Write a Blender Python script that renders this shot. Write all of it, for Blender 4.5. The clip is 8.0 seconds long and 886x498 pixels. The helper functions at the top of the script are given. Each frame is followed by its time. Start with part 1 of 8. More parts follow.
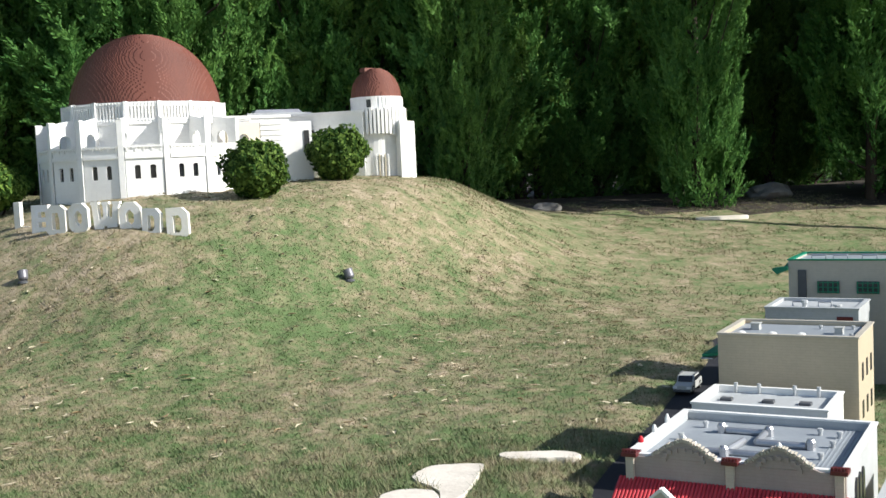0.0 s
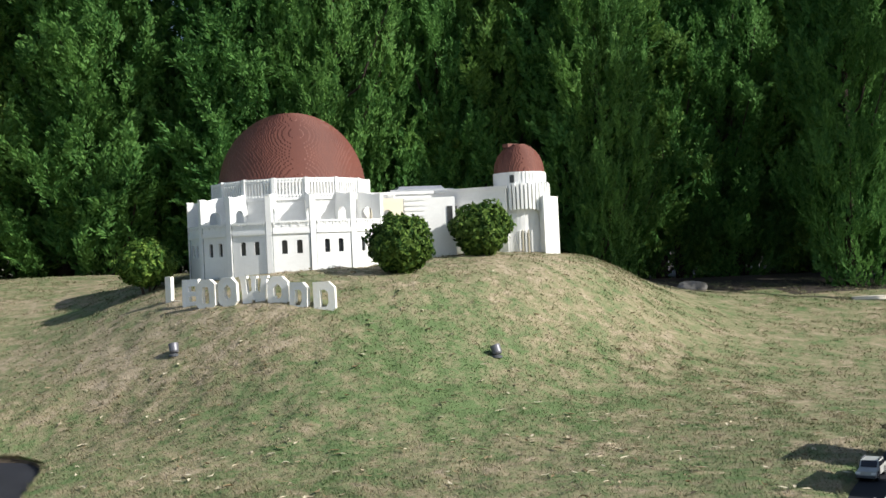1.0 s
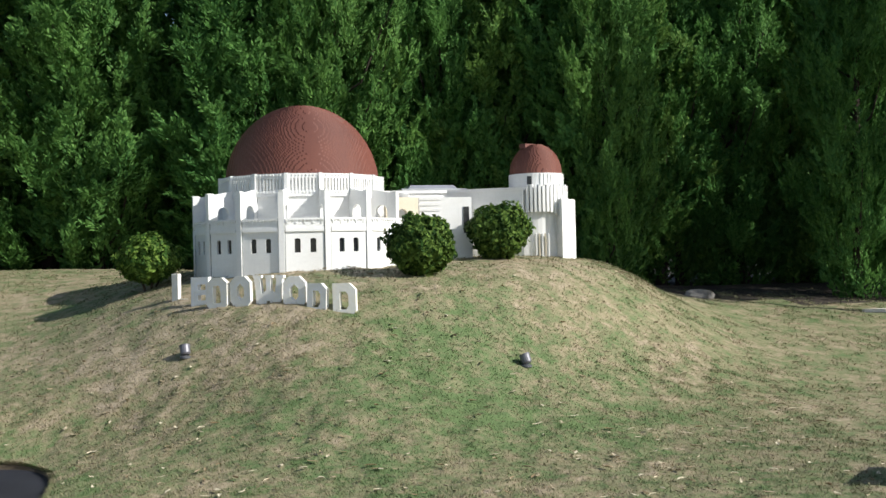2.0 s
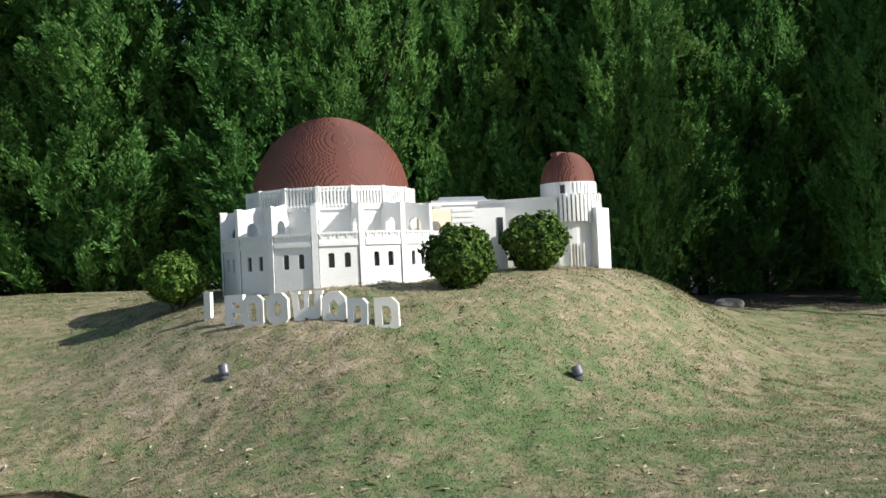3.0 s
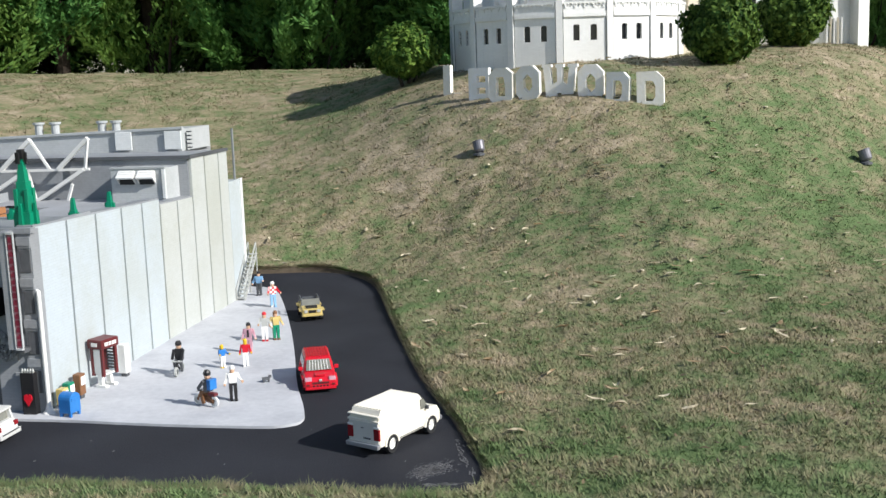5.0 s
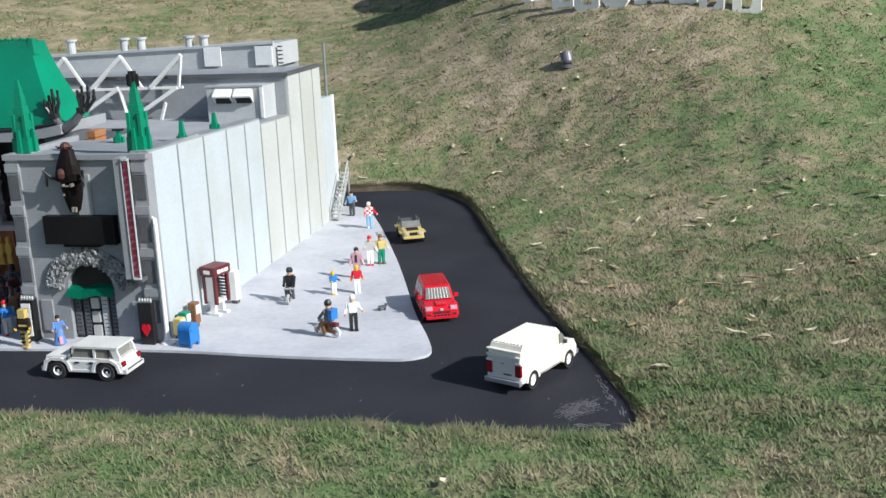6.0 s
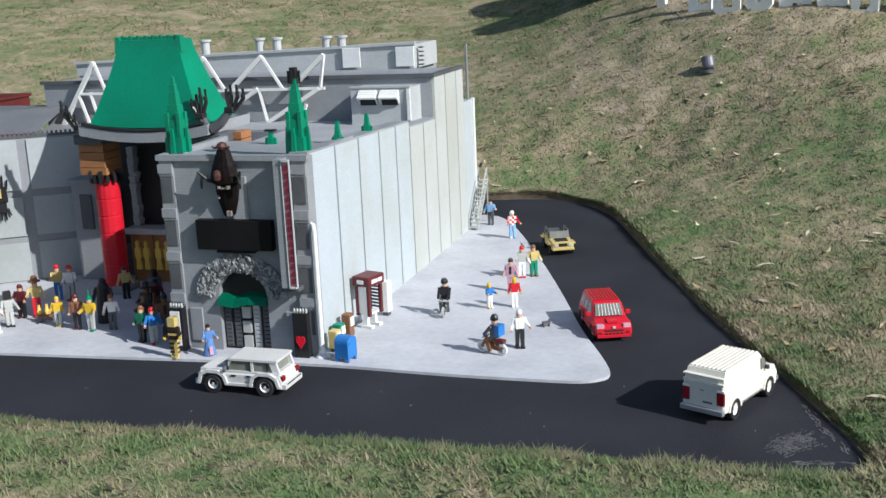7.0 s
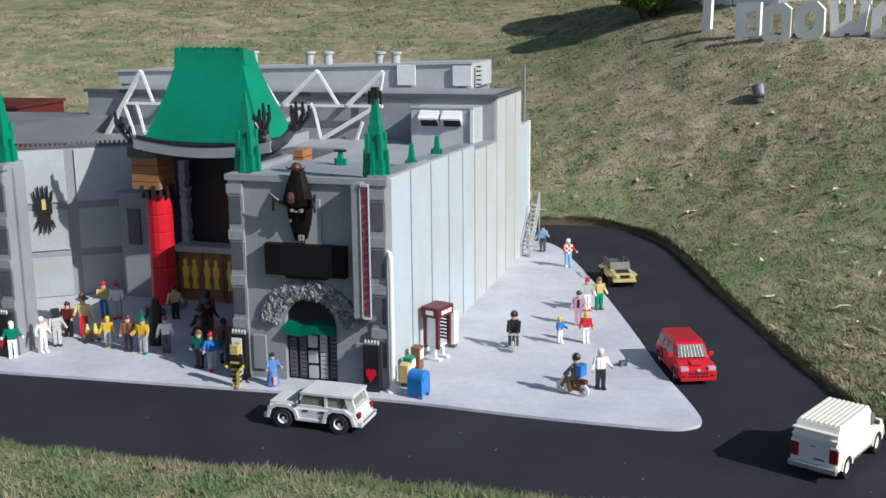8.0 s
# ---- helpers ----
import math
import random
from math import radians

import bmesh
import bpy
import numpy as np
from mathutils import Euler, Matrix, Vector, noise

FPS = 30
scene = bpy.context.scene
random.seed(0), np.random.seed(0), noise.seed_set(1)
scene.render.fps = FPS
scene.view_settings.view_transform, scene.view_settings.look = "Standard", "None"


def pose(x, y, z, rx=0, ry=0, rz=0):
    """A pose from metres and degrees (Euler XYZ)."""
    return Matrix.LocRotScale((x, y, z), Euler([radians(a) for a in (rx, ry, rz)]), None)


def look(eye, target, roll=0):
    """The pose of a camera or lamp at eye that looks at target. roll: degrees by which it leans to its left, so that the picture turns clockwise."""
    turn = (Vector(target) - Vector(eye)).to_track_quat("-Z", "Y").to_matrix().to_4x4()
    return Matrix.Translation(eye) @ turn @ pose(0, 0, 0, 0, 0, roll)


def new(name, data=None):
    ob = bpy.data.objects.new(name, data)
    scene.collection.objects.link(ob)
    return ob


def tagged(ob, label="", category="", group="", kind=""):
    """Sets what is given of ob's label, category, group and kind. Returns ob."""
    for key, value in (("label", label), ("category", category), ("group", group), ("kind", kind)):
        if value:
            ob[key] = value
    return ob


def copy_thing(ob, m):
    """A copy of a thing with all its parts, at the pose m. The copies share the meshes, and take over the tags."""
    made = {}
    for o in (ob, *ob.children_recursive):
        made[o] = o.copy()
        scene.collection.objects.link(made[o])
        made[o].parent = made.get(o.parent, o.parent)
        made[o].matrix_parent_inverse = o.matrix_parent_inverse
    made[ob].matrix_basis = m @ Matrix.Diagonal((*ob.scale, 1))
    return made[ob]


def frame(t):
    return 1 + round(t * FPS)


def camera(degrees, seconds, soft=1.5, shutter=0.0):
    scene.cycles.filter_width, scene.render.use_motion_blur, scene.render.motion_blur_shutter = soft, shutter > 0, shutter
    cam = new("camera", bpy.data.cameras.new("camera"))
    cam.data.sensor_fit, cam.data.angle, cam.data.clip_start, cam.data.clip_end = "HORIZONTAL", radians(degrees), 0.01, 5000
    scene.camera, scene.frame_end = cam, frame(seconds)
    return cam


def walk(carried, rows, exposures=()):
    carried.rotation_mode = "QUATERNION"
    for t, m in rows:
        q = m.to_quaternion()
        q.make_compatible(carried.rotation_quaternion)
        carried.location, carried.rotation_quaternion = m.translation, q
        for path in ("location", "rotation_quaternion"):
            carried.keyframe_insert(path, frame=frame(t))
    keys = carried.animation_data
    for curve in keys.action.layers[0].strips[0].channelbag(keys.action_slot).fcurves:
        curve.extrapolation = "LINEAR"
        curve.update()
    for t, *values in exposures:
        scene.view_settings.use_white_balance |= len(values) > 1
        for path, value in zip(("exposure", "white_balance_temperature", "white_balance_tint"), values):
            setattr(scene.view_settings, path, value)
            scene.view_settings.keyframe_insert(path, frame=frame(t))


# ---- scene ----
cam = camera(44.0, 8.0)
PATH = [
    (0, (0.508, -0.606, 1.165), (1.192, 1.267, 1.019), -2.6),
    (0.5, (0.493, -0.509, 1.155), (1.054, 1.407, 1.044), -2.46),
    (1, (0.417, -0.397, 1.102), (0.889, 1.546, 1.119), -2.66),
    (1.2, (0.372, -0.324, 1.154), (0.845, 1.619, 1.123), -2.23),
    (2.3, (0.018, 0.129, 1.111), (0.574, 2.049, 1.158), -1.7),
    (2.5, (-0.024, 0.162, 1.09), (0.523, 2.085, 1.15), -2.8),
    (3, (-0.147, 0.357, 1.102), (0.397, 2.281, 1.15), -2.6),
    (3.5, (-0.312, 0.534, 1.059), (0.178, 2.473, 1.078), -2.7),
    (4, (-0.461, 0.69, 1.074), (0.011, 2.634, 1.093), -2.2),
    (4.5, (-0.618, 0.822, 1.046), (-0.222, 2.782, 1.013), -2.9),
    (4.7, (-0.701, 0.868, 1.016), (-0.383, 2.837, 0.866), -3.2),
    (5.8, (-0.992, 1.059, 1.068), (-0.723, 2.977, 0.567), -0.9),
    (6, (-1.048, 1.112, 1.068), (-0.841, 3.041, 0.582), -2.5),
    (6.4, (-1.138, 1.17, 1.051), (-0.888, 3.055, 0.433), -0.2),
    (6.5, (-1.185, 1.234, 1.052), (-0.944, 3.129, 0.461), -0.7),
    (6.8, (-1.262, 1.305, 1.061), (-1.200, 3.247, 0.585), -1.9),
    (7, (-1.29, 1.364, 1.024), (-1.23, 3.309, 0.563), -2.5),
    (7.5, (-1.405, 1.453, 1.034), (-1.33, 3.398, 0.571), -3.0),
    (7.8, (-1.470, 1.493, 1.046), (-1.393, 3.435, 0.576), -1.6),
    (8, (-1.522, 1.53, 1.048), (-1.45, 3.48, 0.609), -0.5),
]
walk(cam, [(t, look(eye, target, roll)) for t, eye, target, roll in PATH],
     [(0, 0.63, 6400, 10), (0.5, 0.54, 6400, 10), (1, 0.41, 6400, 10), (2.5, 0.34, 6370, 10), (4.5, 0.30, 6340, 10), (6, 0.33, 6130, 10), (7, 0.20, 6070, 10), (8, 0.08, 6020, 10)])

# ---- light ----
SUN = Vector((0.66, -0.515, 0.545)).normalized()
world = bpy.data.worlds.new("world")
scene.world = world
world.use_nodes = True
wn = world.node_tree
sky = wn.nodes.new("ShaderNodeTexSky")
sky.sky_type = "NISHITA"
sky.sun_disc = False
sky.sun_elevation = math.asin(SUN.z)
sky.sun_rotation = math.atan2(SUN.x, SUN.y)
wn.links.new(sky.outputs[0], wn.nodes["Background"].inputs[0])
wn.nodes["Background"].inputs[1].default_value = 0.094
sun_lamp = new("sun", bpy.data.lights.new("sun", "SUN"))
sun_lamp.data.energy = 4.85
sun_lamp.data.angle = radians(0.53)
sun_lamp.data.color = (1.0, 0.96, 0.89)
sun_lamp.matrix_world = look(SUN * 30, (0, 0, 0))
scene.view_settings.exposure = 0.35


# ---- materials ----
def mat(name, c, c2=None, rough=0.6, scale=6.0, fine=90.0, bump=0.15, metal=0.0, rand=0.0, course=0.0, spec=0.4, island=0.0):
    """A surface that drifts between two colours at a coarse and a fine scale, with fine relief; course: height of moulded brick courses."""
    m = bpy.data.materials.new(name)
    m.use_nodes = True
    nt = m.node_tree
    n, ln = nt.nodes, nt.links
    b = n["Principled BSDF"]
    c2 = c2 or tuple(v * 0.72 for v in c)
    co = n.new("ShaderNodeTexCoord")
    n1, n2 = n.new("ShaderNodeTexNoise"), n.new("ShaderNodeTexNoise")
    n1.inputs["Scale"].default_value, n1.inputs["Detail"].default_value = scale, 4
    n2.inputs["Scale"].default_value, n2.inputs["Detail"].default_value = fine, 3
    for t in (n1, n2):
        ln.new(co.outputs["Object"], t.inputs["Vector"])
    add = n.new("ShaderNodeMath")
    add.operation = "MULTIPLY_ADD"
    ln.new(n2.outputs["Fac"], add.inputs[0])
    add.inputs[1].default_value = 0.45
    ln.new(n1.outputs["Fac"], add.inputs[2])
    fac = add.outputs[0]
    if rand or island:
        src = n.new("ShaderNodeObjectInfo").outputs["Random"] if rand else n.new("ShaderNodeNewGeometry").outputs["Random Per Island"]
        ra = n.new("ShaderNodeMath")
        ra.operation = "MULTIPLY_ADD"
        ln.new(src, ra.inputs[0])
        ra.inputs[1].default_value = rand or island
        ln.new(fac, ra.inputs[2])
        sub = n.new("ShaderNodeMath")
        sub.operation = "SUBTRACT"
        ln.new(ra.outputs[0], sub.inputs[0])
        sub.inputs[1].default_value = 0.5 * (rand or island)
        fac = sub.outputs[0]
    ramp = n.new("ShaderNodeValToRGB")
    ramp.color_ramp.elements[0].position, ramp.color_ramp.elements[1].position = 0.5, 0.95
    ramp.color_ramp.elements[0].color, ramp.color_ramp.elements[1].color = (*c, 1), (*c2, 1)
    ln.new(fac, ramp.inputs[0])
    colour = ramp.outputs[0]
    height = n2.outputs["Fac"]
    if course:
        br = n.new("ShaderNodeTexBrick")
        br.inputs["Scale"].default_value = 1.0
        br.inputs["Brick Width"].default_value = course * 3.3
        br.inputs["Row Height"].default_value = course
        br.inputs["Mortar Size"].default_value = course * 0.05
        br.inputs["Mortar Smooth"].default_value = 0.3
        br.inputs["Color1"].default_value = (1, 1, 1, 1)
        br.inputs["Color2"].default_value = (0.965, 0.965, 0.965, 1)
        br.inputs["Mortar"].default_value = (0.84, 0.84, 0.84, 1)
        sw = n.new("ShaderNodeSeparateXYZ")
        ln.new(co.outputs["Object"], sw.inputs[0])
        s2 = n.new("ShaderNodeMath")
        ln.new(sw.outputs[0], s2.inputs[0])
        ln.new(sw.outputs[1], s2.inputs[1])
        cb = n.new("ShaderNodeCombineXYZ")
        ln.new(s2.outputs[0], cb.inputs[0])
        ln.new(sw.outputs[2], cb.inputs[1])
        ln.new(cb.outputs[0], br.inputs["Vector"])
        mx = n.new("ShaderNodeMix")
        mx.data_type, mx.blend_type = "RGBA", "MULTIPLY"
        mx.inputs[0].default_value = 1.0
        ln.new(colour, mx.inputs[6])
        ln.new(br.outputs["Color"], mx.inputs[7])
        colour = mx.outputs[2]
    ln.new(colour, b.inputs["Base Color"])
    b.inputs["Roughness"].default_value = rough
    b.inputs["Metallic"].default_value = metal
    b.inputs["Specular IOR Level"].default_value = spec
    if bump:
        bp = n.new("ShaderNodeBump")
        bp.inputs["Strength"].default_value = bump
        bp.inputs["Distance"].default_value = 0.004
        ln.new(height, bp.inputs["Height"])
        ln.new(bp.outputs[0], b.inputs["Normal"])
    return m


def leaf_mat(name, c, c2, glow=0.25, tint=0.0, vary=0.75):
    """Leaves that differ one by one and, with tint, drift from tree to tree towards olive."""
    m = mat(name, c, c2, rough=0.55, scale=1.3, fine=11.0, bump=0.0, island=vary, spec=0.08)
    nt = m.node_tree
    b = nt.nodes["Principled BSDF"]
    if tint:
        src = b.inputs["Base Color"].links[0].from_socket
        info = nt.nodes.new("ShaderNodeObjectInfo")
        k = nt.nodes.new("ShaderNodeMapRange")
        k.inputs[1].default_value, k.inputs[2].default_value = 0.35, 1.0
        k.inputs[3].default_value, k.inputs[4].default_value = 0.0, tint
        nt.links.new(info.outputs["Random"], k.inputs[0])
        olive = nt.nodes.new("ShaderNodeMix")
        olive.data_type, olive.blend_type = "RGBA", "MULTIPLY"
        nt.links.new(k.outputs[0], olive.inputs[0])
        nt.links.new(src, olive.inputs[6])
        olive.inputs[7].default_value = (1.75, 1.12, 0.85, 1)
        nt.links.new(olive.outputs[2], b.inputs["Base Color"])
    tr = nt.nodes.new("ShaderNodeBsdfTranslucent")
    mx = nt.nodes.new("ShaderNodeMixShader")
    mx.inputs[0].default_value = glow
    nt.links.new(b.inputs["Base Color"].links[0].from_socket, tr.inputs["Color"])
    nt.links.new(b.outputs[0], mx.inputs[1])
    nt.links.new(tr.outputs[0], mx.inputs[2])
    nt.links.new(mx.outputs[0], nt.nodes["Material Output"].inputs["Surface"])
    return m


def lawn_mat(name, blades):
    """Patches of green and straw-coloured turf by place, with finer tufts."""
    m = bpy.data.materials.new(name)
    m.use_nodes = True
    nt = m.node_tree
    n, ln = nt.nodes, nt.links
    b = n["Principled BSDF"]
    geo = n.new("ShaderNodeNewGeometry")
    facs = []
    for sc, det in ((1.5, 3), (7.0, 5), (70.0, 3), (24.0, 5)):
        t = n.new("ShaderNodeTexNoise")
        t.inputs["Scale"].default_value, t.inputs["Detail"].default_value = sc, det
        ln.new(geo.outputs["Position"], t.inputs["Vector"])
        facs.append(t.outputs["Fac"])
    if blades:
        facs[2] = geo.outputs["Random Per Island"]

    def madd(a, k, c):
        q = n.new("ShaderNodeMath")
        q.operation = "MULTIPLY_ADD"
        ln.new(a, q.inputs[0])
        q.inputs[1].default_value = k
        if isinstance(c, float):
            q.inputs[2].default_value = c
        else:
            ln.new(c, q.inputs[2])
        return q.outputs[0]
    sep = n.new("ShaderNodeSeparateXYZ")
    ln.new(geo.outputs["Position"], sep.inputs[0])
    # turf grows drier with height on the mound and away over the field
    f = madd(sep.outputs[2], 0.10, -1.475)
    near = n.new("ShaderNodeMapRange")
    near.inputs[1].default_value, near.inputs[2].default_value = 3.0, 4.4
    near.inputs[3].default_value, near.inputs[4].default_value = -0.08, 0.06
    ln.new(sep.outputs[1], near.inputs[0])
    f = madd(near.outputs[0], 1.0, f)
    f = madd(facs[0], 0.85, f)
    f = madd(facs[1], 1.55, f)
    f = madd(facs[2], 0.26, f)
    f = madd(facs[3], 1.10, f)
    # greener, better watered patch of the slope
    far = n.new("ShaderNodeVectorMath")
    far.operation = "DISTANCE"
    ln.new(geo.outputs["Position"], far.inputs[0])
    far.inputs[1].default_value = (1.9, 6.3, 0.5)
    wet = n.new("ShaderNodeMapRange")
    wet.inputs[1].default_value, wet.inputs[2].default_value = 0.3, 1.5
    wet.inputs[3].default_value, wet.inputs[4].default_value = -0.22, 0.02
    ln.new(far.outputs["Value"], wet.inputs[0])
    f = madd(wet.outputs[0], 1.0, f)
    # dry patch round the letters
    dry = n.new("ShaderNodeVectorMath")
    dry.operation = "DISTANCE"
    ln.new(geo.outputs["Position"], dry.inputs[0])
    dry.inputs[1].default_value = (0.5, 7.5, 0.7)
    straw = n.new("ShaderNodeMapRange")
    straw.inputs[1].default_value, straw.inputs[2].default_value = 0.3, 1.3
    straw.inputs[3].default_value, straw.inputs[4].default_value = 0.19, 0.0
    ln.new(dry.outputs["Value"], straw.inputs[0])
    f = madd(straw.outputs[0], 1.0, f)
    ramp = n.new("ShaderNodeValToRGB")
    e = ramp.color_ramp.elements
    e[0].position, e[0].color = 0.16, (0.114, 0.168, 0.066, 1)
    e[1].position, e[1].color = 0.98, (0.370, 0.308, 0.218, 1)
    e2 = e.new(0.48)
    e2.color = (0.195, 0.200, 0.106, 1)
    e3 = e.new(0.72)
    e3.color = (0.270, 0.234, 0.143, 1)
    ln.new(f, ramp.inputs[0])
    ln.new(ramp.outputs[0], b.inputs["Base Color"])
    b.inputs["Roughness"].default_value = 0.75
    b.inputs["Specular IOR Level"].default_value = 0.2
    if not blades:
        bp = n.new("ShaderNodeBump")
        bp.inputs["Strength"].default_value, bp.inputs["Distance"].default_value = 0.6, 0.012
        ln.new(facs[2], bp.inputs["Height"])
        ln.new(bp.outputs[0], b.inputs["Normal"])
    return m


LAWN, BLADE = lawn_mat("lawn_turf", False), lawn_mat("grass_blade", True)
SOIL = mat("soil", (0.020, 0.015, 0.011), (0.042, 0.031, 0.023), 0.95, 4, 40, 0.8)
EDGESOIL = mat("edge_soil", (0.060, 0.046, 0.032), (0.115, 0.092, 0.062), 0.95, 9, 70, 0.8)
ASPHALT = mat("asphalt", (0.013, 0.014, 0.019), (0.024, 0.026, 0.033), 0.85, 3, 260, 0.5, spec=0.3)
PAVING = mat("pavement_concrete", (0.545, 0.555, 0.58), (0.41, 0.42, 0.45), 0.85, 5, 45, 0.3)
PANEL = mat("panel_grey", (0.46, 0.515, 0.555), (0.42, 0.455, 0.455), 0.55, 5, 60, 0.12, rand=0.3, course=0.0096)
PANELWARM = mat("panel_aged_grey", (0.47, 0.49, 0.475), (0.42, 0.435, 0.40), 0.55, 5, 60, 0.12, rand=0.3, course=0.0096)
SEAM = mat("seam_grey", (0.25, 0.27, 0.27), None, 0.6, 8, 80, 0.1)
GREY = mat("brick_grey", (0.30, 0.315, 0.33), (0.24, 0.25, 0.265), 0.5, 6, 70, 0.12, course=0.0096)
LIGHTGREY = mat("brick_light_grey", (0.47, 0.49, 0.50), (0.38, 0.40, 0.40), 0.5, 6, 70, 0.12, course=0.0096)
DARKGREY = mat("brick_dark_grey", (0.105, 0.11, 0.12), (0.07, 0.075, 0.08), 0.5, 6, 70, 0.12)
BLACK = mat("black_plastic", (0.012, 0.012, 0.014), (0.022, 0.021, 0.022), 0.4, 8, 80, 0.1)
WHITE = mat("white_plastic", (0.80, 0.80, 0.78), (0.70, 0.70, 0.67), 0.42, 7, 80, 0.08)
OBSWHITE = mat("observatory_white", (0.85, 0.85, 0.835), (0.76, 0.755, 0.73), 0.55, 4, 60, 0.1, course=0.0096)
CREAM = mat("observatory_cream", (0.62, 0.56, 0.44), (0.54, 0.48, 0.37), 0.55, 4, 60, 0.1, course=0.0096)
DOMEBROWN = mat("dome_brown", (0.178, 0.064, 0.046), (0.125, 0.048, 0.038), 0.5, 3, 60, 0.1)
GREEN = mat("green_plastic", (0.004, 0.225, 0.125), (0.004, 0.165, 0.09), 0.38, 6, 80, 0.1)
RED = mat("red_plastic", (0.60, 0.013, 0.028), (0.50, 0.011, 0.024), 0.35, 6, 80, 0.08)
DARKRED = mat("dark_red_plastic", (0.125, 0.020, 0.021), (0.09, 0.016, 0.018), 0.4, 6, 80, 0.08)
BROWN = mat("brown_plastic", (0.22, 0.105, 0.048), (0.16, 0.075, 0.035), 0.45, 6, 80, 0.1)
ORANGE = mat("orange_brown", (0.36, 0.165, 0.065), (0.27, 0.12, 0.05), 0.45, 6, 80, 0.1)
GOLD = mat("pearl_gold", (0.88, 0.62, 0.13), (0.74, 0.50, 0.09), 0.30, 6, 80, 0.08)
YELLOW = mat("yellow_plastic", (0.72, 0.47, 0.03), (0.58, 0.37, 0.02), 0.38, 6, 80, 0.05)
SAND = mat("sand_yellow", (0.60, 0.47, 0.17), (0.47, 0.36, 0.13), 0.4, 8, 80, 0.05)
TAN = mat("brick_tan", (0.52, 0.445, 0.32), (0.45, 0.385, 0.28), 0.5, 4, 60, 0.1, course=0.0096)
TANLIGHT = mat("brick_pale_tan", (0.50, 0.46, 0.385), (0.42, 0.385, 0.32), 0.5, 4, 60, 0.1, course=0.0096)
ROSE = mat("wall_rose_grey", (0.37, 0.32, 0.295), (0.30, 0.26, 0.24), 0.55, 4, 60, 0.1, course=0.0096)
BLUE = mat("blue_plastic", (0.03, 0.19, 0.52), (0.02, 0.14, 0.42), 0.38, 6, 80, 0.05)
SKYBLUE = mat("pale_blue_plastic", (0.25, 0.45, 0.68), (0.20, 0.38, 0.60), 0.4, 6, 80, 0.05)
SKIN = mat("pale_tan_plastic", (0.62, 0.40, 0.27), (0.52, 0.33, 0.22), 0.45, 6, 80, 0.05)
PINK = mat("pink_plastic", (0.62, 0.36, 0.42), (0.50, 0.28, 0.34), 0.4, 6, 80, 0.05)
SILVER = mat("silver_grey_plastic", (0.47, 0.48, 0.46), (0.38, 0.39, 0.37), 0.38, 8, 80, 0.06)
STEEL = mat("light_metal", (0.55, 0.56, 0.58), (0.42, 0.43, 0.45), 0.35, 8, 80, 0.05, metal=0.7)
RUBBER = mat("tyre_rubber", (0.014, 0.014, 0.015), (0.025, 0.025, 0.026), 0.75, 9, 150, 0.3)
BOARD = mat("display_black", (0.008, 0.008, 0.009), (0.014, 0.013, 0.013), 0.5, 8, 80, 0.05, spec=0.08)
DARKGLASS = mat("dark_window", (0.02, 0.022, 0.026), (0.035, 0.036, 0.04), 0.12, 6, 60, 0.0, spec=0.6)
CARGLASS = mat("clear_brown_window", (0.15, 0.152, 0.13), (0.22, 0.222, 0.19), 0.12, 20, 90, 0.0, spec=0.7)
LENSRED = mat("red_lens", (0.26, 0.010, 0.015), (0.18, 0.008, 0.012), 0.2, 10, 60, 0.0, spec=0.6)
STONE = mat("pale_stone", (0.74, 0.69, 0.60), (0.55, 0.50, 0.43), 0.9, 6, 60, 0.6)
ROCK = mat("grey_stone", (0.20, 0.19, 0.175), (0.13, 0.125, 0.115), 0.9, 6, 50, 0.8)
SIGNBOARD = mat("weathered_white_board", (0.840, 0.840, 0.840), (0.792, 0.760, 0.672), 0.8, 9, 50, 0.3, rand=0.35)
PALEGREY = mat("brick_pale_grey", (0.74, 0.76, 0.76), (0.62, 0.64, 0.63), 0.5, 6, 70, 0.12, course=0.0096)
BARK = mat("bark", (0.055, 0.040, 0.028), (0.03, 0.022, 0.016), 0.9, 9, 60, 0.8)
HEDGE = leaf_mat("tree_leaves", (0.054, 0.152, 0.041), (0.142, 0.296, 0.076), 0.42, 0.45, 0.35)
# lighter leaves for the slope bush; the sun on it is put into colour
BUSHSUNLIT = leaf_mat("sunlit_bush_leaves", (0.050, 0.115, 0.022), (0.200, 0.310, 0.062), 0.4)
BUSHLEAF = leaf_mat("bush_leaves", (0.028, 0.068, 0.015), (0.135, 0.215, 0.045), 0.3)
FALLEN = mat("fallen_leaf", (0.60, 0.53, 0.38), (0.24, 0.17, 0.09), 0.8, 30, 90, 0.2, island=0.9)
HOSE = mat("black_hose", (0.035, 0.037, 0.050), (0.05, 0.052, 0.07), 0.38, 8, 90, 0.15)


# ---- mesh helpers ----
def thing(name, label, category, m=None, group="", kind=""):
    ob = new(name)
    ob.empty_display_size = 0.05
    if m is not None:
        ob.matrix_basis = m
    return tagged(ob, label, category, group, kind)


def mesh_of(name, bm, *mats):
    me = bpy.data.meshes.new(name)
    bmesh.ops.recalc_face_normals(bm, faces=bm.faces)
    bm.to_mesh(me)
    bm.free()
    for q in mats:
        me.materials.append(q)
    return me


def part(name, bm, material, parent, label="", kind=""):
    me = mesh_of(name, bm, *(material if isinstance(material, (list, tuple)) else (material,)))
    ob = new(name, me)
    ob.parent = parent
    return tagged(ob, label, kind=kind)


def solo(name, bm, material, label, category, m=None, group="", kind=""):
    ob = part(name, bm, material, None)
    if m is not None:
        ob.matrix_basis = m
    return tagged(ob, label, category, group, kind)


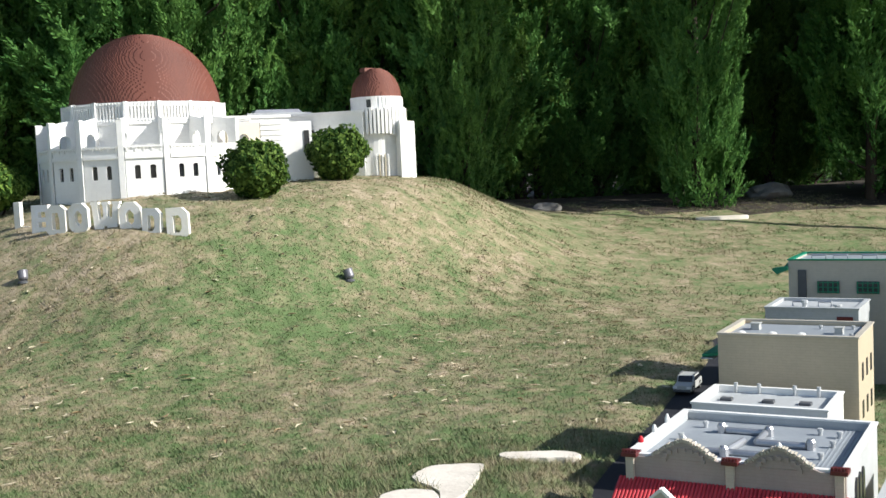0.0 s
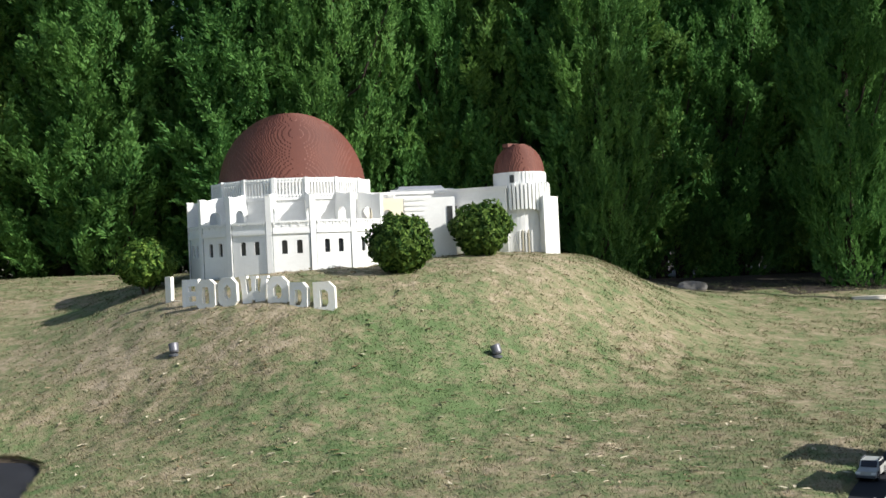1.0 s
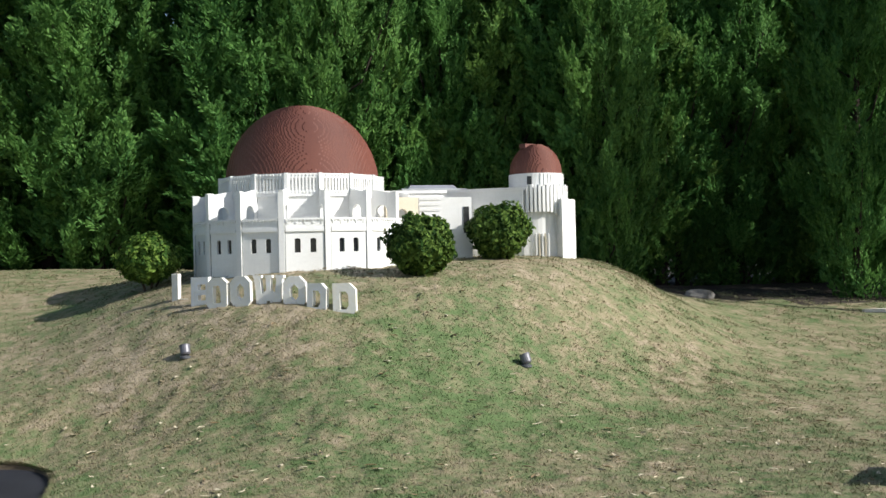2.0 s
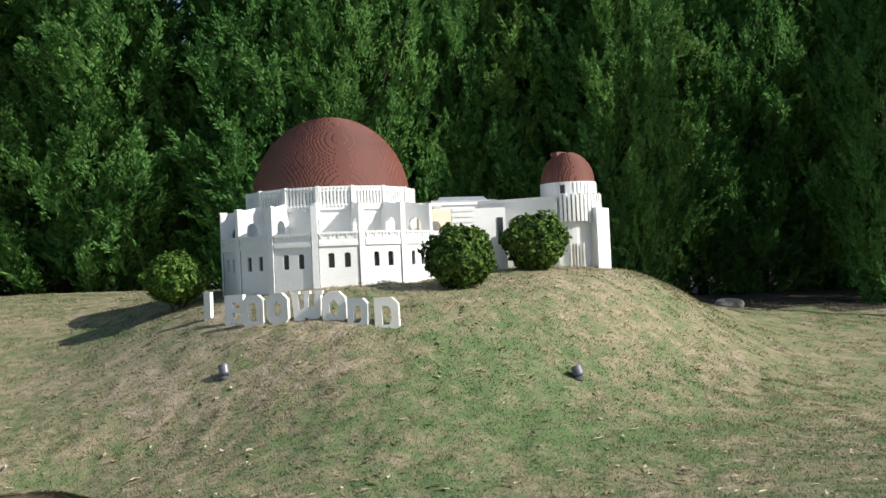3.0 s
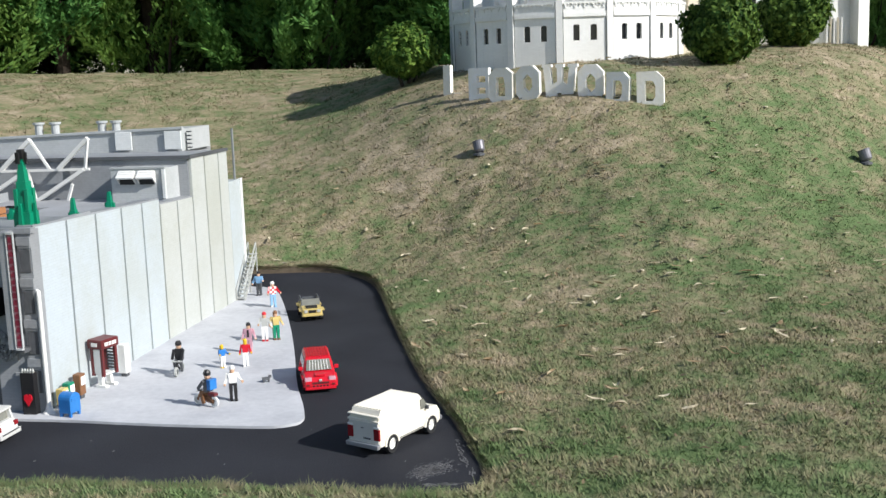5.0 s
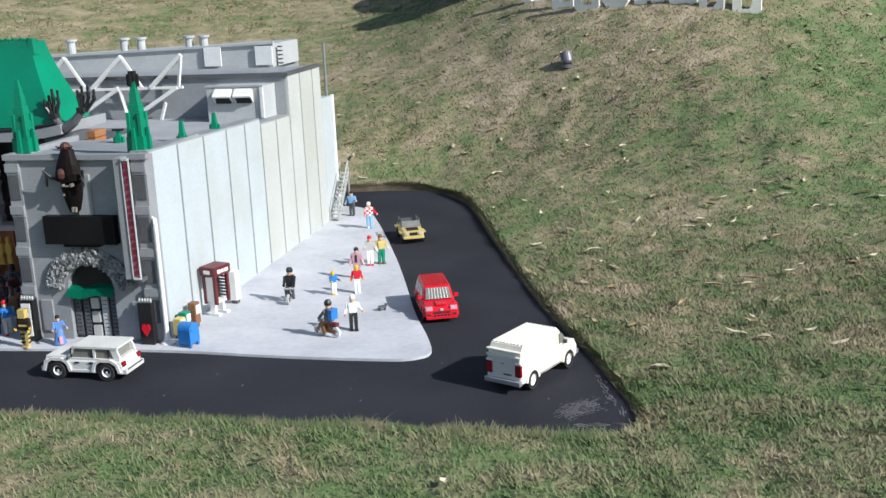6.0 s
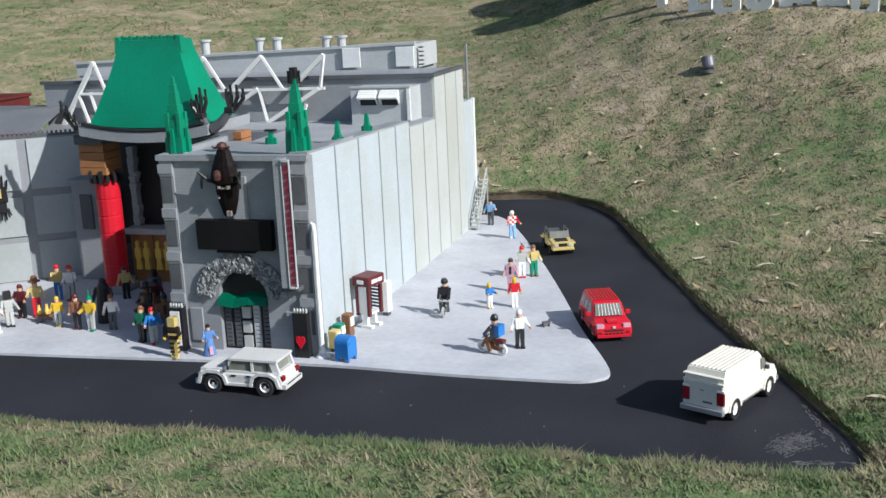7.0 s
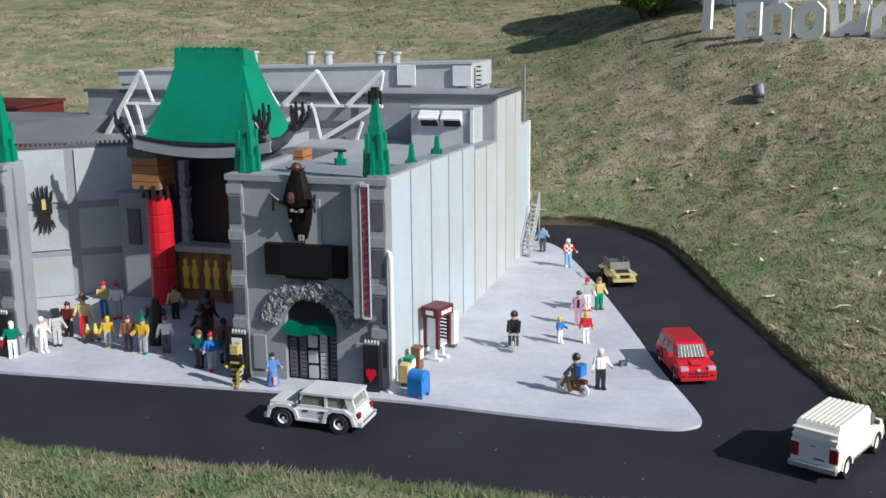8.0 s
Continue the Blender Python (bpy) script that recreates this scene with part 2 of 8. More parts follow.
def box(bm, x0, x1, y0, y1, z0, z1, m=None, slot=0, taper=0.0):
    """A block; taper shrinks its top on all sides by that much."""
    v = [bm.verts.new(p) for p in (
        (x0, y0, z0), (x1, y0, z0), (x1, y1, z0), (x0, y1, z0),
        (x0 + taper, y0 + taper, z1), (x1 - taper, y0 + taper, z1), (x1 - taper, y1 - taper, z1), (x0 + taper, y1 - taper, z1))]
    for q in ((3, 2, 1, 0), (4, 5, 6, 7), (0, 1, 5, 4), (1, 2, 6, 5), (2, 3, 7, 6), (3, 0, 4, 7)):
        bm.faces.new([v[i] for i in q]).material_index = slot
    if m is not None:
        bmesh.ops.transform(bm, matrix=m, verts=v)
    return v


def bbox(x0, x1, y0, y1, z0, z1, bev=0.002, m=None):
    """A block of its own with worn edges."""
    bm = bmesh.new()
    box(bm, x0, x1, y0, y1, z0, z1)
    if bev:
        bmesh.ops.bevel(bm, geom=bm.edges[:], offset=bev, segments=1, affect="EDGES")
    if m is not None:
        bmesh.ops.transform(bm, matrix=m, verts=bm.verts[:])
    return bm


def loft(bm, rings, cap=True, slot=0, close=True):
    """Skin over rings of equally many points."""
    rows = [[bm.verts.new(p) for p in r] for r in rings]
    k = len(rows[0])
    for a, b in zip(rows, rows[1:]):
        for i in range(k if close else k - 1):
            j = (i + 1) % k
            bm.faces.new((a[i], a[j], b[j], b[i])).material_index = slot
    if cap and close:
        bm.faces.new(rows[0][::-1]).material_index = slot
        bm.faces.new(rows[-1]).material_index = slot
    return rows


def prism(bm, poly, z0, z1, slot=0):
    return loft(bm, [[(x, y, z0) for x, y in poly], [(x, y, z1) for x, y in poly]], slot=slot)


def holed(bm, xs, zs, voids, y0, y1):
    """An upright plate on grid lines xs, zs, left open in the cells named in voids."""
    made = {}

    def vert(i, j, k):
        if (i, j, k) not in made:
            made[i, j, k] = bm.verts.new((xs[i], (y0, y1)[k], zs[j]))
        return made[i, j, k]
    nx, nz = len(xs) - 1, len(zs) - 1
    solid = {(i, j) for i in range(nx) for j in range(nz)} - set(voids)
    for i, j in solid:
        for k in (0, 1):
            bm.faces.new([vert(a, b, k) for a, b in ((i, j), (i + 1, j), (i + 1, j + 1), (i, j + 1))])
        for (di, dj), (p, q) in (((-1, 0), ((i, j), (i, j + 1))), ((1, 0), ((i + 1, j), (i + 1, j + 1))), ((0, -1), ((i, j), (i + 1, j))), ((0, 1), ((i, j + 1), (i + 1, j + 1)))):
            if (i + di, j + dj) not in solid:
                bm.faces.new([vert(*p, 0), vert(*q, 0), vert(*q, 1), vert(*p, 1)])


def plate(bm, poly, y0, y1, slot=0):
    """An upright plate: outline in x and z, from y0 to y1."""
    return loft(bm, [[(x, y0, z) for x, z in poly], [(x, y1, z) for x, z in poly]], slot=slot)


def turned(bm, prof, n=16, cx=0.0, cy=0.0, slot=0, phase=0.0):
    """A turned shape from (radius, height) pairs."""
    loft(bm, [[(cx + r * math.cos(math.tau * i / n + phase), cy + r * math.sin(math.tau * i / n + phase), z) for i in range(n)] for r, z in prof], slot=slot)


def rod(bm, a, b, r, n=6, r2=None, slot=0):
    a, b = Vector(a), Vector(b)
    q = (b - a).to_track_quat("Z", "Y").to_matrix()
    rings = []
    for p, rr in ((a, r), (b, r if r2 is None else r2)):
        rings.append([tuple(p + q @ Vector((rr * math.cos(math.tau * i / n), rr * math.sin(math.tau * i / n), 0))) for i in range(n)])
    loft(bm, rings, slot=slot)


def bar(bm, a, b, w, d, slot=0):
    """A flat bar between two points."""
    a, b = Vector(a), Vector(b)
    q = (b - a).to_track_quat("Z", "Y").to_matrix()
    rings = [[tuple(p + q @ Vector((sx * w / 2, sy * d / 2, 0))) for sx, sy in ((-1, -1), (1, -1), (1, 1), (-1, 1))] for p in (a, b)]
    loft(bm, rings, slot=slot)


def tube(bm, pts, r, n=8, slot=0):
    pts = [Vector(p) for p in pts]
    rings = []
    for i, p in enumerate(pts):
        d = (pts[min(i + 1, len(pts) - 1)] - pts[max(i - 1, 0)]).normalized()
        rr = r[i] if isinstance(r, (list, tuple)) else r
        side = d.cross(Vector((0, 0, 1)))
        side = side.normalized() if side.length > 0.05 else Vector((1, 0, 0))
        up = side.cross(d).normalized()
        rings.append([tuple(p + rr * (math.cos(math.tau * k / n) * side + math.sin(math.tau * k / n) * up)) for k in range(n)])
    loft(bm, rings, slot=slot)


def studs(bm, x0, x1, y0, y1, z, step=0.008, slot=0):
    """Rows of moulded studs on a top face."""
    nx, ny = max(1, int((x1 - x0) / step + 0.01)), max(1, int((y1 - y0) / step + 0.01))
    for i in range(nx):
        for j in range(ny):
            turned(bm, [(0.0027, z), (0.0026, z + 0.0019)], 6, x0 + (i + 0.5) * (x1 - x0) / nx, y0 + (j + 0.5) * (y1 - y0) / ny, slot)


def bulk(name, verts, faces, material):
    me = bpy.data.meshes.new(name)
    me.from_pydata(verts, [], faces)
    me.materials.append(material)
    me.update()
    return me


# ---- ground ----
def ss(a, b, x):
    t = min(1.0, max(0.0, (x - a) / (b - a)))
    return t * t * (3 - 2 * t)


def inside(poly, x, y):
    hit = False
    for (x0, y0), (x1, y1) in zip(poly, poly[1:] + poly[:1]):
        if (y0 > y) != (y1 > y) and x < (x1 - x0) * (y - y0) / (y1 - y0) + x0:
            hit = not hit
    return hit


def smooth_poly(poly, times=2):
    for _ in range(times):
        out = []
        for a, b in zip(poly, poly[1:] + poly[:1]):
            out += [(0.78 * a[0] + 0.22 * b[0], 0.78 * a[1] + 0.22 * b[1]), (0.22 * a[0] + 0.78 * b[0], 0.22 * a[1] + 0.78 * b[1])]
        poly = out
    return poly


ROAD = smooth_poly([(-7.0, 5.47), (-2.54, 4.085), (-1.78, 3.855), (-1.22, 3.69), (-0.843, 3.565), (-0.60, 3.488), (-0.445, 3.436), (-0.350, 3.446), (-0.322, 3.55),
                    (-0.33, 3.98), (-0.368, 4.40), (-0.375, 5.1), (-0.37, 5.63), (-0.365, 6.10), (-0.40, 6.34), (-0.50, 6.56), (-0.65, 6.665), (-0.95, 6.70), (-1.5, 6.83), (-7.0, 8.4)])
PAVE = smooth_poly([(-7.0, 5.74), (-2.72, 4.635), (-2.07, 4.462), (-1.573, 4.335), (-1.198, 4.182), (-0.96, 4.103), (-0.845, 4.07), (-0.768, 4.10), (-0.768, 4.26),
                    (-0.785, 4.50), (-0.783, 4.90), (-0.79, 5.30), (-0.812, 5.80), (-0.84, 6.15), (-0.90, 6.30), (-1.3, 6.42), (-7.0, 8.0)])
VROAD = smooth_poly([(2.0, 2.0), (2.19, 2.76), (2.48, 3.09), (2.95, 3.57), (3.34, 4.02), (3.83, 4.50), (4.28, 5.06), (4.50, 5.42), (4.9, 5.2), (4.4, 4.2), (3.5, 3.0), (2.6, 1.6)])


SLABS = [[(1.711, 3.136), (1.742, 3.20), (1.832, 3.278), (1.93, 3.255), (2.037, 3.201), (1.98, 3.12), (1.931, 3.037), (1.80, 2.84), (1.70, 2.80), (1.765, 2.965)],
         [(2.125, 3.30), (2.157, 3.335), (2.27, 3.285), (2.379, 3.236), (2.42, 3.16), (2.383, 3.115), (2.26, 3.175), (2.142, 3.225)],
         [(1.54, 3.0), (1.618, 3.037), (1.69, 3.02), (1.752, 2.955), (1.69, 2.79), (1.5, 2.8)]]


def spread(a, b, step, lo, hi, grow=1.12):
    """Grid lines: fine from a to b, growing outward to lo and hi."""
    vals = list(np.arange(a, b + 1e-6, step))
    d, x = step, vals[-1]
    while x < hi:
        d = min(d * grow, 60)
        x += d
        vals.append(x)
    d, x = step, vals[0]
    while x > lo:
        d = min(d * grow, 60)
        x -= d
        vals.insert(0, x)
    return vals


def field(x, y):
    """Lawn height: a field that rises to the trees, and the mound under the observatory; works on whole arrays."""
    def sm(a, b, q):
        t = np.clip((q - a) / (b - a), 0, 1)
        return t * t * (3 - 2 * t)
    far = (1.07 + 0.07 * sm(1.5, 4.5, -x) + (0.661 - 1.07) * sm(-0.5, 4.5, x)) * sm(5.8, 12.9, y)
    c, s = math.cos(1.194), math.sin(1.194)
    u, v = (x - 2.549) * c + (y - 10.542) * s, -(x - 2.549) * s + (y - 10.542) * c
    r = np.hypot(u / 3.854, v / 2.56)
    z = far + (1.059 - far) / (1 + r ** 8.225)
    z = z + 0.10 * np.exp(-((x - 1.3) ** 2 + (y - 6.1) ** 2) / 0.5) - 0.07 * np.exp(-((x + 0.25) ** 2 + (y - 6.7) ** 2) / 0.3)
    return z + 0.07 * np.exp(-((x - 3.6) ** 2 + (y - 8.9) ** 2) / 1.3)


def terrain(x, y):
    """Lawn height at one place."""
    return float(field(np.array(float(x)), np.array(float(y))))


def depth_in(poly, x, y):
    """How far points lie inside an outline; negative outside."""
    best, hit = np.full(x.shape, 1e9), np.zeros(x.shape, bool)
    for (x0, y0), (x1, y1) in zip(poly, poly[1:] + poly[:1]):
        dx, dy = x1 - x0, y1 - y0
        t = np.clip(((x - x0) * dx + (y - y0) * dy) / (dx * dx + dy * dy + 1e-12), 0, 1)
        best = np.minimum(best, np.hypot(x - x0 - t * dx, y - y0 - t * dy))
        if dy:
            hit ^= ((y0 > y) != (y1 > y)) & (x < dx * (y - y0) / dy + x0)
    return np.where(hit, best, -best)


def value_noise(x, y, freq, seed=0.0):
    """Smooth random field between 0 and 1, for whole arrays."""
    x, y = np.asarray(x, float) * freq + 17.3 * seed, np.asarray(y, float) * freq - 9.1 * seed
    i, j = np.floor(x), np.floor(y)
    u, v = x - i, y - j
    u, v = u * u * (3 - 2 * u), v * v * (3 - 2 * v)

    def lattice(a, b):
        q = np.sin(a * 127.1 + b * 311.7) * 43758.5453
        return q - np.floor(q)
    return (lattice(i, j) * (1 - u) + lattice(i + 1, j) * u) * (1 - v) + (lattice(i, j + 1) * (1 - u) + lattice(i + 1, j + 1) * u) * v


def waves(x, y):
    return 0.016 * (value_noise(x, y, 6.5) - 0.5) + 0.012 * (value_noise(x, y, 15.0, 1) - 0.5) + 0.008 * np.sin(3.1 * x + 1.7 * y) * np.sin(2.3 * y - 1.1 * x) + 0.005 * np.sin(11 * x + 3 * y) * np.sin(9 * y - 4 * x)


def turf(x, y):
    """Height of the turf: cut down sharply where the roads lie."""
    cut = np.maximum(depth_in(ROAD, x, y), depth_in(VROAD, x, y))
    z = field(x, y) * (1 - 0.70 * np.clip(1 + cut / 0.4, 0, 1)) + (0.020 + waves(x, y)) * (1 - 0.68 * np.clip(1 + cut / 0.15, 0, 1))
    k = np.clip((cut + 0.022) / 0.024, 0, 1)
    flagged = np.max([depth_in(s, x, y) for s in SLABS], axis=0)
    return z * (1 - k) - 0.024 * k - 0.02 * np.clip(flagged / 0.02, 0, 1)


def ground():
    xs, ys = np.array(spread(-3.2, 2.8, 0.018, -300, 300)), np.array(spread(2.6, 7.2, 0.018, -60, 500))
    nx = len(xs)
    gx, gy = np.meshgrid(xs, ys)
    gz = turf(gx, gy)
    verts = np.stack([gx, gy, gz], -1).reshape(-1, 3).tolist()
    faces = [(j * nx + i, j * nx + i + 1, (j + 1) * nx + i + 1, (j + 1) * nx + i) for j in range(len(ys) - 1) for i in range(nx - 1)]
    me = bulk("ground", verts, faces, LAWN)
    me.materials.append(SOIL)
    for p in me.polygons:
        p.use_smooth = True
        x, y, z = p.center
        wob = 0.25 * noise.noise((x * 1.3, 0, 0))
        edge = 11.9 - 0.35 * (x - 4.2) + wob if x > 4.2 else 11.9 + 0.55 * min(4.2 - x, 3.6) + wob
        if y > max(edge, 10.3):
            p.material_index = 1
    return tagged(new("ground", me), "patchy green and straw-coloured mown lawn over a mound", "lawn", kind="structure")


ground()


def slab(name, poly, z0, z1, material, label, category):
    bm = bmesh.new()
    prism(bm, poly, z0, z1)
    return solo(name, bm, material, label, category, kind="structure")


def soil_edge(name, outline):
    """Cut turf bank of bare soil round a road."""
    pts = []
    for (x0, y0), (x1, y1) in zip(outline, outline[1:] + outline[:1]):
        n = max(1, int(math.hypot(x1 - x0, y1 - y0) / 0.022))
        if max(x0, x1) > -4.5:
            pts += [(x0 + (x1 - x0) * k / n, y0 + (y1 - y0) * k / n, x1 - x0, y1 - y0) for k in range(n)]
    rows = []
    for x, y, dx, dy in pts:
        q = math.hypot(dx, dy)
        nx, ny = dy / q, -dx / q
        w = 0.004 * noise.noise((x * 19, y * 19, 3)) + 0.004 * noise.noise((x * 60, y * 60, 1))
        row = []
        for d, f, s in ((0.028 + w, 1.0, -0.020), (0.014 + w, 1.0, -0.006), (0.008 + w, 0.72, 0.0), (0.004 + w, 0.28, 0.0), (-0.006 + 0.5 * w, 0.0, -0.004)):
            px, py = x + nx * d, y + ny * d
            z = 0.30 * terrain(px, py) + 0.32 * (0.020 + float(waves(np.array(px), np.array(py))))
            f *= 0.6 + 0.4 * ss(3.9, 4.6, y)
            row.append((px, py, z * f + s + 0.010 * f * noise.noise((px * 45, py * 45, 9))))
        rows.append(row)
    bm = bmesh.new()
    loft(bm, rows, cap=False, close=False)
    for p in bm.faces:
        p.smooth = True
    solo(name, bm, EDGESOIL, "dark cut edge of bare soil between turf and asphalt", "soil", kind="structure")


soil_edge("ground_edge", ROAD)
soil_edge("ground_edge", VROAD)
slab("road", ROAD, -0.04, -0.002, ASPHALT, "smooth black asphalt model road sunk into the lawn", "road")
slab("pavement", PAVE, -0.03, 0.006, PAVING, "pale grey smooth concrete model pavement", "pavement")
slab("road_village", VROAD, -0.04, 0.004, ASPHALT, "dark asphalt model street in the shade of houses", "road")


# ---- observatory on the mound ----
OC, OR, OZ = (1.408, 9.135), 0.885, 1.03
A0 = radians(-108.3)
STEP = math.tau / 16


def ring(r, z, n=16, a0=A0, c=(0, 0)):
    return [(c[0] + r * math.cos(a0 + math.tau * i / n), c[1] + r * math.sin(a0 + math.tau * i / n), z) for i in range(n)]


def face_pose(i, r):
    """Middle of face i of a sixteen-sided ring: x along it, y inward."""
    a = A0 + (i + 0.5) * STEP
    ap = r * math.cos(STEP / 2)
    return pose(ap * math.cos(a), ap * math.sin(a), 0, 0, 0, math.degrees(a) + 90)


def arch_hole(half, spring, seg=8):
    """Outline of an arched opening, from its right foot over the top to its left foot."""
    return [(half, 0.0)] + [(half * math.cos(math.pi * i / seg), spring + half * math.sin(math.pi * i / seg)) for i in range(seg + 1)] + [(-half, 0.0)]


def arched_plate(bm, x0, x1, z0, z1, cx, base, half, spring, y0, y1, slot=0):
    """An upright plate with an arched opening that starts at its foot."""
    hole = [(cx + x, base + z) for x, z in arch_hole(half, spring)]
    outer = [(x1, z0), (x1, z1), (x0, z1), (x0, z0)]
    poly = outer + hole[::-1] if base <= z0 + 1e-6 else None
    if poly is None:
        plate(bm, [(x0, z0), (x1, z0), (x1, base), (x0, base)], y0, y1, slot)
        poly = [(x1, base), (x1, z1), (x0, z1), (x0, base)] + hole[::-1]
    # split in two halves so that each outline stays simple
    top = max(hole, key=lambda p: p[1])
    k = hole.index(top)
    right = [(x1, poly[0][1])] + [(x1, z1), (cx, z1)] + [top] + hole[:k][::-1]
    left = [(cx, z1), (x0, z1), (x0, poly[0][1])] + hole[k + 1:][::-1] + [top]
    plate(bm, right, y0, y1, slot)
    plate(bm, left, y0, y1, slot)


def dome(name, parent, cx, cy, z0, r, rise, cell):
    """A dome laid up in courses of square bricks, so that each course is a stepped ring."""
    bm = bmesh.new()
    rings = []
    rows = int(round(rise / (cell * 1.2)))
    seg = 320 if r > 0.4 else 150
    for k in range(rows):
        z, z2 = k / rows, (k + 1) / rows
        rr = r * math.sqrt(max(0.0, 1 - z * z))
        edge = []
        for i in range(seg):
            x, y = rr * math.cos(math.tau * i / seg), rr * math.sin(math.tau * i / seg)
            edge.append((cx + cell * round(x / cell) * 0.45 + x * 0.55, cy + cell * round(y / cell) * 0.45 + y * 0.55))
        rings.append([(x, y, z0 + rise * z) for x, y in edge])
        rings.append([(x, y, z0 + rise * z2) for x, y in edge])
    loft(bm, rings)
    return part(name, bm, DOMEBROWN, parent, "rust-brown dome of stepped bricks")


def observatory():
    ob = thing("observatory", "white sixteen-sided model observatory with brown stepped domes on a mound", "model building", pose(OC[0], OC[1], OZ))
    low, high, deck, top, rd = 0.345, 0.425, 0.36, 0.632, 0.665
    # foundation inside the outer faces, deck and inner drum
    bm = bmesh.new()
    loft(bm, [ring(OR - 0.03, -0.12), ring(OR - 0.03, deck)])
    part("core", bm, OBSWHITE, ob)
    bm = bmesh.new()
    loft(bm, [ring(rd - 0.004, deck), ring(rd - 0.004, 0.748)])
    part("drum", bm, OBSWHITE, ob)
    for i in range(16):
        w = 2 * OR * math.sin(STEP / 2)
        m = face_pose(i, OR)
        bm = bmesh.new()
        h = w / 2 - 0.028
        # face with two window openings
        holed(bm, [-h, -0.078, -0.034, 0.040, 0.084, h], [-0.12, 0.165, 0.272, low], [(1, 1), (3, 1)], 0.0, 0.03)
        box(bm, -h, h, -0.012, 0.0, low - 0.022, low)
        for x in (-0.056, 0.062):
            # rounded heads of the window openings
            for s in (-1, 1):
                curve = [(s * 0.022 * math.cos(a), 0.262 + 0.010 * math.sin(a)) for a in (0.0, 0.4, 0.8, 1.2, math.pi / 2)]
                for (xa, za), (xb, zb) in zip(curve, curve[1:]):
                    quad = [(x + xa, za), (x + xb, zb), (x + xb, 0.2735), (x + xa, 0.2735)]
                    fr = [bm.verts.new((px, 0.0, pz)) for px, pz in quad]
                    bk = [bm.verts.new((px, 0.03, pz)) for px, pz in quad]
                    bm.faces.new(fr if s < 0 else fr[::-1])
                    bm.faces.new((bk[1], bk[0], fr[0], fr[1]) if s < 0 else (fr[1], fr[0], bk[0], bk[1]))
        bmesh.ops.transform(bm, matrix=m, verts=bm.verts[:])
        wall = part("wall", bm, OBSWHITE, ob)
        for x in (-0.056, 0.062):
            bm = bmesh.new()
            box(bm, x - 0.022, x + 0.022, 0.018, 0.024, 0.165, 0.272)
            for z in (0.19, 0.218, 0.246):
                box(bm, x - 0.022, x + 0.022, 0.010, 0.0185, z, z + 0.005)
            bmesh.ops.transform(bm, matrix=m, verts=bm.verts[:])
            part("window", bm, DARKGLASS, wall, "small dark slatted window")
        # solid balustrade with small hanging brackets
        bm = bmesh.new()
        box(bm, -h, h, -0.012, 0.014, high - 0.013, high)
        box(bm, -h, h, -0.004, 0.012, low, high - 0.013)
        box(bm, -h, h, -0.010, 0.0, low, low + 0.010)
        for k in range(5):
            x = -h + 0.016 + k * (2 * h - 0.032) / 4
            box(bm, x - 0.006, x + 0.006, -0.010, -0.003, high - 0.042, high - 0.013)
        for k in range(11):
            x = -h + 0.008 + k * (2 * h - 0.016) / 10
            box(bm, x - 0.004, x + 0.004, -0.015, -0.004, high - 0.022, high - 0.013)
        bmesh.ops.transform(bm, matrix=m, verts=bm.verts[:])
        part("balustrade", bm, OBSWHITE, ob)
        # corner pier and arched wing wall running in to the drum
        a = A0 + i * STEP
        cm = pose(0, 0, 0, 0, 0, math.degrees(a))
        bm = bmesh.new()
        box(bm, OR - 0.05, OR + 0.008, -0.022, 0.022, -0.12, top)
        box(bm, OR - 0.045, OR + 0.012, -0.016, 0.016, top, top + 0.006)
        bmesh.ops.transform(bm, matrix=cm, verts=bm.verts[:])
        pier = part("pier", bm, OBSWHITE, ob)
        # dark strip on one side paints in the shade of the gap
        bm = bbox(OR - 0.034, OR - 0.001, 0.0222, 0.0265, -0.12, low + 0.06, 0, cm)
        part("joint", bm, SEAM, pier)
        bm = bmesh.new()
        arched_plate(bm, rd - 0.02, OR - 0.048, deck, 0.628, 0.757, deck, 0.052, 0.122, -0.014, 0.014)
        plate(bm, [(rd - 0.02, 0.628), (OR - 0.048, 0.628), (rd - 0.02, 0.668)], -0.014, 0.014)
        bmesh.ops.transform(bm, matrix=cm, verts=bm.verts[:])
        part("wing_wall", bm, OBSWHITE, ob)
        # pierced parapet round the drum
        wd = 2 * rd * math.sin(STEP / 2)
        dm = face_pose(i, rd)
        bm = bmesh.new()
        hd = wd / 2
        edges = [-hd]
        for k in range(9):
            x = -hd + 0.022 + k * (2 * hd - 0.044) / 8
            edges += [x - 0.007, x + 0.007]
        edges += [hd]
        holed(bm, edges, [0.60, 0.645, 0.742, 0.778], [(k, 1) for k in range(0, len(edges) - 1, 2)], -0.011, -0.002)
        for k in range(9):
            x = -hd + 0.02 + k * (2 * hd - 0.04) / 8
            box(bm, x - 0.005, x + 0.005, -0.018, -0.010, 0.762, 0.772)
            box(bm, x - 0.005, x + 0.005, -0.018, -0.010, 0.628, 0.638)
        bmesh.ops.transform(bm, matrix=dm, verts=bm.verts[:])
        part("parapet", bm, OBSWHITE, ob)
        bm = bmesh.new()
        box(bm, rd - 0.02, rd + 0.020, -0.013, 0.013, 0.60, 0.782)
        bmesh.ops.transform(bm, matrix=cm, verts=bm.verts[:])
        part("parapet_post", bm, OBSWHITE, ob)
    dome("dome", ob, 0.008, 0, 0.70, 0.632, 0.676, 0.0105)
    return ob


observatory()


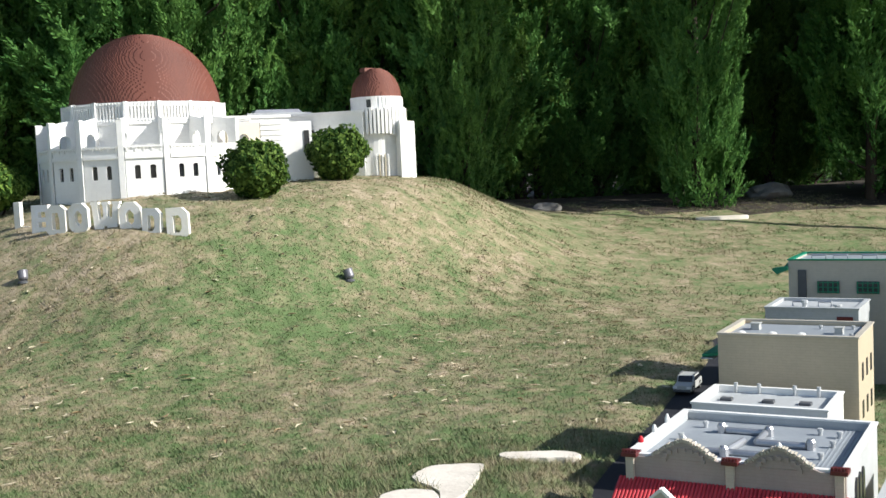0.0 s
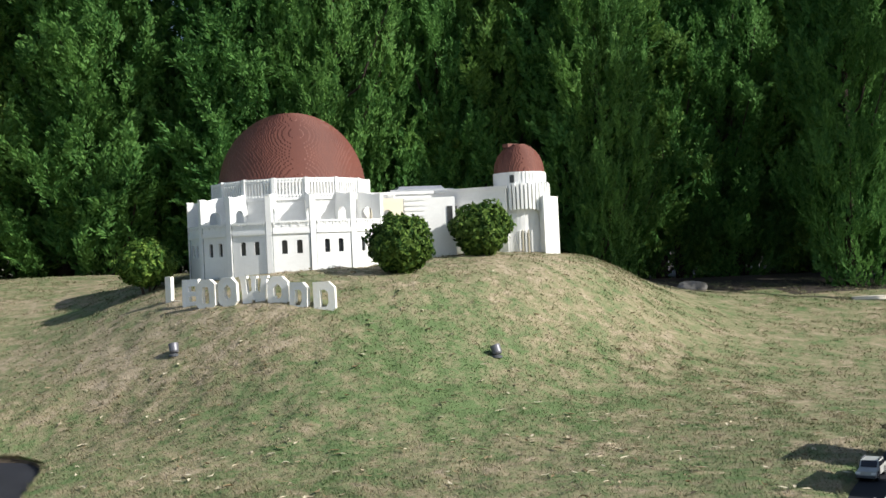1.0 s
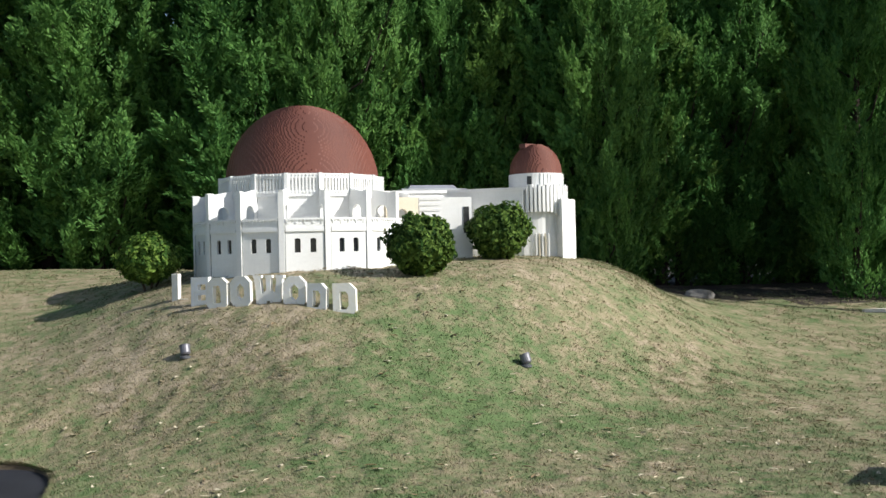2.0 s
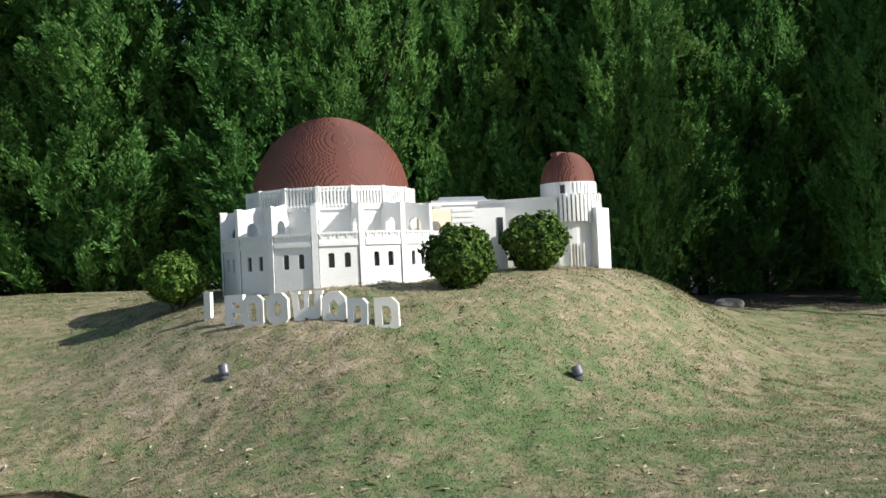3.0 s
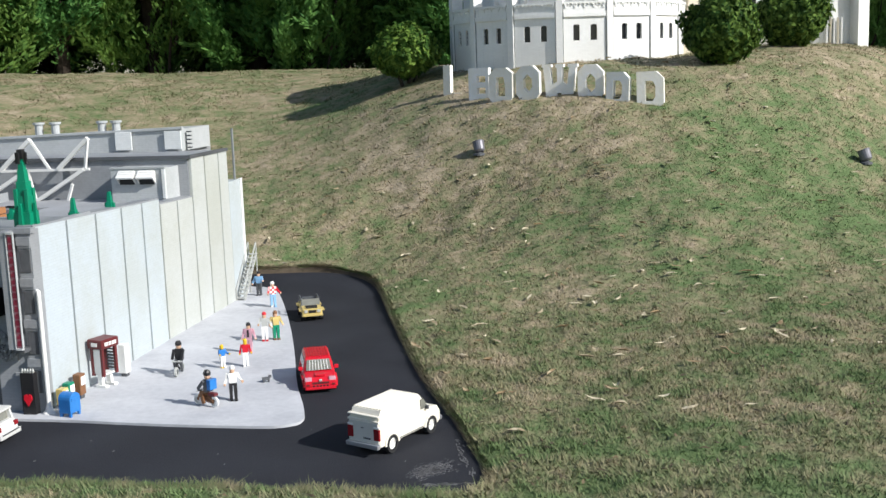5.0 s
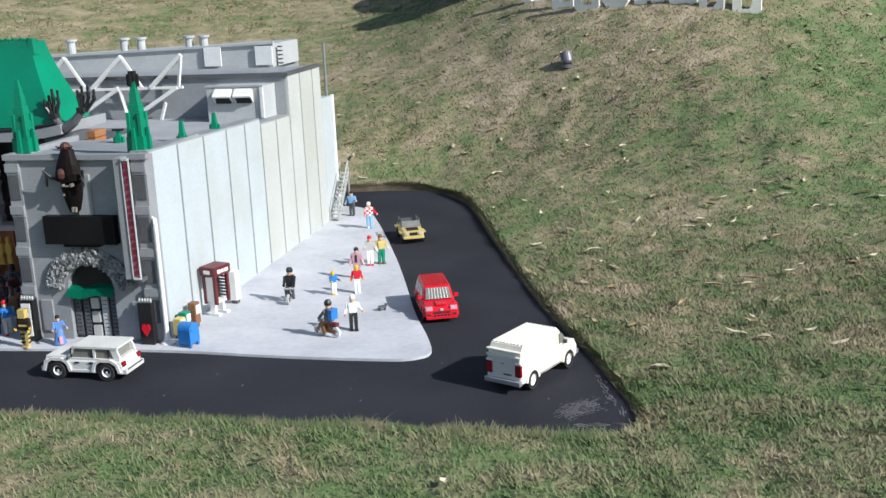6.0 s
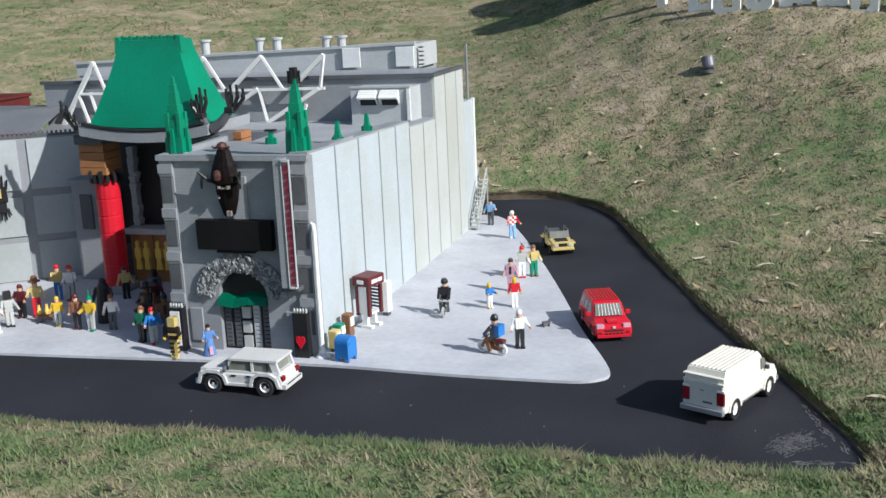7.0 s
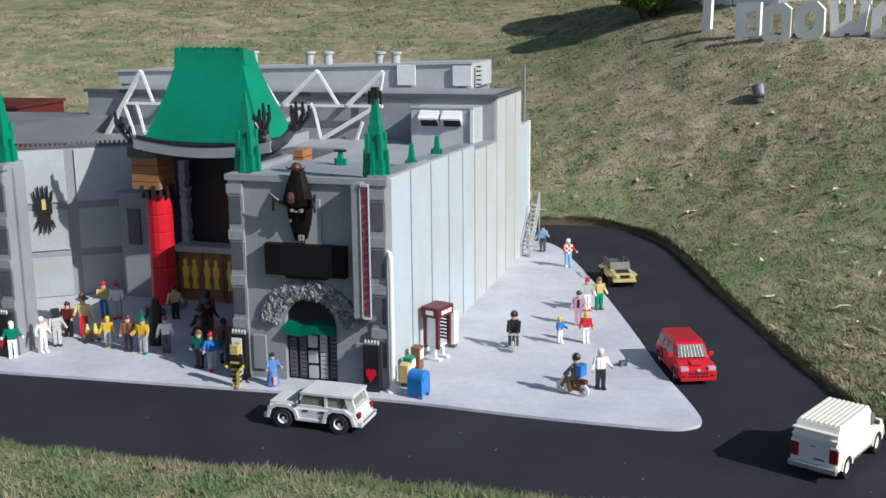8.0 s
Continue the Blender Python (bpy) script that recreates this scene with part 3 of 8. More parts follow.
def observatory_wing():
    """Long low wing, front block, and the tower with the small dome and arched porch."""
    ob = thing("observatory_wing", "white model wing with a small domed tower and arched porch", "model building", pose(0, 0, OZ))
    bm = bmesh.new()
    prism(bm, [(2.0, 9.36), (2.72, 9.34), (3.28, 8.92), (3.55, 9.55), (2.0, 9.95)], -0.12, 0.668)
    part("wing", bm, OBSWHITE, ob)
    bm = bmesh.new()
    prism(bm, [(1.98, 9.345), (2.715, 9.325), (3.282, 8.900), (3.30, 8.94), (2.73, 9.365), (1.99, 9.38)], 0.668, 0.692)
    part("cornice", bm, OBSWHITE, ob)
    # courses of siding on the wall beside the tower
    for k in range(9):
        z = 0.600 - 0.040 * k
        bm = bmesh.new()
        prism(bm, [(2.722, 9.333), (3.276, 8.918), (3.279, 8.923), (2.724, 9.340)], z, z + 0.020)
        part("siding", bm, OBSWHITE, ob)
    bm = bmesh.new()
    prism(bm, [(2.33, 8.80), (2.76, 8.74), (2.86, 9.16), (2.25, 9.22)], -0.12, 0.60)
    for k in range(4):
        z = 0.60 - 0.045 * k
        prism(bm, [(2.325 - 0.004 * (k % 2), 8.794), (2.5, 8.772), (2.5, 8.80), (2.33, 8.82)], z - 0.022, z)
    block = part("side_block", bm, OBSWHITE, ob)
    bm = bmesh.new()
    prism(bm, [(2.69, 8.742), (2.735, 8.735), (2.737, 8.748), (2.692, 8.755)], 0.30, 0.52)
    part("window", bm, DARKGLASS, block, "tall dark window slit")
    bm = bmesh.new()
    prism(bm, [(2.813, 9.256), (2.893, 9.196), (2.900, 9.206), (2.820, 9.266)], 0.32, 0.54)
    part("window", bm, DARKGLASS, ob, "tall dark window slit")
    # link between the round house and the block, with an arch
    bm = bmesh.new()
    arched_plate(bm, -0.16, 0.16, -0.12, 0.60, 0.0, 0.36, 0.055, 0.09, 0, 0.03)
    bmesh.ops.transform(bm, matrix=pose(2.165, 8.72, 0, 0, 0, 22), verts=bm.verts[:])
    part("link_wall", bm, CREAM, ob)
    # glazed roof light
    bm = bmesh.new()
    box(bm, 2.35, 2.95, 9.5, 9.85, 0.66, 0.72)
    box(bm, 2.42, 2.88, 9.55, 9.8, 0.72, 0.755, taper=0.03)
    part("roof_light", bm, STEEL, ob)
    # tower
    tc = (3.475, 9.13)
    bm = bmesh.new()
    turned(bm, [(0.238, -0.12), (0.238, 0.812)], 40, *tc)
    part("tower", bm, OBSWHITE, ob)
    bm = bmesh.new()
    box(bm, -0.02, 0.02, -0.004, 0.004, 0.715, 0.785)
    bmesh.ops.transform(bm, matrix=pose(tc[0] - 0.132, tc[1] - 0.198, 0, 0, 0, -34), verts=bm.verts[:])
    part("window", bm, DARKGLASS, ob, "small dark window")
    for k in range(16):
        a = radians(-100 + k * 8)
        bm = bbox(-0.006, 0.006, -0.004, 0.004, 0.705, 0.806, 0.001, pose(tc[0] + 0.240 * math.cos(a), tc[1] + 0.240 * math.sin(a), 0, 0, 0, math.degrees(a) + 90))
        part("flute", bm, OBSWHITE, ob)
    # fluted front shaft over the porch
    for k in range(13):
        a = radians(-126 + k * 7.3)
        bm = bmesh.new()
        r = 0.265
        lo = 0.475 - 0.10 * max(0.0, (k - 5) / 7) ** 1.6
        box(bm, -0.011, 0.011, -0.02, 0.02 + 0.008 * (k % 2), lo, 0.70 + 0.010 * (k % 2))
        bmesh.ops.transform(bm, matrix=pose(tc[0] + r * math.cos(a), tc[1] + r * math.sin(a), 0, 0, 0, math.degrees(a) + 90), verts=bm.verts[:])
        part("flute", bm, OBSWHITE, ob)
    for k in range(5):
        bm = bbox(-0.007, 0.007, -0.010, 0.010, -0.10, 0.29, 0.002, pose(3.385 + 0.024 * k, 8.905 - 0.011 * k, 0, 0, 0, -22))
        part("door_rib", bm, CREAM if k % 2 else OBSWHITE, ob)
    # side pier of the porch
    bm = bmesh.new()
    prism(bm, [(3.585, 8.80), (3.80, 9.03), (3.70, 9.30), (3.56, 9.1)], -0.12, 0.585)
    part("porch_pier", bm, OBSWHITE, ob)
    dome("small_dome", ob, tc[0], tc[1], 0.812, 0.228, 0.262, 0.0105)
    bm = bmesh.new()
    box(bm, -0.10, 0.02, -0.04, 0.04, 1.045, 1.082)
    bmesh.ops.transform(bm, matrix=pose(tc[0] - 0.03, tc[1] + 0.02, 0, 0, 0, 20), verts=bm.verts[:])
    part("dome_slit_cover", bm, DOMEBROWN, ob)
    return ob


observatory_wing()


# ---- sign letters on the slope ----
def letter(shape, w, h):
    """Pieces of a cut-out board in x and z, as plates."""
    t, tz, c = w * 0.31, h * 0.24, w * 0.27

    def band(outer, hole):
        k = len(outer)
        return [[outer[i], outer[(i + 1) % k], hole[(i + 1) % k], hole[i]] for i in range(k)]
    if shape == "o":
        # octagon with a tall pointed hole
        outer = [(c, 0), (w - c, 0), (w, c), (w, h - c), (w - c, h), (c, h), (0, h - c), (0, c)]
        m = w / 2
        return band(outer, [(m - 0.01 * w, tz), (m + 0.01 * w, tz), (w - t, tz + c * 0.7), (w - t, h - tz - c * 0.7), (m + 0.01 * w, h - tz), (m - 0.01 * w, h - tz), (t, h - tz - c * 0.7), (t, tz + c * 0.7)])
    if shape == "d":
        outer = [(0, 0), (w - c, 0), (w, c), (w, h - c), (w - c, h), (0, h)]
        return band(outer, [(t, tz), (w - t - c * 0.4, tz), (w - t, tz + c * 0.6), (w - t, h - tz - c * 0.6), (w - t - c * 0.4, h - tz), (t, h - tz)])
    if shape == "w":
        # three prongs that join below, with a slot in the foot
        half = [[(0.10, 0), (0.44, 0), (0.44, 0.20), (0.06, 0.50)], [(0.06, 0.50), (0.44, 0.20), (0.5, 0.20), (0.5, 0.52), (0.43, 0.52), (0.27, 0.42)],
                [(0.01, 0.91), (0.06, 0.50), (0.27, 0.42), (0.21, 0.91)], [(0.43, 0.52), (0.5, 0.52), (0.5, 0.91), (0.42, 0.91)],
                [(-0.03, 0.91), (0.25, 0.91), (0.25, 1.0), (-0.03, 1.0)], [(0.38, 0.91), (0.5, 0.91), (0.5, 1.0), (0.38, 1.0)]]
        return [[(x * w, z * h) for x, z in q] for q in half] + [[((1 - x) * w, z * h) for x, z in q[::-1]] for q in half]
    if shape == "post":
        return [[(0, 0), (w * 0.40, 0), (w * 0.40, h), (0, h)], [(w * 0.40, 0), (w, 0), (w, h * 0.20), (w * 0.40, h * 0.20)]]
    if shape == "ring":
        # chamfered board with a narrow upright slot
        outer = [(c, 0), (w - c, 0), (w, c), (w, h - c * 0.8), (w - c, h), (c, h), (0, h - c), (0, c)]
        return band(outer, [(t, tz), (w - t, tz), (w - t, tz * 1.6), (w - t, h * 0.55), (w - t * 1.2, h - tz), (t * 1.1, h - tz), (t, h - tz * 1.3), (t, tz * 1.4)])
    # plain slab with two square holes
    return [[(0, 0), (w, 0), (w, h * 0.24), (0, h * 0.24)], [(0, h * 0.76), (w, h * 0.76), (w, h), (0, h)], [(0, h * 0.24), (w * 0.40, h * 0.24), (w * 0.40, h * 0.76), (0, h * 0.76)],
            [(w * 0.40, h * 0.42), (w * 0.84, h * 0.42), (w * 0.84, h * 0.58), (w * 0.40, h * 0.58)], [(w * 0.84, h * 0.24), (w, h * 0.24), (w, h * 0.76), (w * 0.84, h * 0.76)]]


def sign_letters():
    spec = [("post", 0.385, 8.265, 0.135, 0.830, 1.057, -39), ("slab", 0.514, 7.985, 0.146, 0.815, 1.032, -38), ("ring", 0.620, 7.803, 0.165, 0.795, 1.028, -38), ("o", 0.774, 7.703, 0.160, 0.82, 1.035, -37),
            ("w", 0.951, 7.615, 0.214, 0.818, 1.039, -31), ("o", 1.113, 7.485, 0.160, 0.808, 1.030, -30), ("d", 1.242, 7.359, 0.146, 0.768, 0.980, -38), ("d", 1.414, 7.259, 0.160, 0.747, 0.978, -28)]
    say = {"post": "weathered white upright board with a foot standing in the turf", "slab": "weathered white board with two square holes standing in the turf", "ring": "weathered white chamfered board with a slot in the turf",
           "o": "weathered white board letter O standing in the turf", "w": "weathered white board letter W standing in the turf", "d": "weathered white board letter D standing in the turf"}
    for shape, x, y, w, z0, z1, turn in spec:
        foot = min(z0, terrain(x - w / 2, y) + 0.01, terrain(x + w / 2, y) + 0.01)
        bm = bmesh.new()
        for poly in letter(shape, w, z1 - z0):
            plate(bm, [(px - w / 2, pz if pz > 0 else foot - z0) for px, pz in poly], -0.019, 0.019)
        bmesh.ops.remove_doubles(bm, verts=bm.verts[:], dist=0.0005)
        solo("sign_letter", bm, SIGNBOARD, say[shape], "sign letter", pose(x, y, z0, random.uniform(-4, 2), random.uniform(-2, 2), turn), "letters of the hillside sign")


sign_letters()


# ---- theatre ----
CARVED = mat("carved_grey", (0.33, 0.34, 0.34), (0.12, 0.125, 0.13), 0.6, 30, 120, 0.3, island=0.6)
ROOFPALE = mat("roof_pale_grey", (0.37, 0.38, 0.40), (0.29, 0.30, 0.315), 0.6, 5, 70, 0.2)
SCREEN = mat("screen_panel_grey", (0.40, 0.43, 0.44), (0.33, 0.355, 0.35), 0.55, 5, 60, 0.12, rand=0.3)
SIGNPALE = mat("faded_sign_pink", (0.36, 0.20, 0.22), (0.28, 0.15, 0.17), 0.5, 12, 80, 0.1)
SIGNRED = mat("faded_sign_red", (0.25, 0.025, 0.05), (0.17, 0.02, 0.04), 0.5, 12, 80, 0.1)
CARVEDRED = mat("carved_red_brown", (0.10, 0.035, 0.025), (0.05, 0.02, 0.016), 0.5, 20, 90, 0.2)
CARVEDPALE = mat("carved_pale", (0.26, 0.24, 0.21), (0.15, 0.13, 0.12), 0.5, 20, 90, 0.2)
FIGUREHEAD = mat("dark_carving", (0.006, 0.005, 0.005), (0.013, 0.008, 0.008), 0.6, 22, 90, 0.4, spec=0.1)
TH = pose(-1.574, 4.40, 0.004, 0, 0, -18.6)


def theatre():
    ob = thing("theatre", "grey panelled model theatre with a green pagoda roof over its forecourt", "model building", TH)

    def wall_top(v):
        return 0.587 - 0.027 * v - (0.020 if v > 0.94 else 0.0)
    # ribbed side wall: a dark back wall and pale upright panels
    bm = bmesh.new()
    plate_pts = [(0.03, 0.0), (1.268, 0.0), (1.268, wall_top(1.268) - 0.012), (0.942, wall_top(0.942) - 0.012), (0.938, wall_top(0.938) - 0.012), (0.03, wall_top(0.03) - 0.012)]
    loft(bm, [[(-0.05, v, z) for v, z in plate_pts], [(-0.008, v, z) for v, z in plate_pts]])
    part("side_wall", bm, SEAM, ob)
    vs = [0.030, 0.225, 0.422, 0.614, 0.783, 0.939, 1.105, 1.266]
    for a, b in zip(vs, vs[1:]):
        bm = bmesh.new()
        g = 0.006
        pts = [(a + g, 0.0), (b - g, 0.0), (b - g, wall_top(b - g)), (a + g, wall_top(a + g))]
        loft(bm, [[(-0.007, v, z) for v, z in pts], [(0.004, v, z) for v, z in pts]])
        part("panel", bm, PANEL if a < 0.93 else PANELWARM, ob)
    bm = bmesh.new()
    loft(bm, [[(-0.055, v, wall_top(v) - 0.008), (0.0, v, wall_top(v) - 0.008), (0.0, v, wall_top(v) + 0.006), (-0.055, v, wall_top(v) + 0.006)] for v in (0.03, 0.9395, 0.9405, 1.268)])
    part("coping", bm, GREY, ob)
    # taller stage block behind
    bm = bmesh.new()
    box(bm, -1.74, -0.010, 1.268, 1.68, 0.0, 0.70)
    box(bm, -1.84, -0.22, 1.68, 2.05, 0.0, 0.70)
    part("stage_block", bm, GREY, ob)
    for a, b in ((1.273, 1.409), (1.421, 1.569), (1.581, 1.68)):
        bm = bbox(-0.009, 0.004, a, b, 0, 0.695, 0.001)
        part("panel", bm, PANELWARM, ob)
    bm = bmesh.new()
    box(bm, -1.75, 0.008, 1.256, 1.281, 0.695, 0.708)
    box(bm, -0.012, 0.008, 1.281, 1.69, 0.695, 0.708)
    part("coping", bm, DARKGREY, ob)
    bm = bmesh.new()
    loft(bm, [[(u, 1.66, 0.70), (u, 2.0, 0.70), (u, 2.0, z), (u, 1.66, z)] for u, z in ((-1.84, 0.752), (-0.20, 0.800))])
    loft(bm, [[(u, 1.65, z), (u, 1.67, z), (u, 1.67, z + 0.010), (u, 1.65, z + 0.010)] for u, z in ((-1.85, 0.752), (-0.19, 0.800))])
    upper = part("upper_block", bm, LIGHTGREY, ob)
    for u in (-0.515, -0.275):
        part("panel", bbox(u, u + 0.08, 1.645, 1.652, 0.71, 0.792, 0.001), PALEGREY, upper)
    for k in range(5):
        part("rung", bbox(-0.19, -0.172, 1.70 + 0.0, 1.72, 0.71 + 0.018 * k, 0.716 + 0.018 * k, 0.0), DARKGREY, upper)
    # roofs
    bm = bmesh.new()
    box(bm, -0.50, -0.05, 0.40, 1.267, 0.50, 0.53)
    box(bm, -1.30, -0.50, 1.00, 1.267, 0.50, 0.53)
    part("flat_roof", bm, ROOFPALE, ob)
    bm = bmesh.new()
    box(bm, -0.287, -0.052, 1.13, 1.267, 0.53, 0.668)
    box(bm, -0.291, -0.050, 1.126, 1.15, 0.668, 0.674)
    vent = part("vent_house", bm, LIGHTGREY, ob)
    part("panel", bbox(-0.062, -0.048, 1.12, 1.131, 0.545, 0.664, 0.001), PALEGREY, vent)
    for u in (-0.216, -0.130):
        bm = bmesh.new()
        loft(bm, [[(x, 1.1295, 0.660), (x, 1.098, 0.634), (x, 1.100, 0.628), (x, 1.1295, 0.652)] for x in (u - 0.037, u + 0.037)])
        for x in (u - 0.037, u + 0.033):
            loft(bm, [[(x + d, 1.1295, 0.655), (x + d, 1.102, 0.632), (x + d, 1.1295, 0.606)] for d in (0, 0.004)])
        for k in range(3):
            box(bm, u - 0.033, u + 0.033, 1.1285 - 0.008 * k, 1.1305 - 0.008 * k, 0.655 - 0.007 * k, 0.662 - 0.007 * k)
        hood = part("vent_hood", bm, WHITE, vent)
        # shade inside the vent, put in as a black block under the hood
        part("vent_opening", bbox(u - 0.030, u + 0.032, 1.122, 1.1298, 0.604, 0.632, 0), BLACK, hood)
    for u in (-0.551, -0.622, -0.858, -0.942, -1.21):
        bm = bmesh.new()
        turned(bm, [(0.019, 0.765), (0.019, 0.832), (0.027, 0.834), (0.027, 0.843)], 12, u, 1.74)
        part("flue", bm, LIGHTGREY, ob)
    # steel roof truss: heavy diagonals, light ties, one chord
    def tp(u, z):
        return (u + 0.024, 1.235 - (z - 0.53) * 0.05, z)

    def strut(p, q, w):
        bm = bmesh.new()
        bar(bm, p, q, w, w * 0.95)
        part("truss_bar", bm, WHITE, ob)
    for k, u in enumerate((-0.449, -0.713, -0.967, -1.222)):
        strut(tp(u, 0.792), tp(u - 0.150, 0.662), 0.0165)
        strut(tp(u, 0.792), tp(u + (0.078 if k else -0.026), 0.662), 0.0105)
        strut(tp(u - 0.030, 0.662), tp(u - 0.264, 0.528), 0.0165)
        strut(tp(u - 0.264, 0.528), tp(u - 0.290, 0.662), 0.0105)
    strut(tp(-1.477, 0.785), tp(-1.678, 0.505), 0.0165)
    strut(tp(-1.477, 0.785), tp(-1.436, 0.662), 0.0105)
    strut(tp(-1.571, 0.655), tp(-1.535, 0.528), 0.0105)
    strut(tp(-0.455, 0.662), tp(-1.575, 0.655), 0.0105)
    strut(tp(-0.540, 0.600), tp(-0.568, 0.528), 0.0105)

    # two front pavilions
    def pavilion(u0, u1, side, deep=0.40):
        pv = part("pavilion", bbox(u0, u1 - (0.018 if side > 0 else 0.0), 0.035, deep, 0.0, 0.572, 0.002), GREY, ob)
        bm = bmesh.new()
        cx = (u0 + u1) / 2
        arched_plate(bm, u0 + 0.04, u1 - 0.04, 0.0, 0.585, cx, 0.0, 0.078, 0.168, 0.006, 0.036)
        part("front_wall", bm, GREY, pv)
        bm = bmesh.new()
        box(bm, cx - 0.079, cx + 0.079, 0.028, 0.0345, 0.0, 0.25)
        part("doorway", bm, BLACK, pv)
        for k in range(5):
            if k != 2:
                bm = bmesh.new()
                u = cx - 0.062 + 0.031 * k
                rows = [0.010]
                for j in range(10):
                    rows += [0.012 + 0.0125 * j, 0.0145 + 0.0125 * j]
                holed(bm, [u - 0.010, u - 0.008, u + 0.008, u + 0.010], rows + [0.140], [(1, j) for j in range(1, 20, 2)], 0.021, 0.029)
                part("shutter", bm, LIGHTGREY if k == 3 else DARKGREY, pv)
            else:
                bm = bmesh.new()
                for z in (0.01, 0.055, 0.10):
                    box(bm, cx - 0.014, cx + 0.012, 0.018, 0.029, z, z + 0.035)
                part("door_leaf", bm, SILVER, pv)
        bm = bmesh.new()
        loft(bm, [[(cx + x, y, z) for x, z in ((-0.079, 0.145 + s), (-0.03, 0.138 + s), (0.02, 0.150 + s), (0.079, 0.146 + s))] for y, s in ((-0.01, 0.0), (0.006, 0.022), (0.028, 0.03))], close=False)
        bmesh.ops.solidify(bm, geom=bm.faces[:], thickness=0.008)
        part("door_canopy", bm, GREEN, pv)
        # rough carved stones round the arch
        rnd = random.Random(5)
        bm = bmesh.new()
        loft(bm, [[(cx + 1.06 * r * math.cos(math.pi * i / 14), y, 0.168 + 0.92 * r * math.sin(math.pi * i / 14)) for i in range(15)] for r, y in ((0.084, 0.006), (0.084, 0.0), (0.142, 0.0), (0.142, 0.006))], close=False)
        for k in range(520):
            a = math.pi * (0.02 + 0.96 * rnd.random())
            t = rnd.random()
            r = 0.088 + 0.052 * t
            x, z = r * math.cos(a) * 1.06, 0.168 + r * math.sin(a) * 0.92
            s = 0.0022 + 0.0030 * rnd.random()
            box(bm, -s * 1.9, s * 1.9, -s, s * 0.6, -s * 0.6, s * 0.6, pose(cx + x, 0.001 - 0.006 * rnd.random(), z, 0, rnd.uniform(0, 180), rnd.uniform(-30, 30)))
        part("carved_arch", bm, CARVED, pv)
        # corner pilasters of panels and caps
        for e in (u0 + 0.022, u1 - 0.022):
            bm = bmesh.new()
            box(bm, e - 0.022, e + 0.022, 0.0, 0.05, 0.0, 0.583)
            pil = part("pilaster", bm, GREY, pv)
            for z in (0.15, 0.275, 0.405, 0.535):
                bm = bmesh.new()
                box(bm, e - 0.023, e + 0.023, -0.008, 0.0, z, z + 0.026)
                box(bm, e - 0.021, e + 0.021, -0.005, 0.0, z - 0.008, z)
                part("cap", bm, GREY, pil)
                part("recess", bbox(e - 0.017, e + 0.017, -0.003, 0.0005, z - 0.085, z - 0.014, 0.001), DARKGREY, pil)
        bm = bmesh.new()
        box(bm, u0 - 0.006, u1 + 0.006, -0.006, 0.02, 0.572, 0.588)
        box(bm, u0 - 0.006, u0 + 0.014, 0.02, deep + 0.01, 0.572, 0.588)
        box(bm, u1 - 0.030, u1 - 0.012, 0.02, deep + 0.01, 0.572, 0.588)
        part("coping", bm, GREY, pv)
        part("panel", bbox(u0 + 0.055, u0 + 0.095, 0.0, 0.007, 0.03, 0.13, 0.001), GREY, pv)
        part("panel", bbox(u1 - 0.095, u1 - 0.055, 0.0, 0.007, 0.03, 0.13, 0.001), GREY, pv)
        # black display board
        bm = bmesh.new()
        box(bm, cx - 0.118, cx + 0.118, -0.020, 0.006, 0.315, 0.402)
        box(bm, cx - 0.06, cx + 0.06, -0.016, 0.006, 0.306, 0.315)
        part("display_board", bm, BOARD, pv)
        # tall projecting sign in a white case with red bars
        su = u1 - 0.051 if side > 0 else u0 + 0.075
        bm = bmesh.new()
        box(bm, su - 0.028, su - 0.004, -0.045, 0.006, 0.215, 0.582)
        case = part("upright_sign", bm, GREY, pv)
        bm = bmesh.new()
        for x in (su - 0.004, su + 0.019):
            box(bm, x, x + 0.002, -0.048, -0.040, 0.215, 0.582)
        box(bm, su, su + 0.019, -0.052, -0.040, 0.215, 0.220)
        box(bm, su, su + 0.019, -0.052, -0.040, 0.576, 0.582)
        part("sign_rim", bm, LIGHTGREY, case)
        part("sign_face", bbox(su, su + 0.019, -0.044, -0.039, 0.22, 0.576, 0), SIGNPALE, case)
        rr = random.Random(9)
        for k in range(16):
            z = 0.228 + 0.0215 * k
            bm = bmesh.new()
            box(bm, su + 0.003, su + 0.016, -0.047, -0.044, z, z + 0.009 + 0.006 * rr.random())
            box(bm, su + 0.003 + 0.008 * rr.random(), su + 0.016, -0.047, -0.044, z + 0.008, z + 0.016)
            part("sign_bar", bm, SIGNRED, case)
        bm = bmesh.new()
        box(bm, su - 0.02, su + 0.02, -0.04, 0.0, 0.203, 0.215)
        part("sign_bracket", bm, DARKGREY, case)
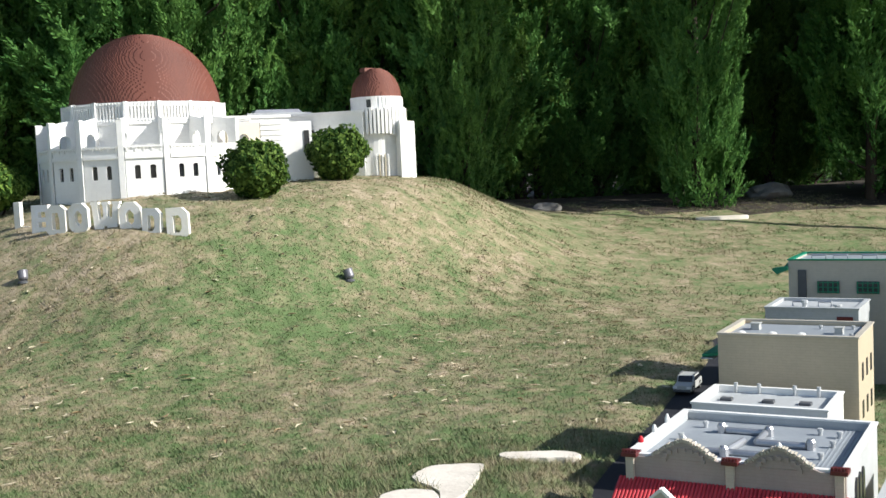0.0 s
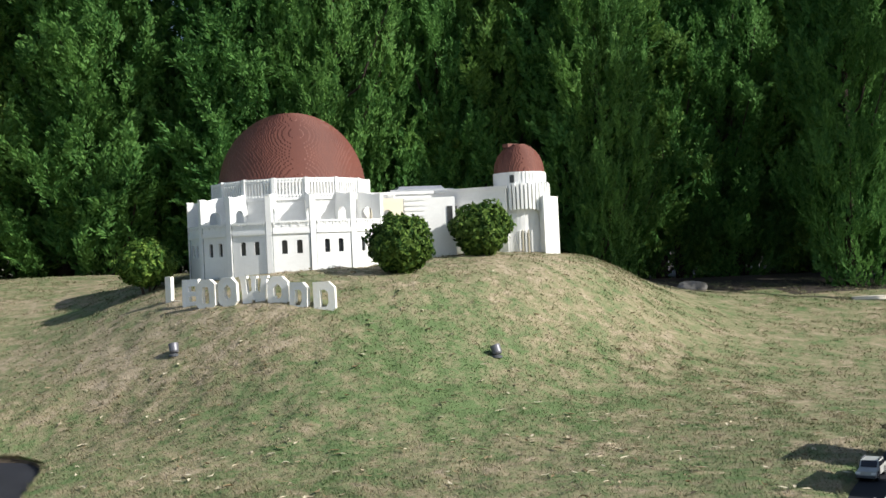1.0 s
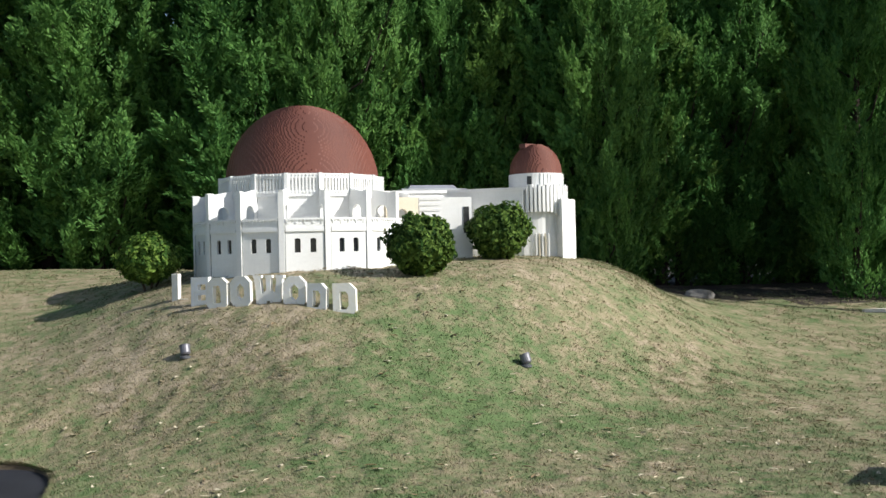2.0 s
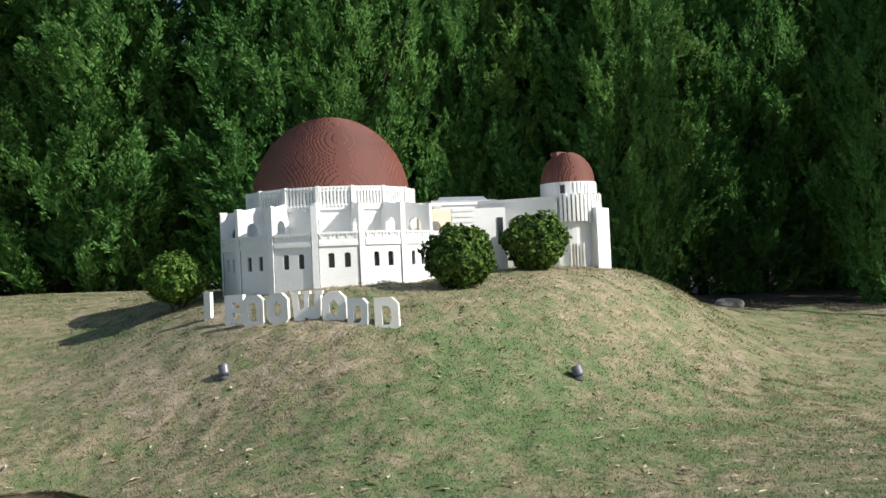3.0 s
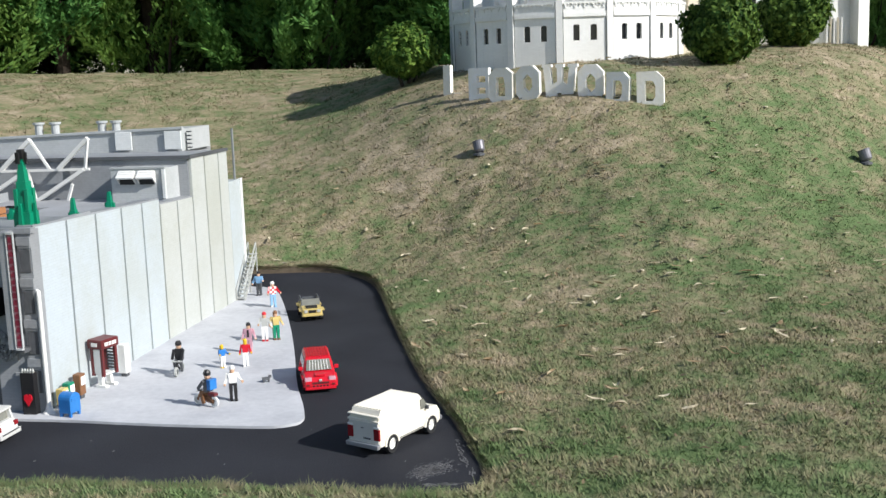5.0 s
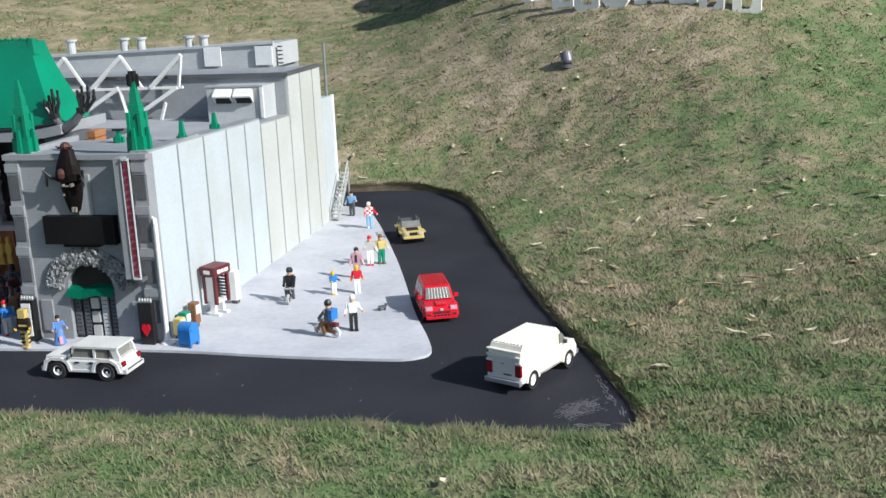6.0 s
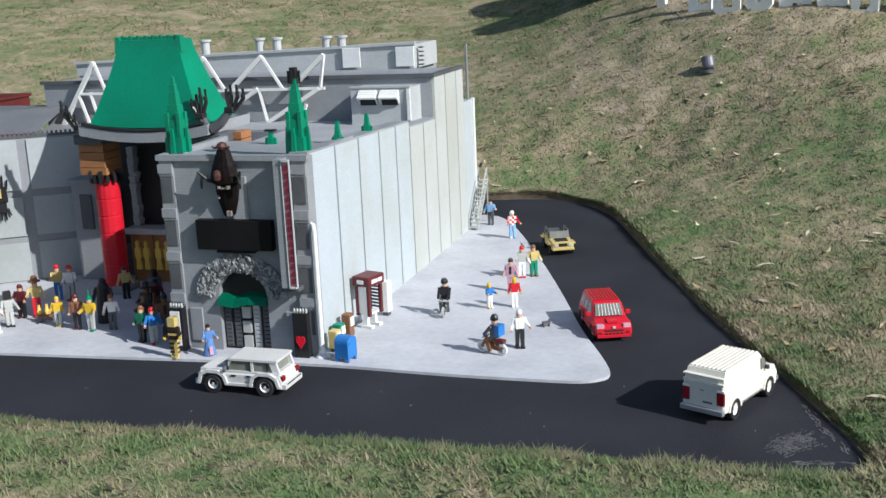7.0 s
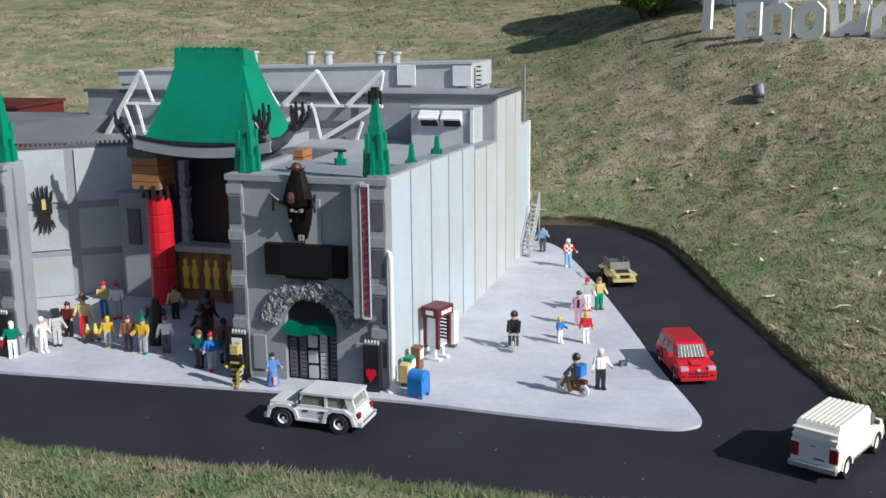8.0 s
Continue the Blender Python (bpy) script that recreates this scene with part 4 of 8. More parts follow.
        # poster cases beside the doors
        for e, red in ((u0 + 0.02, False), (u1 - 0.042, True)):
            bm = bmesh.new()
            box(bm, e - 0.022, e + 0.022, -0.026, 0.0, 0.0, 0.135)
            pc = part("poster_case", bm, BLACK, pv)
            if red:
                bm = bmesh.new()
                plate(bm, [(e, 0.030), (e + 0.014, 0.052), (e + 0.012, 0.066), (e + 0.004, 0.068), (e, 0.060), (e - 0.004, 0.068), (e - 0.012, 0.066), (e - 0.014, 0.052)], -0.030, -0.0255)
                part("heart", bm, RED, pc, "red heart shape")
            else:
                bm = bmesh.new()
                box(bm, e - 0.017, e + 0.013, -0.029, -0.0255, 0.02, 0.125)
                part("sheet", bm, WHITE, pc)
                bm = bmesh.new()
                for a, b, c, d in ((-0.008, 0.006, 0.095, 0.112), (-0.008, -0.003, 0.05, 0.09), (-0.002, 0.008, 0.06, 0.075), (-0.008, 0.006, 0.03, 0.042)):
                    box(bm, e + a, e + b, -0.031, -0.0285, c, d)
                part("poster_bar", bm, BLACK, pc)
            bm = bmesh.new()
            for k in range(5):
                turned(bm, [(0.0035, 0.135), (0.0045, 0.141), (0.001, 0.149)], 6, e - 0.018 + 0.009 * k, -0.016)
            part("cresting", bm, SILVER, pc)
        # dark carved figurehead: one plain shape
        bm = bmesh.new()
        fx = cx - 0.014
        prof = [(0.412, 0.020, 0.012), (0.425, 0.024, 0.016), (0.455, 0.032, 0.020), (0.485, 0.037, 0.022), (0.506, 0.037, 0.024), (0.510, 0.046, 0.040), (0.530, 0.043, 0.044), (0.560, 0.034, 0.042), (0.590, 0.023, 0.034), (0.604, 0.018, 0.028)]
        loft(bm, [[(fx + hw * math.cos(math.tau * i / 14), 0.006 - d * (0.45 - 0.55 * math.sin(math.tau * i / 14)), z + 0.003 * math.cos(math.tau * i / 4)) for i in range(14)] for z, hw, d in prof])
        part("carved_ornament", bm, FIGUREHEAD, pv, "dark carved ornament")
        bm = bmesh.new()
        turned(bm, [(0.001, 0.602), (0.013, 0.606), (0.016, 0.614), (0.012, 0.623), (0.004, 0.627)], 10, fx - 0.004, -0.008)
        for sx in (-1, 1):
            tube(bm, [(fx - 0.004 + sx * 0.010, -0.010, 0.612), (fx - 0.004 + sx * 0.022, -0.014, 0.610), (fx - 0.004 + sx * 0.027, -0.016, 0.616)], [0.004, 0.0035, 0.002], 5)
        part("carved_knot", bm, CARVEDRED, pv, "dark red-brown carved knot")
        bm = bmesh.new()
        turned(bm, [(0.002, 0.518), (0.010, 0.524), (0.012, 0.536), (0.009, 0.548), (0.002, 0.552)], 8, fx - 0.010, -0.040)
        part("carved_boss", bm, CARVEDRED, pv)
        part("backing_plate", bbox(fx + 0.010, fx + 0.058, -0.004, 0.0055, 0.402, 0.528, 0.002), GREY, pv)
        for sx, tip in ((-1, -0.074), (1, 0.058)):
            bm = bmesh.new()
            tube(bm, [(fx + sx * 0.036, -0.018, 0.515), (fx + sx * 0.050, -0.026, 0.522), (fx + tip, -0.034, 0.546)], [0.006, 0.0055, 0.0035], 6)
            tube(bm, [(fx + 0.85 * tip, -0.030, 0.535), (fx + 0.9 * tip, -0.030, 0.512), (fx + 0.92 * tip, -0.028, 0.496)], [0.0045, 0.0045, 0.003], 6)
            part("ornament_wing", bm, BLACK, pv)
        for x, z, w, h in ((-0.012, 0.500, 0.004, 0.004), (0.000, 0.497, 0.006, 0.002), (0.014, 0.500, 0.004, 0.005), (-0.022, 0.470, 0.003, 0.005), (0.004, 0.423, 0.004, 0.008), (0.013, 0.423, 0.003, 0.008)):
            part("carved_detail", bbox(fx + x - w, fx + x + w, -0.036 if z > 0.48 else -0.024, -0.016, z - h, z + h, 0.001), CARVEDPALE, pv)
        # green corner spires
        for e in (u0 + 0.028, u1 - 0.050):
            spire(ob, e, 0.075, 0.586, 0.225, side > 0 and e > cx)
        return pv

    pavilion(-0.455, 0.006, 1)
    pavilion(-1.65, -1.185, -1, 0.10)

    # forecourt screen wall on the far side: pale panels between grey bars
    a, b = Vector((-1.66, 0.52, 0)), Vector((-1.20, 0.835, 0))
    length = (b - a).length
    wm = pose(a.x, a.y, 0, 0, 0, math.degrees(math.atan2(b.y - a.y, b.x - a.x)))
    bm = bmesh.new()
    box(bm, 0, length, 0.0, 0.03, 0, 0.548, wm)
    scr = part("screen_wall", bm, GREY, ob)
    for i in range(2):
        for z0, z1 in ((0.004, 0.150), (0.176, 0.325), (0.352, 0.540)):
            x0, x1 = (0.01, 0.290)[i], (0.255, 0.54)[i]
            part("panel", bbox(x0, x1, -0.007, 0.001, z0, z1, 0.001, wm), SCREEN, scr)
    part("crest_rail", bbox(0.0, length, -0.004, 0.020, 0.548, 0.556, 0, wm), DARKGREY, scr)
    for k in range(34):
        part("crest", bbox(0.004 + k * length / 34, 0.004 + (k + 0.5) * length / 34, -0.004, 0.012, 0.556, 0.566, 0, wm), DARKGREY, scr)
    bm = bmesh.new()
    box(bm, -1.26, -1.13, 0.70, 0.90, 0.0, 0.375)
    box(bm, -1.27, -1.12, 0.69, 0.91, 0.375, 0.388)
    stub = part("entry_block", bm, GREY, ob)
    part("window", bbox(-1.225, -1.175, 0.692, 0.702, 0.20, 0.33, 0.001), DARKGREY, stub)
    bm = bmesh.new()
    prism(bm, [(-1.63, 0.10), (-1.62, 0.55), (-1.68, 0.56), (-1.70, 0.10)], 0.0, 0.545)
    part("return_wall", bm, GREY, ob)
    # lean-to roof that rises behind the screen wall
    bm = bmesh.new()
    loft(bm, [[(-2.45, 0.50, 0.545), (-1.45, 0.79, 0.550)], [(-2.45, 1.30, 0.60), (-1.66, 1.31, 0.605)]], close=False)
    bmesh.ops.solidify(bm, geom=bm.faces[:], thickness=0.02)
    part("sloping_roof", bm, ROOFPALE, ob)
    bm = bmesh.new()
    prism(bm, [(-1.46, 0.73), (-1.21, 0.87), (-1.12, 0.92), (-1.12, 1.267), (-1.72, 1.267)], 0.50, 0.528)
    part("low_roof", bm, GREY, ob)
    bm = bmesh.new()
    box(bm, -2.36, -1.69, 0.12, 0.76, 0.0, 0.52)
    part("side_house", bm, GREY, ob)

    # forecourt entrance
    bm = bmesh.new()
    box(bm, -1.13, -0.503, 0.78, 1.20, 0.0, 0.522)
    part("entrance_block", bm, DARKGREY, ob)
    # flat black sheet: the dark inside the entrance is put into its colour
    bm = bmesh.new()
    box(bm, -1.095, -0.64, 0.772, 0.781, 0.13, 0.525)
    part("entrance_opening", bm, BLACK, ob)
    for u in (-0.985, -0.90, -0.81, -0.73, -0.655):
        bm = bmesh.new()
        box(bm, u - 0.04, u + 0.04, 0.705, 0.722, 0.0, 0.182)
        box(bm, u - 0.040, u - 0.036, 0.696, 0.705, 0.0, 0.182)
        box(bm, u - 0.036, u + 0.040, 0.698, 0.705, 0.036, 0.042)
        dr = part("entrance_door", bm, ORANGE, ob)
        for x in (-0.018, 0.018):
            bm = bmesh.new()
            half = [(0.003, 0.020), (0.012, 0.020), (0.007, 0.050), (0.013, 0.062), (0.012, 0.086), (0.005, 0.090), (0.007, 0.106), (0.0, 0.112)]
            out = half + [(-p, q) for p, q in half[-2::-1]]
            plate(bm, [(u + x + p, 0.026 + q * 1.2) for p, q in out], 0.694, 0.706)
            part("gold_ornament", bm, GOLD, dr)
    part("door_lintel", bbox(-1.045, -0.615, 0.690, 0.78, 0.184, 0.206, 0.002), LIGHTGREY, ob)
    rj = random.Random(12)
    for k in range(22):
        z = 0.206 + 0.0135 * k
        part("jamb_block", bbox(-1.034, -1.012 + 0.010 * rj.random(), 0.735 + 0.008 * rj.random(), 0.772, z, z + 0.0128, 0.001), LIGHTGREY, ob)
    part("roof_pillar", bbox(-0.564, -0.540, 0.60, 0.63, 0.50, 0.577, 0.002), PALEGREY, ob)
    for u0, u1, z1 in ((-0.648, -0.572, 0.553), (-0.534, -0.491, 0.577)):
        bm = bmesh.new()
        for k in range(3):
            box(bm, u0, u1, 0.602, 0.68, 0.498 + k * (z1 - 0.498) / 3, 0.495 + (k + 1) * (z1 - 0.498) / 3)
        part("roof_pier", bm, ORANGE, ob, "orange-brown brick pier")
    porch = []
    for u in (-1.071, -0.600):
        bm = bmesh.new()
        prof = [(0.052, 0.0), (0.050, 0.012)]
        for k in range(6):
            z = 0.015 + 0.063 * k
            prof += [(0.045, z), (0.045, z + 0.055), (0.043, z + 0.057), (0.043, z + 0.061)]
        turned(bm, prof + [(0.045, 0.395)], 16, u, 0.66)
        col = part("column", bm, RED, ob)
        porch.append(col)
        bm = bmesh.new()
        for k in range(14):
            q = math.tau * k / 14
            box(bm, -0.008, 0.008, -0.006, 0.006, 0.388, 0.415 + 0.018 * (k % 2), pose(u + 0.052 * math.cos(q), 0.66 + 0.052 * math.sin(q), 0, 0, 0, math.degrees(q)))
        part("crown", bm, BLACK, col)
        bm = bmesh.new()
        for k in range(4):
            box(bm, u - 0.074 + 0.001 * k, u + 0.032 - 0.001 * k, 0.615, 0.72, 0.418 + 0.028 * k, 0.444 + 0.028 * k)
        part("pier_block", bm, ORANGE, col)
        part("pier_cap", bbox(u - 0.080, u + 0.04, 0.60, 0.73, 0.530, 0.565, 0.004), DARKGREY, col)
    # black branching horns at the ends of the eave
    for base, arm, tips in (((-1.085, 0.570), (-1.118, 0.590), ((-1.178, 0.690), (-1.160, 0.672), (-1.148, 0.650), (-1.128, 0.640))),
                            ((-0.600, 0.585), (-0.630, 0.628), ((-0.657, 0.690), (-0.640, 0.705), (-0.622, 0.728), (-0.604, 0.722))),
                            ((-0.590, 0.585), (-0.516, 0.648), ((-0.522, 0.722), (-0.508, 0.735), (-0.482, 0.735), (-0.462, 0.722)))):
        bm = bmesh.new()
        tube(bm, [(base[0], 0.60, base[1]), ((base[0] + arm[0]) / 2, 0.60, (base[1] + arm[1]) / 2 - 0.008), (arm[0], 0.60, arm[1])], [0.020, 0.017, 0.013], 8)
        horn = part("eave_horn", bm, DARKGREY, ob)
        porch.append(horn)
        part("horn_socket", bbox(arm[0] - 0.017, arm[0] + 0.017, 0.585, 0.615, arm[1] - 0.008, arm[1] + 0.012, 0.003), BLACK, horn)
        for q, (x, z) in enumerate(tips):
            bm = bmesh.new()
            tube(bm, [(arm[0] + 0.3 * (x - arm[0]), 0.60, arm[1]), (x, 0.596 + 0.004 * (q % 2), arm[1] + 0.55 * (z - arm[1])), (x, 0.592 + 0.006 * (q % 2), z)], [0.007, 0.0065, 0.005], 6)
            turned(bm, [(0.008, arm[1] + 0.60 * (z - arm[1])), (0.008, arm[1] + 0.74 * (z - arm[1]))], 6, x, 0.595)
            part("prong", bm, BLACK, horn)
    # pagoda roof with hollow slopes
    bm = bmesh.new()
    rings = []
    for k in range(13):
        t = k / 12
        s = (1 - t) ** 1.25
        hw, hd, z = 0.117 + 0.104 * s, 0.050 + 0.075 * s, 0.590 + 0.300 * t
        edge = []
        for i in range(9):
            x = -1 + 2 * i / 8
            edge.append((-0.850 + hw * x, 0.72 - hd, z + 0.012 * s * x * x))
        for i in range(9):
            x = 1 - 2 * i / 8
            edge.append((-0.850 + hw * x, 0.72 + hd, z + 0.012 * s * x * x))
        rings.append(edge)
    loft(bm, rings)
    roof = part("pagoda_roof", bm, GREEN, ob)
    porch.append(roof)
    for k in range(17):
        x = -0.120 + 0.015 * k
        part("ridge_tile", bbox(-0.850 + x - 0.0065, -0.850 + x + 0.0065, 0.68, 0.695, 0.884, 0.901 + 0.004 * (k % 2), 0.001), GREEN, roof)
    for x in (-0.120, 0.120):
        bm = bmesh.new()
        box(bm, -0.850 + x - 0.012, -0.850 + x + 0.012, 0.665, 0.70, 0.846, 0.902, taper=0.004)
        part("ridge_end", bm, GREEN, roof)
    # sagging eave under the roof
    bm = bmesh.new()
    pr = []
    for i in range(13):
        x = -1 + 2 * i / 12
        z = 0.541 + 0.026 * x * x
        pr.append([(-0.850 + 0.255 * x, 0.575, z), (-0.850 + 0.255 * x, 0.90, z), (-0.850 + 0.255 * x, 0.90, z + 0.036), (-0.850 + 0.255 * x, 0.575, z + 0.036)])
    loft(bm, pr)
    porch.append(part("eave", bm, GREY, ob))
    bm = bmesh.new()
    tube(bm, [(-0.850 + 0.240 * (-1 + 2 * i / 16), 0.577, 0.583 + 0.024 * (-1 + 2 * i / 16) ** 2) for i in range(17)], 0.007, 6)
    porch.append(part("eave_roll", bm, BLACK, ob))
    # the porch as a whole stands forward of the entrance, its columns on low plinths
    forward = Matrix.Translation((0.965, -2.70, 1.044)) @ Matrix.Scale(0.974, 4) @ Matrix.Translation((-0.965, 2.70, -1.044))
    for p in porch:
        for q in [p] + list(p.children_recursive):
            q.data.transform(forward)
    for u in (-1.018, -0.559):
        part("plinth", bbox(u - 0.055, u + 0.055, 0.518, 0.628, 0.0, 0.030, 0.003), GREY, ob)
    # small green finials along the parapet and rear stair
    for u, v, h in ((-0.03, 0.34, 0.066), (-0.03, 0.60, 0.058), (-0.250, 0.33, 0.040)):
        bm = bmesh.new()
        box(bm, u - 0.012, u + 0.012, v - 0.012, v + 0.012, 0.53, 0.574 + h * 0.4, taper=0.002)
        box(bm, u - 0.008, u + 0.008, v - 0.008, v + 0.008, 0.574 + h * 0.4, 0.575 + h, taper=0.003)
        for sx in (-1, 1):
            box(bm, u + sx * 0.015 - 0.004, u + sx * 0.015 + 0.004, v - 0.006, v + 0.006, 0.53, 0.592, taper=0.001)
        part("finial", bm, GREEN, ob)
    bm = bmesh.new()
    box(bm, -0.268, -0.232, 0.322, 0.338, 0.612, 0.618)
    part("finial_cap", bm, BLACK, ob)
    # white downpipe with flared foot at the corner
    bm = bmesh.new()
    turned(bm, [(0.022, 0.0), (0.021, 0.005), (0.012, 0.014), (0.007, 0.034), (0.0065, 0.36)], 14, 0.020, -0.006)
    tube(bm, [(0.020, -0.006, 0.36), (0.020, -0.006, 0.376), (0.014, 0.004, 0.388), (0.002, 0.012, 0.391)], 0.0065, 10)
    part("downpipe", bm, WHITE, ob)
    # outside stair and flagpole at the rear corner
    for k in range(12):
        part("stair_tread", bbox(0.010, 0.050, 1.68 + 0.016 * k, 1.698 + 0.016 * k, 0.010 + 0.016 * k, 0.015 + 0.016 * k, 0), SILVER, ob)
    for du in (0.008, 0.046):
        bm = bmesh.new()
        bar(bm, (du, 1.68, 0.0), (du, 1.872, 0.195), 0.010, 0.005)
        bar(bm, (du, 1.68, 0.050), (du, 1.872, 0.245), 0.005, 0.005)
        for k in range(4):
            bar(bm, (du, 1.682 + 0.063 * k, 0.0 if k == 3 else 0.064 * k), (du, 1.682 + 0.063 * k, 0.052 + 0.064 * k), 0.005, 0.005)
        part("stair_rail", bm, SILVER, ob)
    bm = bmesh.new()
    rod(bm, (-0.010, 1.80, 0.545), (-0.010, 1.80, 0.79), 0.006, 6)
    part("mast", bm, SEAM, ob)
    # black spiky ornament on the screen wall
    bm = bmesh.new()
    box(bm, -0.028, 0.028, -0.022, -0.007, 0.315, 0.372, taper=0.002)
    box(bm, -0.022, 0.022, -0.020, -0.007, 0.275, 0.312, taper=0.002)
    bmesh.ops.transform(bm, matrix=wm @ pose(0.175, 0, 0), verts=bm.verts[:])
    part("wall_ornament", bm, BLACK, scr, "black carved ornament")
    for x in (-0.026, -0.013, 0.0, 0.013, 0.026):
        for p, q in (((x, -0.014, 0.36), (x * 1.25, -0.018, 0.398 + 0.018 * (abs(x) < 0.015))), ((x * 0.9, -0.014, 0.29), (x * 1.3, -0.018, 0.262 - 0.016 * (abs(x) < 0.015)))):
            bm = bmesh.new()
            rod(bm, p, q, 0.0042, 6, 0.003)
            bmesh.ops.transform(bm, matrix=wm @ pose(0.175, 0, 0), verts=bm.verts[:])
            part("prong", bm, BLACK, ob)
    bm = bbox(-0.007, 0.007, -0.026, -0.021, 0.330, 0.368, 0.001, wm @ pose(0.175, 0, 0))
    part("wall_ornament_detail", bm, SAND, scr)
    part("rear_annex", bbox(-0.20, 0.003, 1.685, 1.83, 0.0, 0.552, 0.001), PANEL, ob)
    part("corner_strip", bbox(-0.002, 0.010, 1.818, 1.842, 0.0, 0.556, 0.001), PALEGREY, ob)
    return ob


def spire(parent, u, v, z, h, head=False):
    """A stepped green corner spire with a spiky head."""
    bm = bmesh.new()
    rings = []
    for f0, f1, w, q in ((0.0, 0.20, 0.028, 0.001), (0.20, 0.42, 0.023, 0.002), (0.42, 0.62, 0.018, 0.002), (0.62, 0.78, 0.013, 0.002), (0.78, 0.88, 0.009, 0.001), (0.88, 0.98, 0.006, 0.002)):
        for f, r in ((f0, w), (f1, w - q)):
            rings.append([(u + sx * r, v + sy * r, z + f * h) for sx, sy in ((-1, -1), (1, -1), (1, 1), (-1, 1))])
    loft(bm, rings)
    sp = part("spire", bm, GREEN, parent)
    for sx in (-1, 1):
        for sy in (-1, 1):
            part("buttress", bbox(u + sx * 0.018 - 0.006, u + sx * 0.018 + 0.006, v + sy * 0.018 - 0.006, v + sy * 0.018 + 0.006, z + 0.2 * h, z + 0.52 * h, 0.001), GREEN, sp)
    for sx, sy in ((-1, 0), (1, 0), (0, -1), (0, 1)):
        bm = bmesh.new()
        box(bm, u + sx * 0.031 - 0.007, u + sx * 0.031 + 0.007, v + sy * 0.031 - 0.007, v + sy * 0.031 + 0.007, z, z + 0.32 * h, taper=0.003)
        part("buttress", bm, GREEN, sp)
    if not head:
        return
    bm = bmesh.new()
    box(bm, u - 0.009, u + 0.009, v - 0.009, v + 0.009, z + 0.93 * h, z + 1.06 * h)
    for sx, sy in ((-1, 0), (1, 0), (0, -1), (0, 1)):
        box(bm, u + sx * 0.016 - 0.003, u + sx * 0.016 + 0.003, v + sy * 0.016 - 0.003, v + sy * 0.016 + 0.003, z + 0.86 * h, z + 1.02 * h)
    part("spire_head", bm, BLACK, sp)


theatre()


# ---- planting ----
def leaf_mesh(name, centres, dirs, size, slim, material, rnd, face=None):
    """One small folded blade for each centre."""
    n = len(centres)
    d = dirs / np.maximum(np.linalg.norm(dirs, axis=1, keepdims=True), 1e-6)
    side = np.cross(d, rnd.normal(size=(n, 3)) if face is None else face + rnd.normal(size=(n, 3)) * 0.45)
    side /= np.maximum(np.linalg.norm(side, axis=1, keepdims=True), 1e-6)
    ln = (size * rnd.uniform(0.6, 1.35, n))[:, None]
    v = np.empty((n, 4, 3))
    v[:, 0] = centres - d * ln * 0.5
    v[:, 1] = centres + side * ln * slim
    v[:, 2] = centres + d * ln * 0.5
    v[:, 3] = centres - side * ln * slim
    idx = np.arange(n * 4).reshape(n, 4)
    return bulk(name, v.reshape(-1, 3).tolist(), idx.tolist(), material)


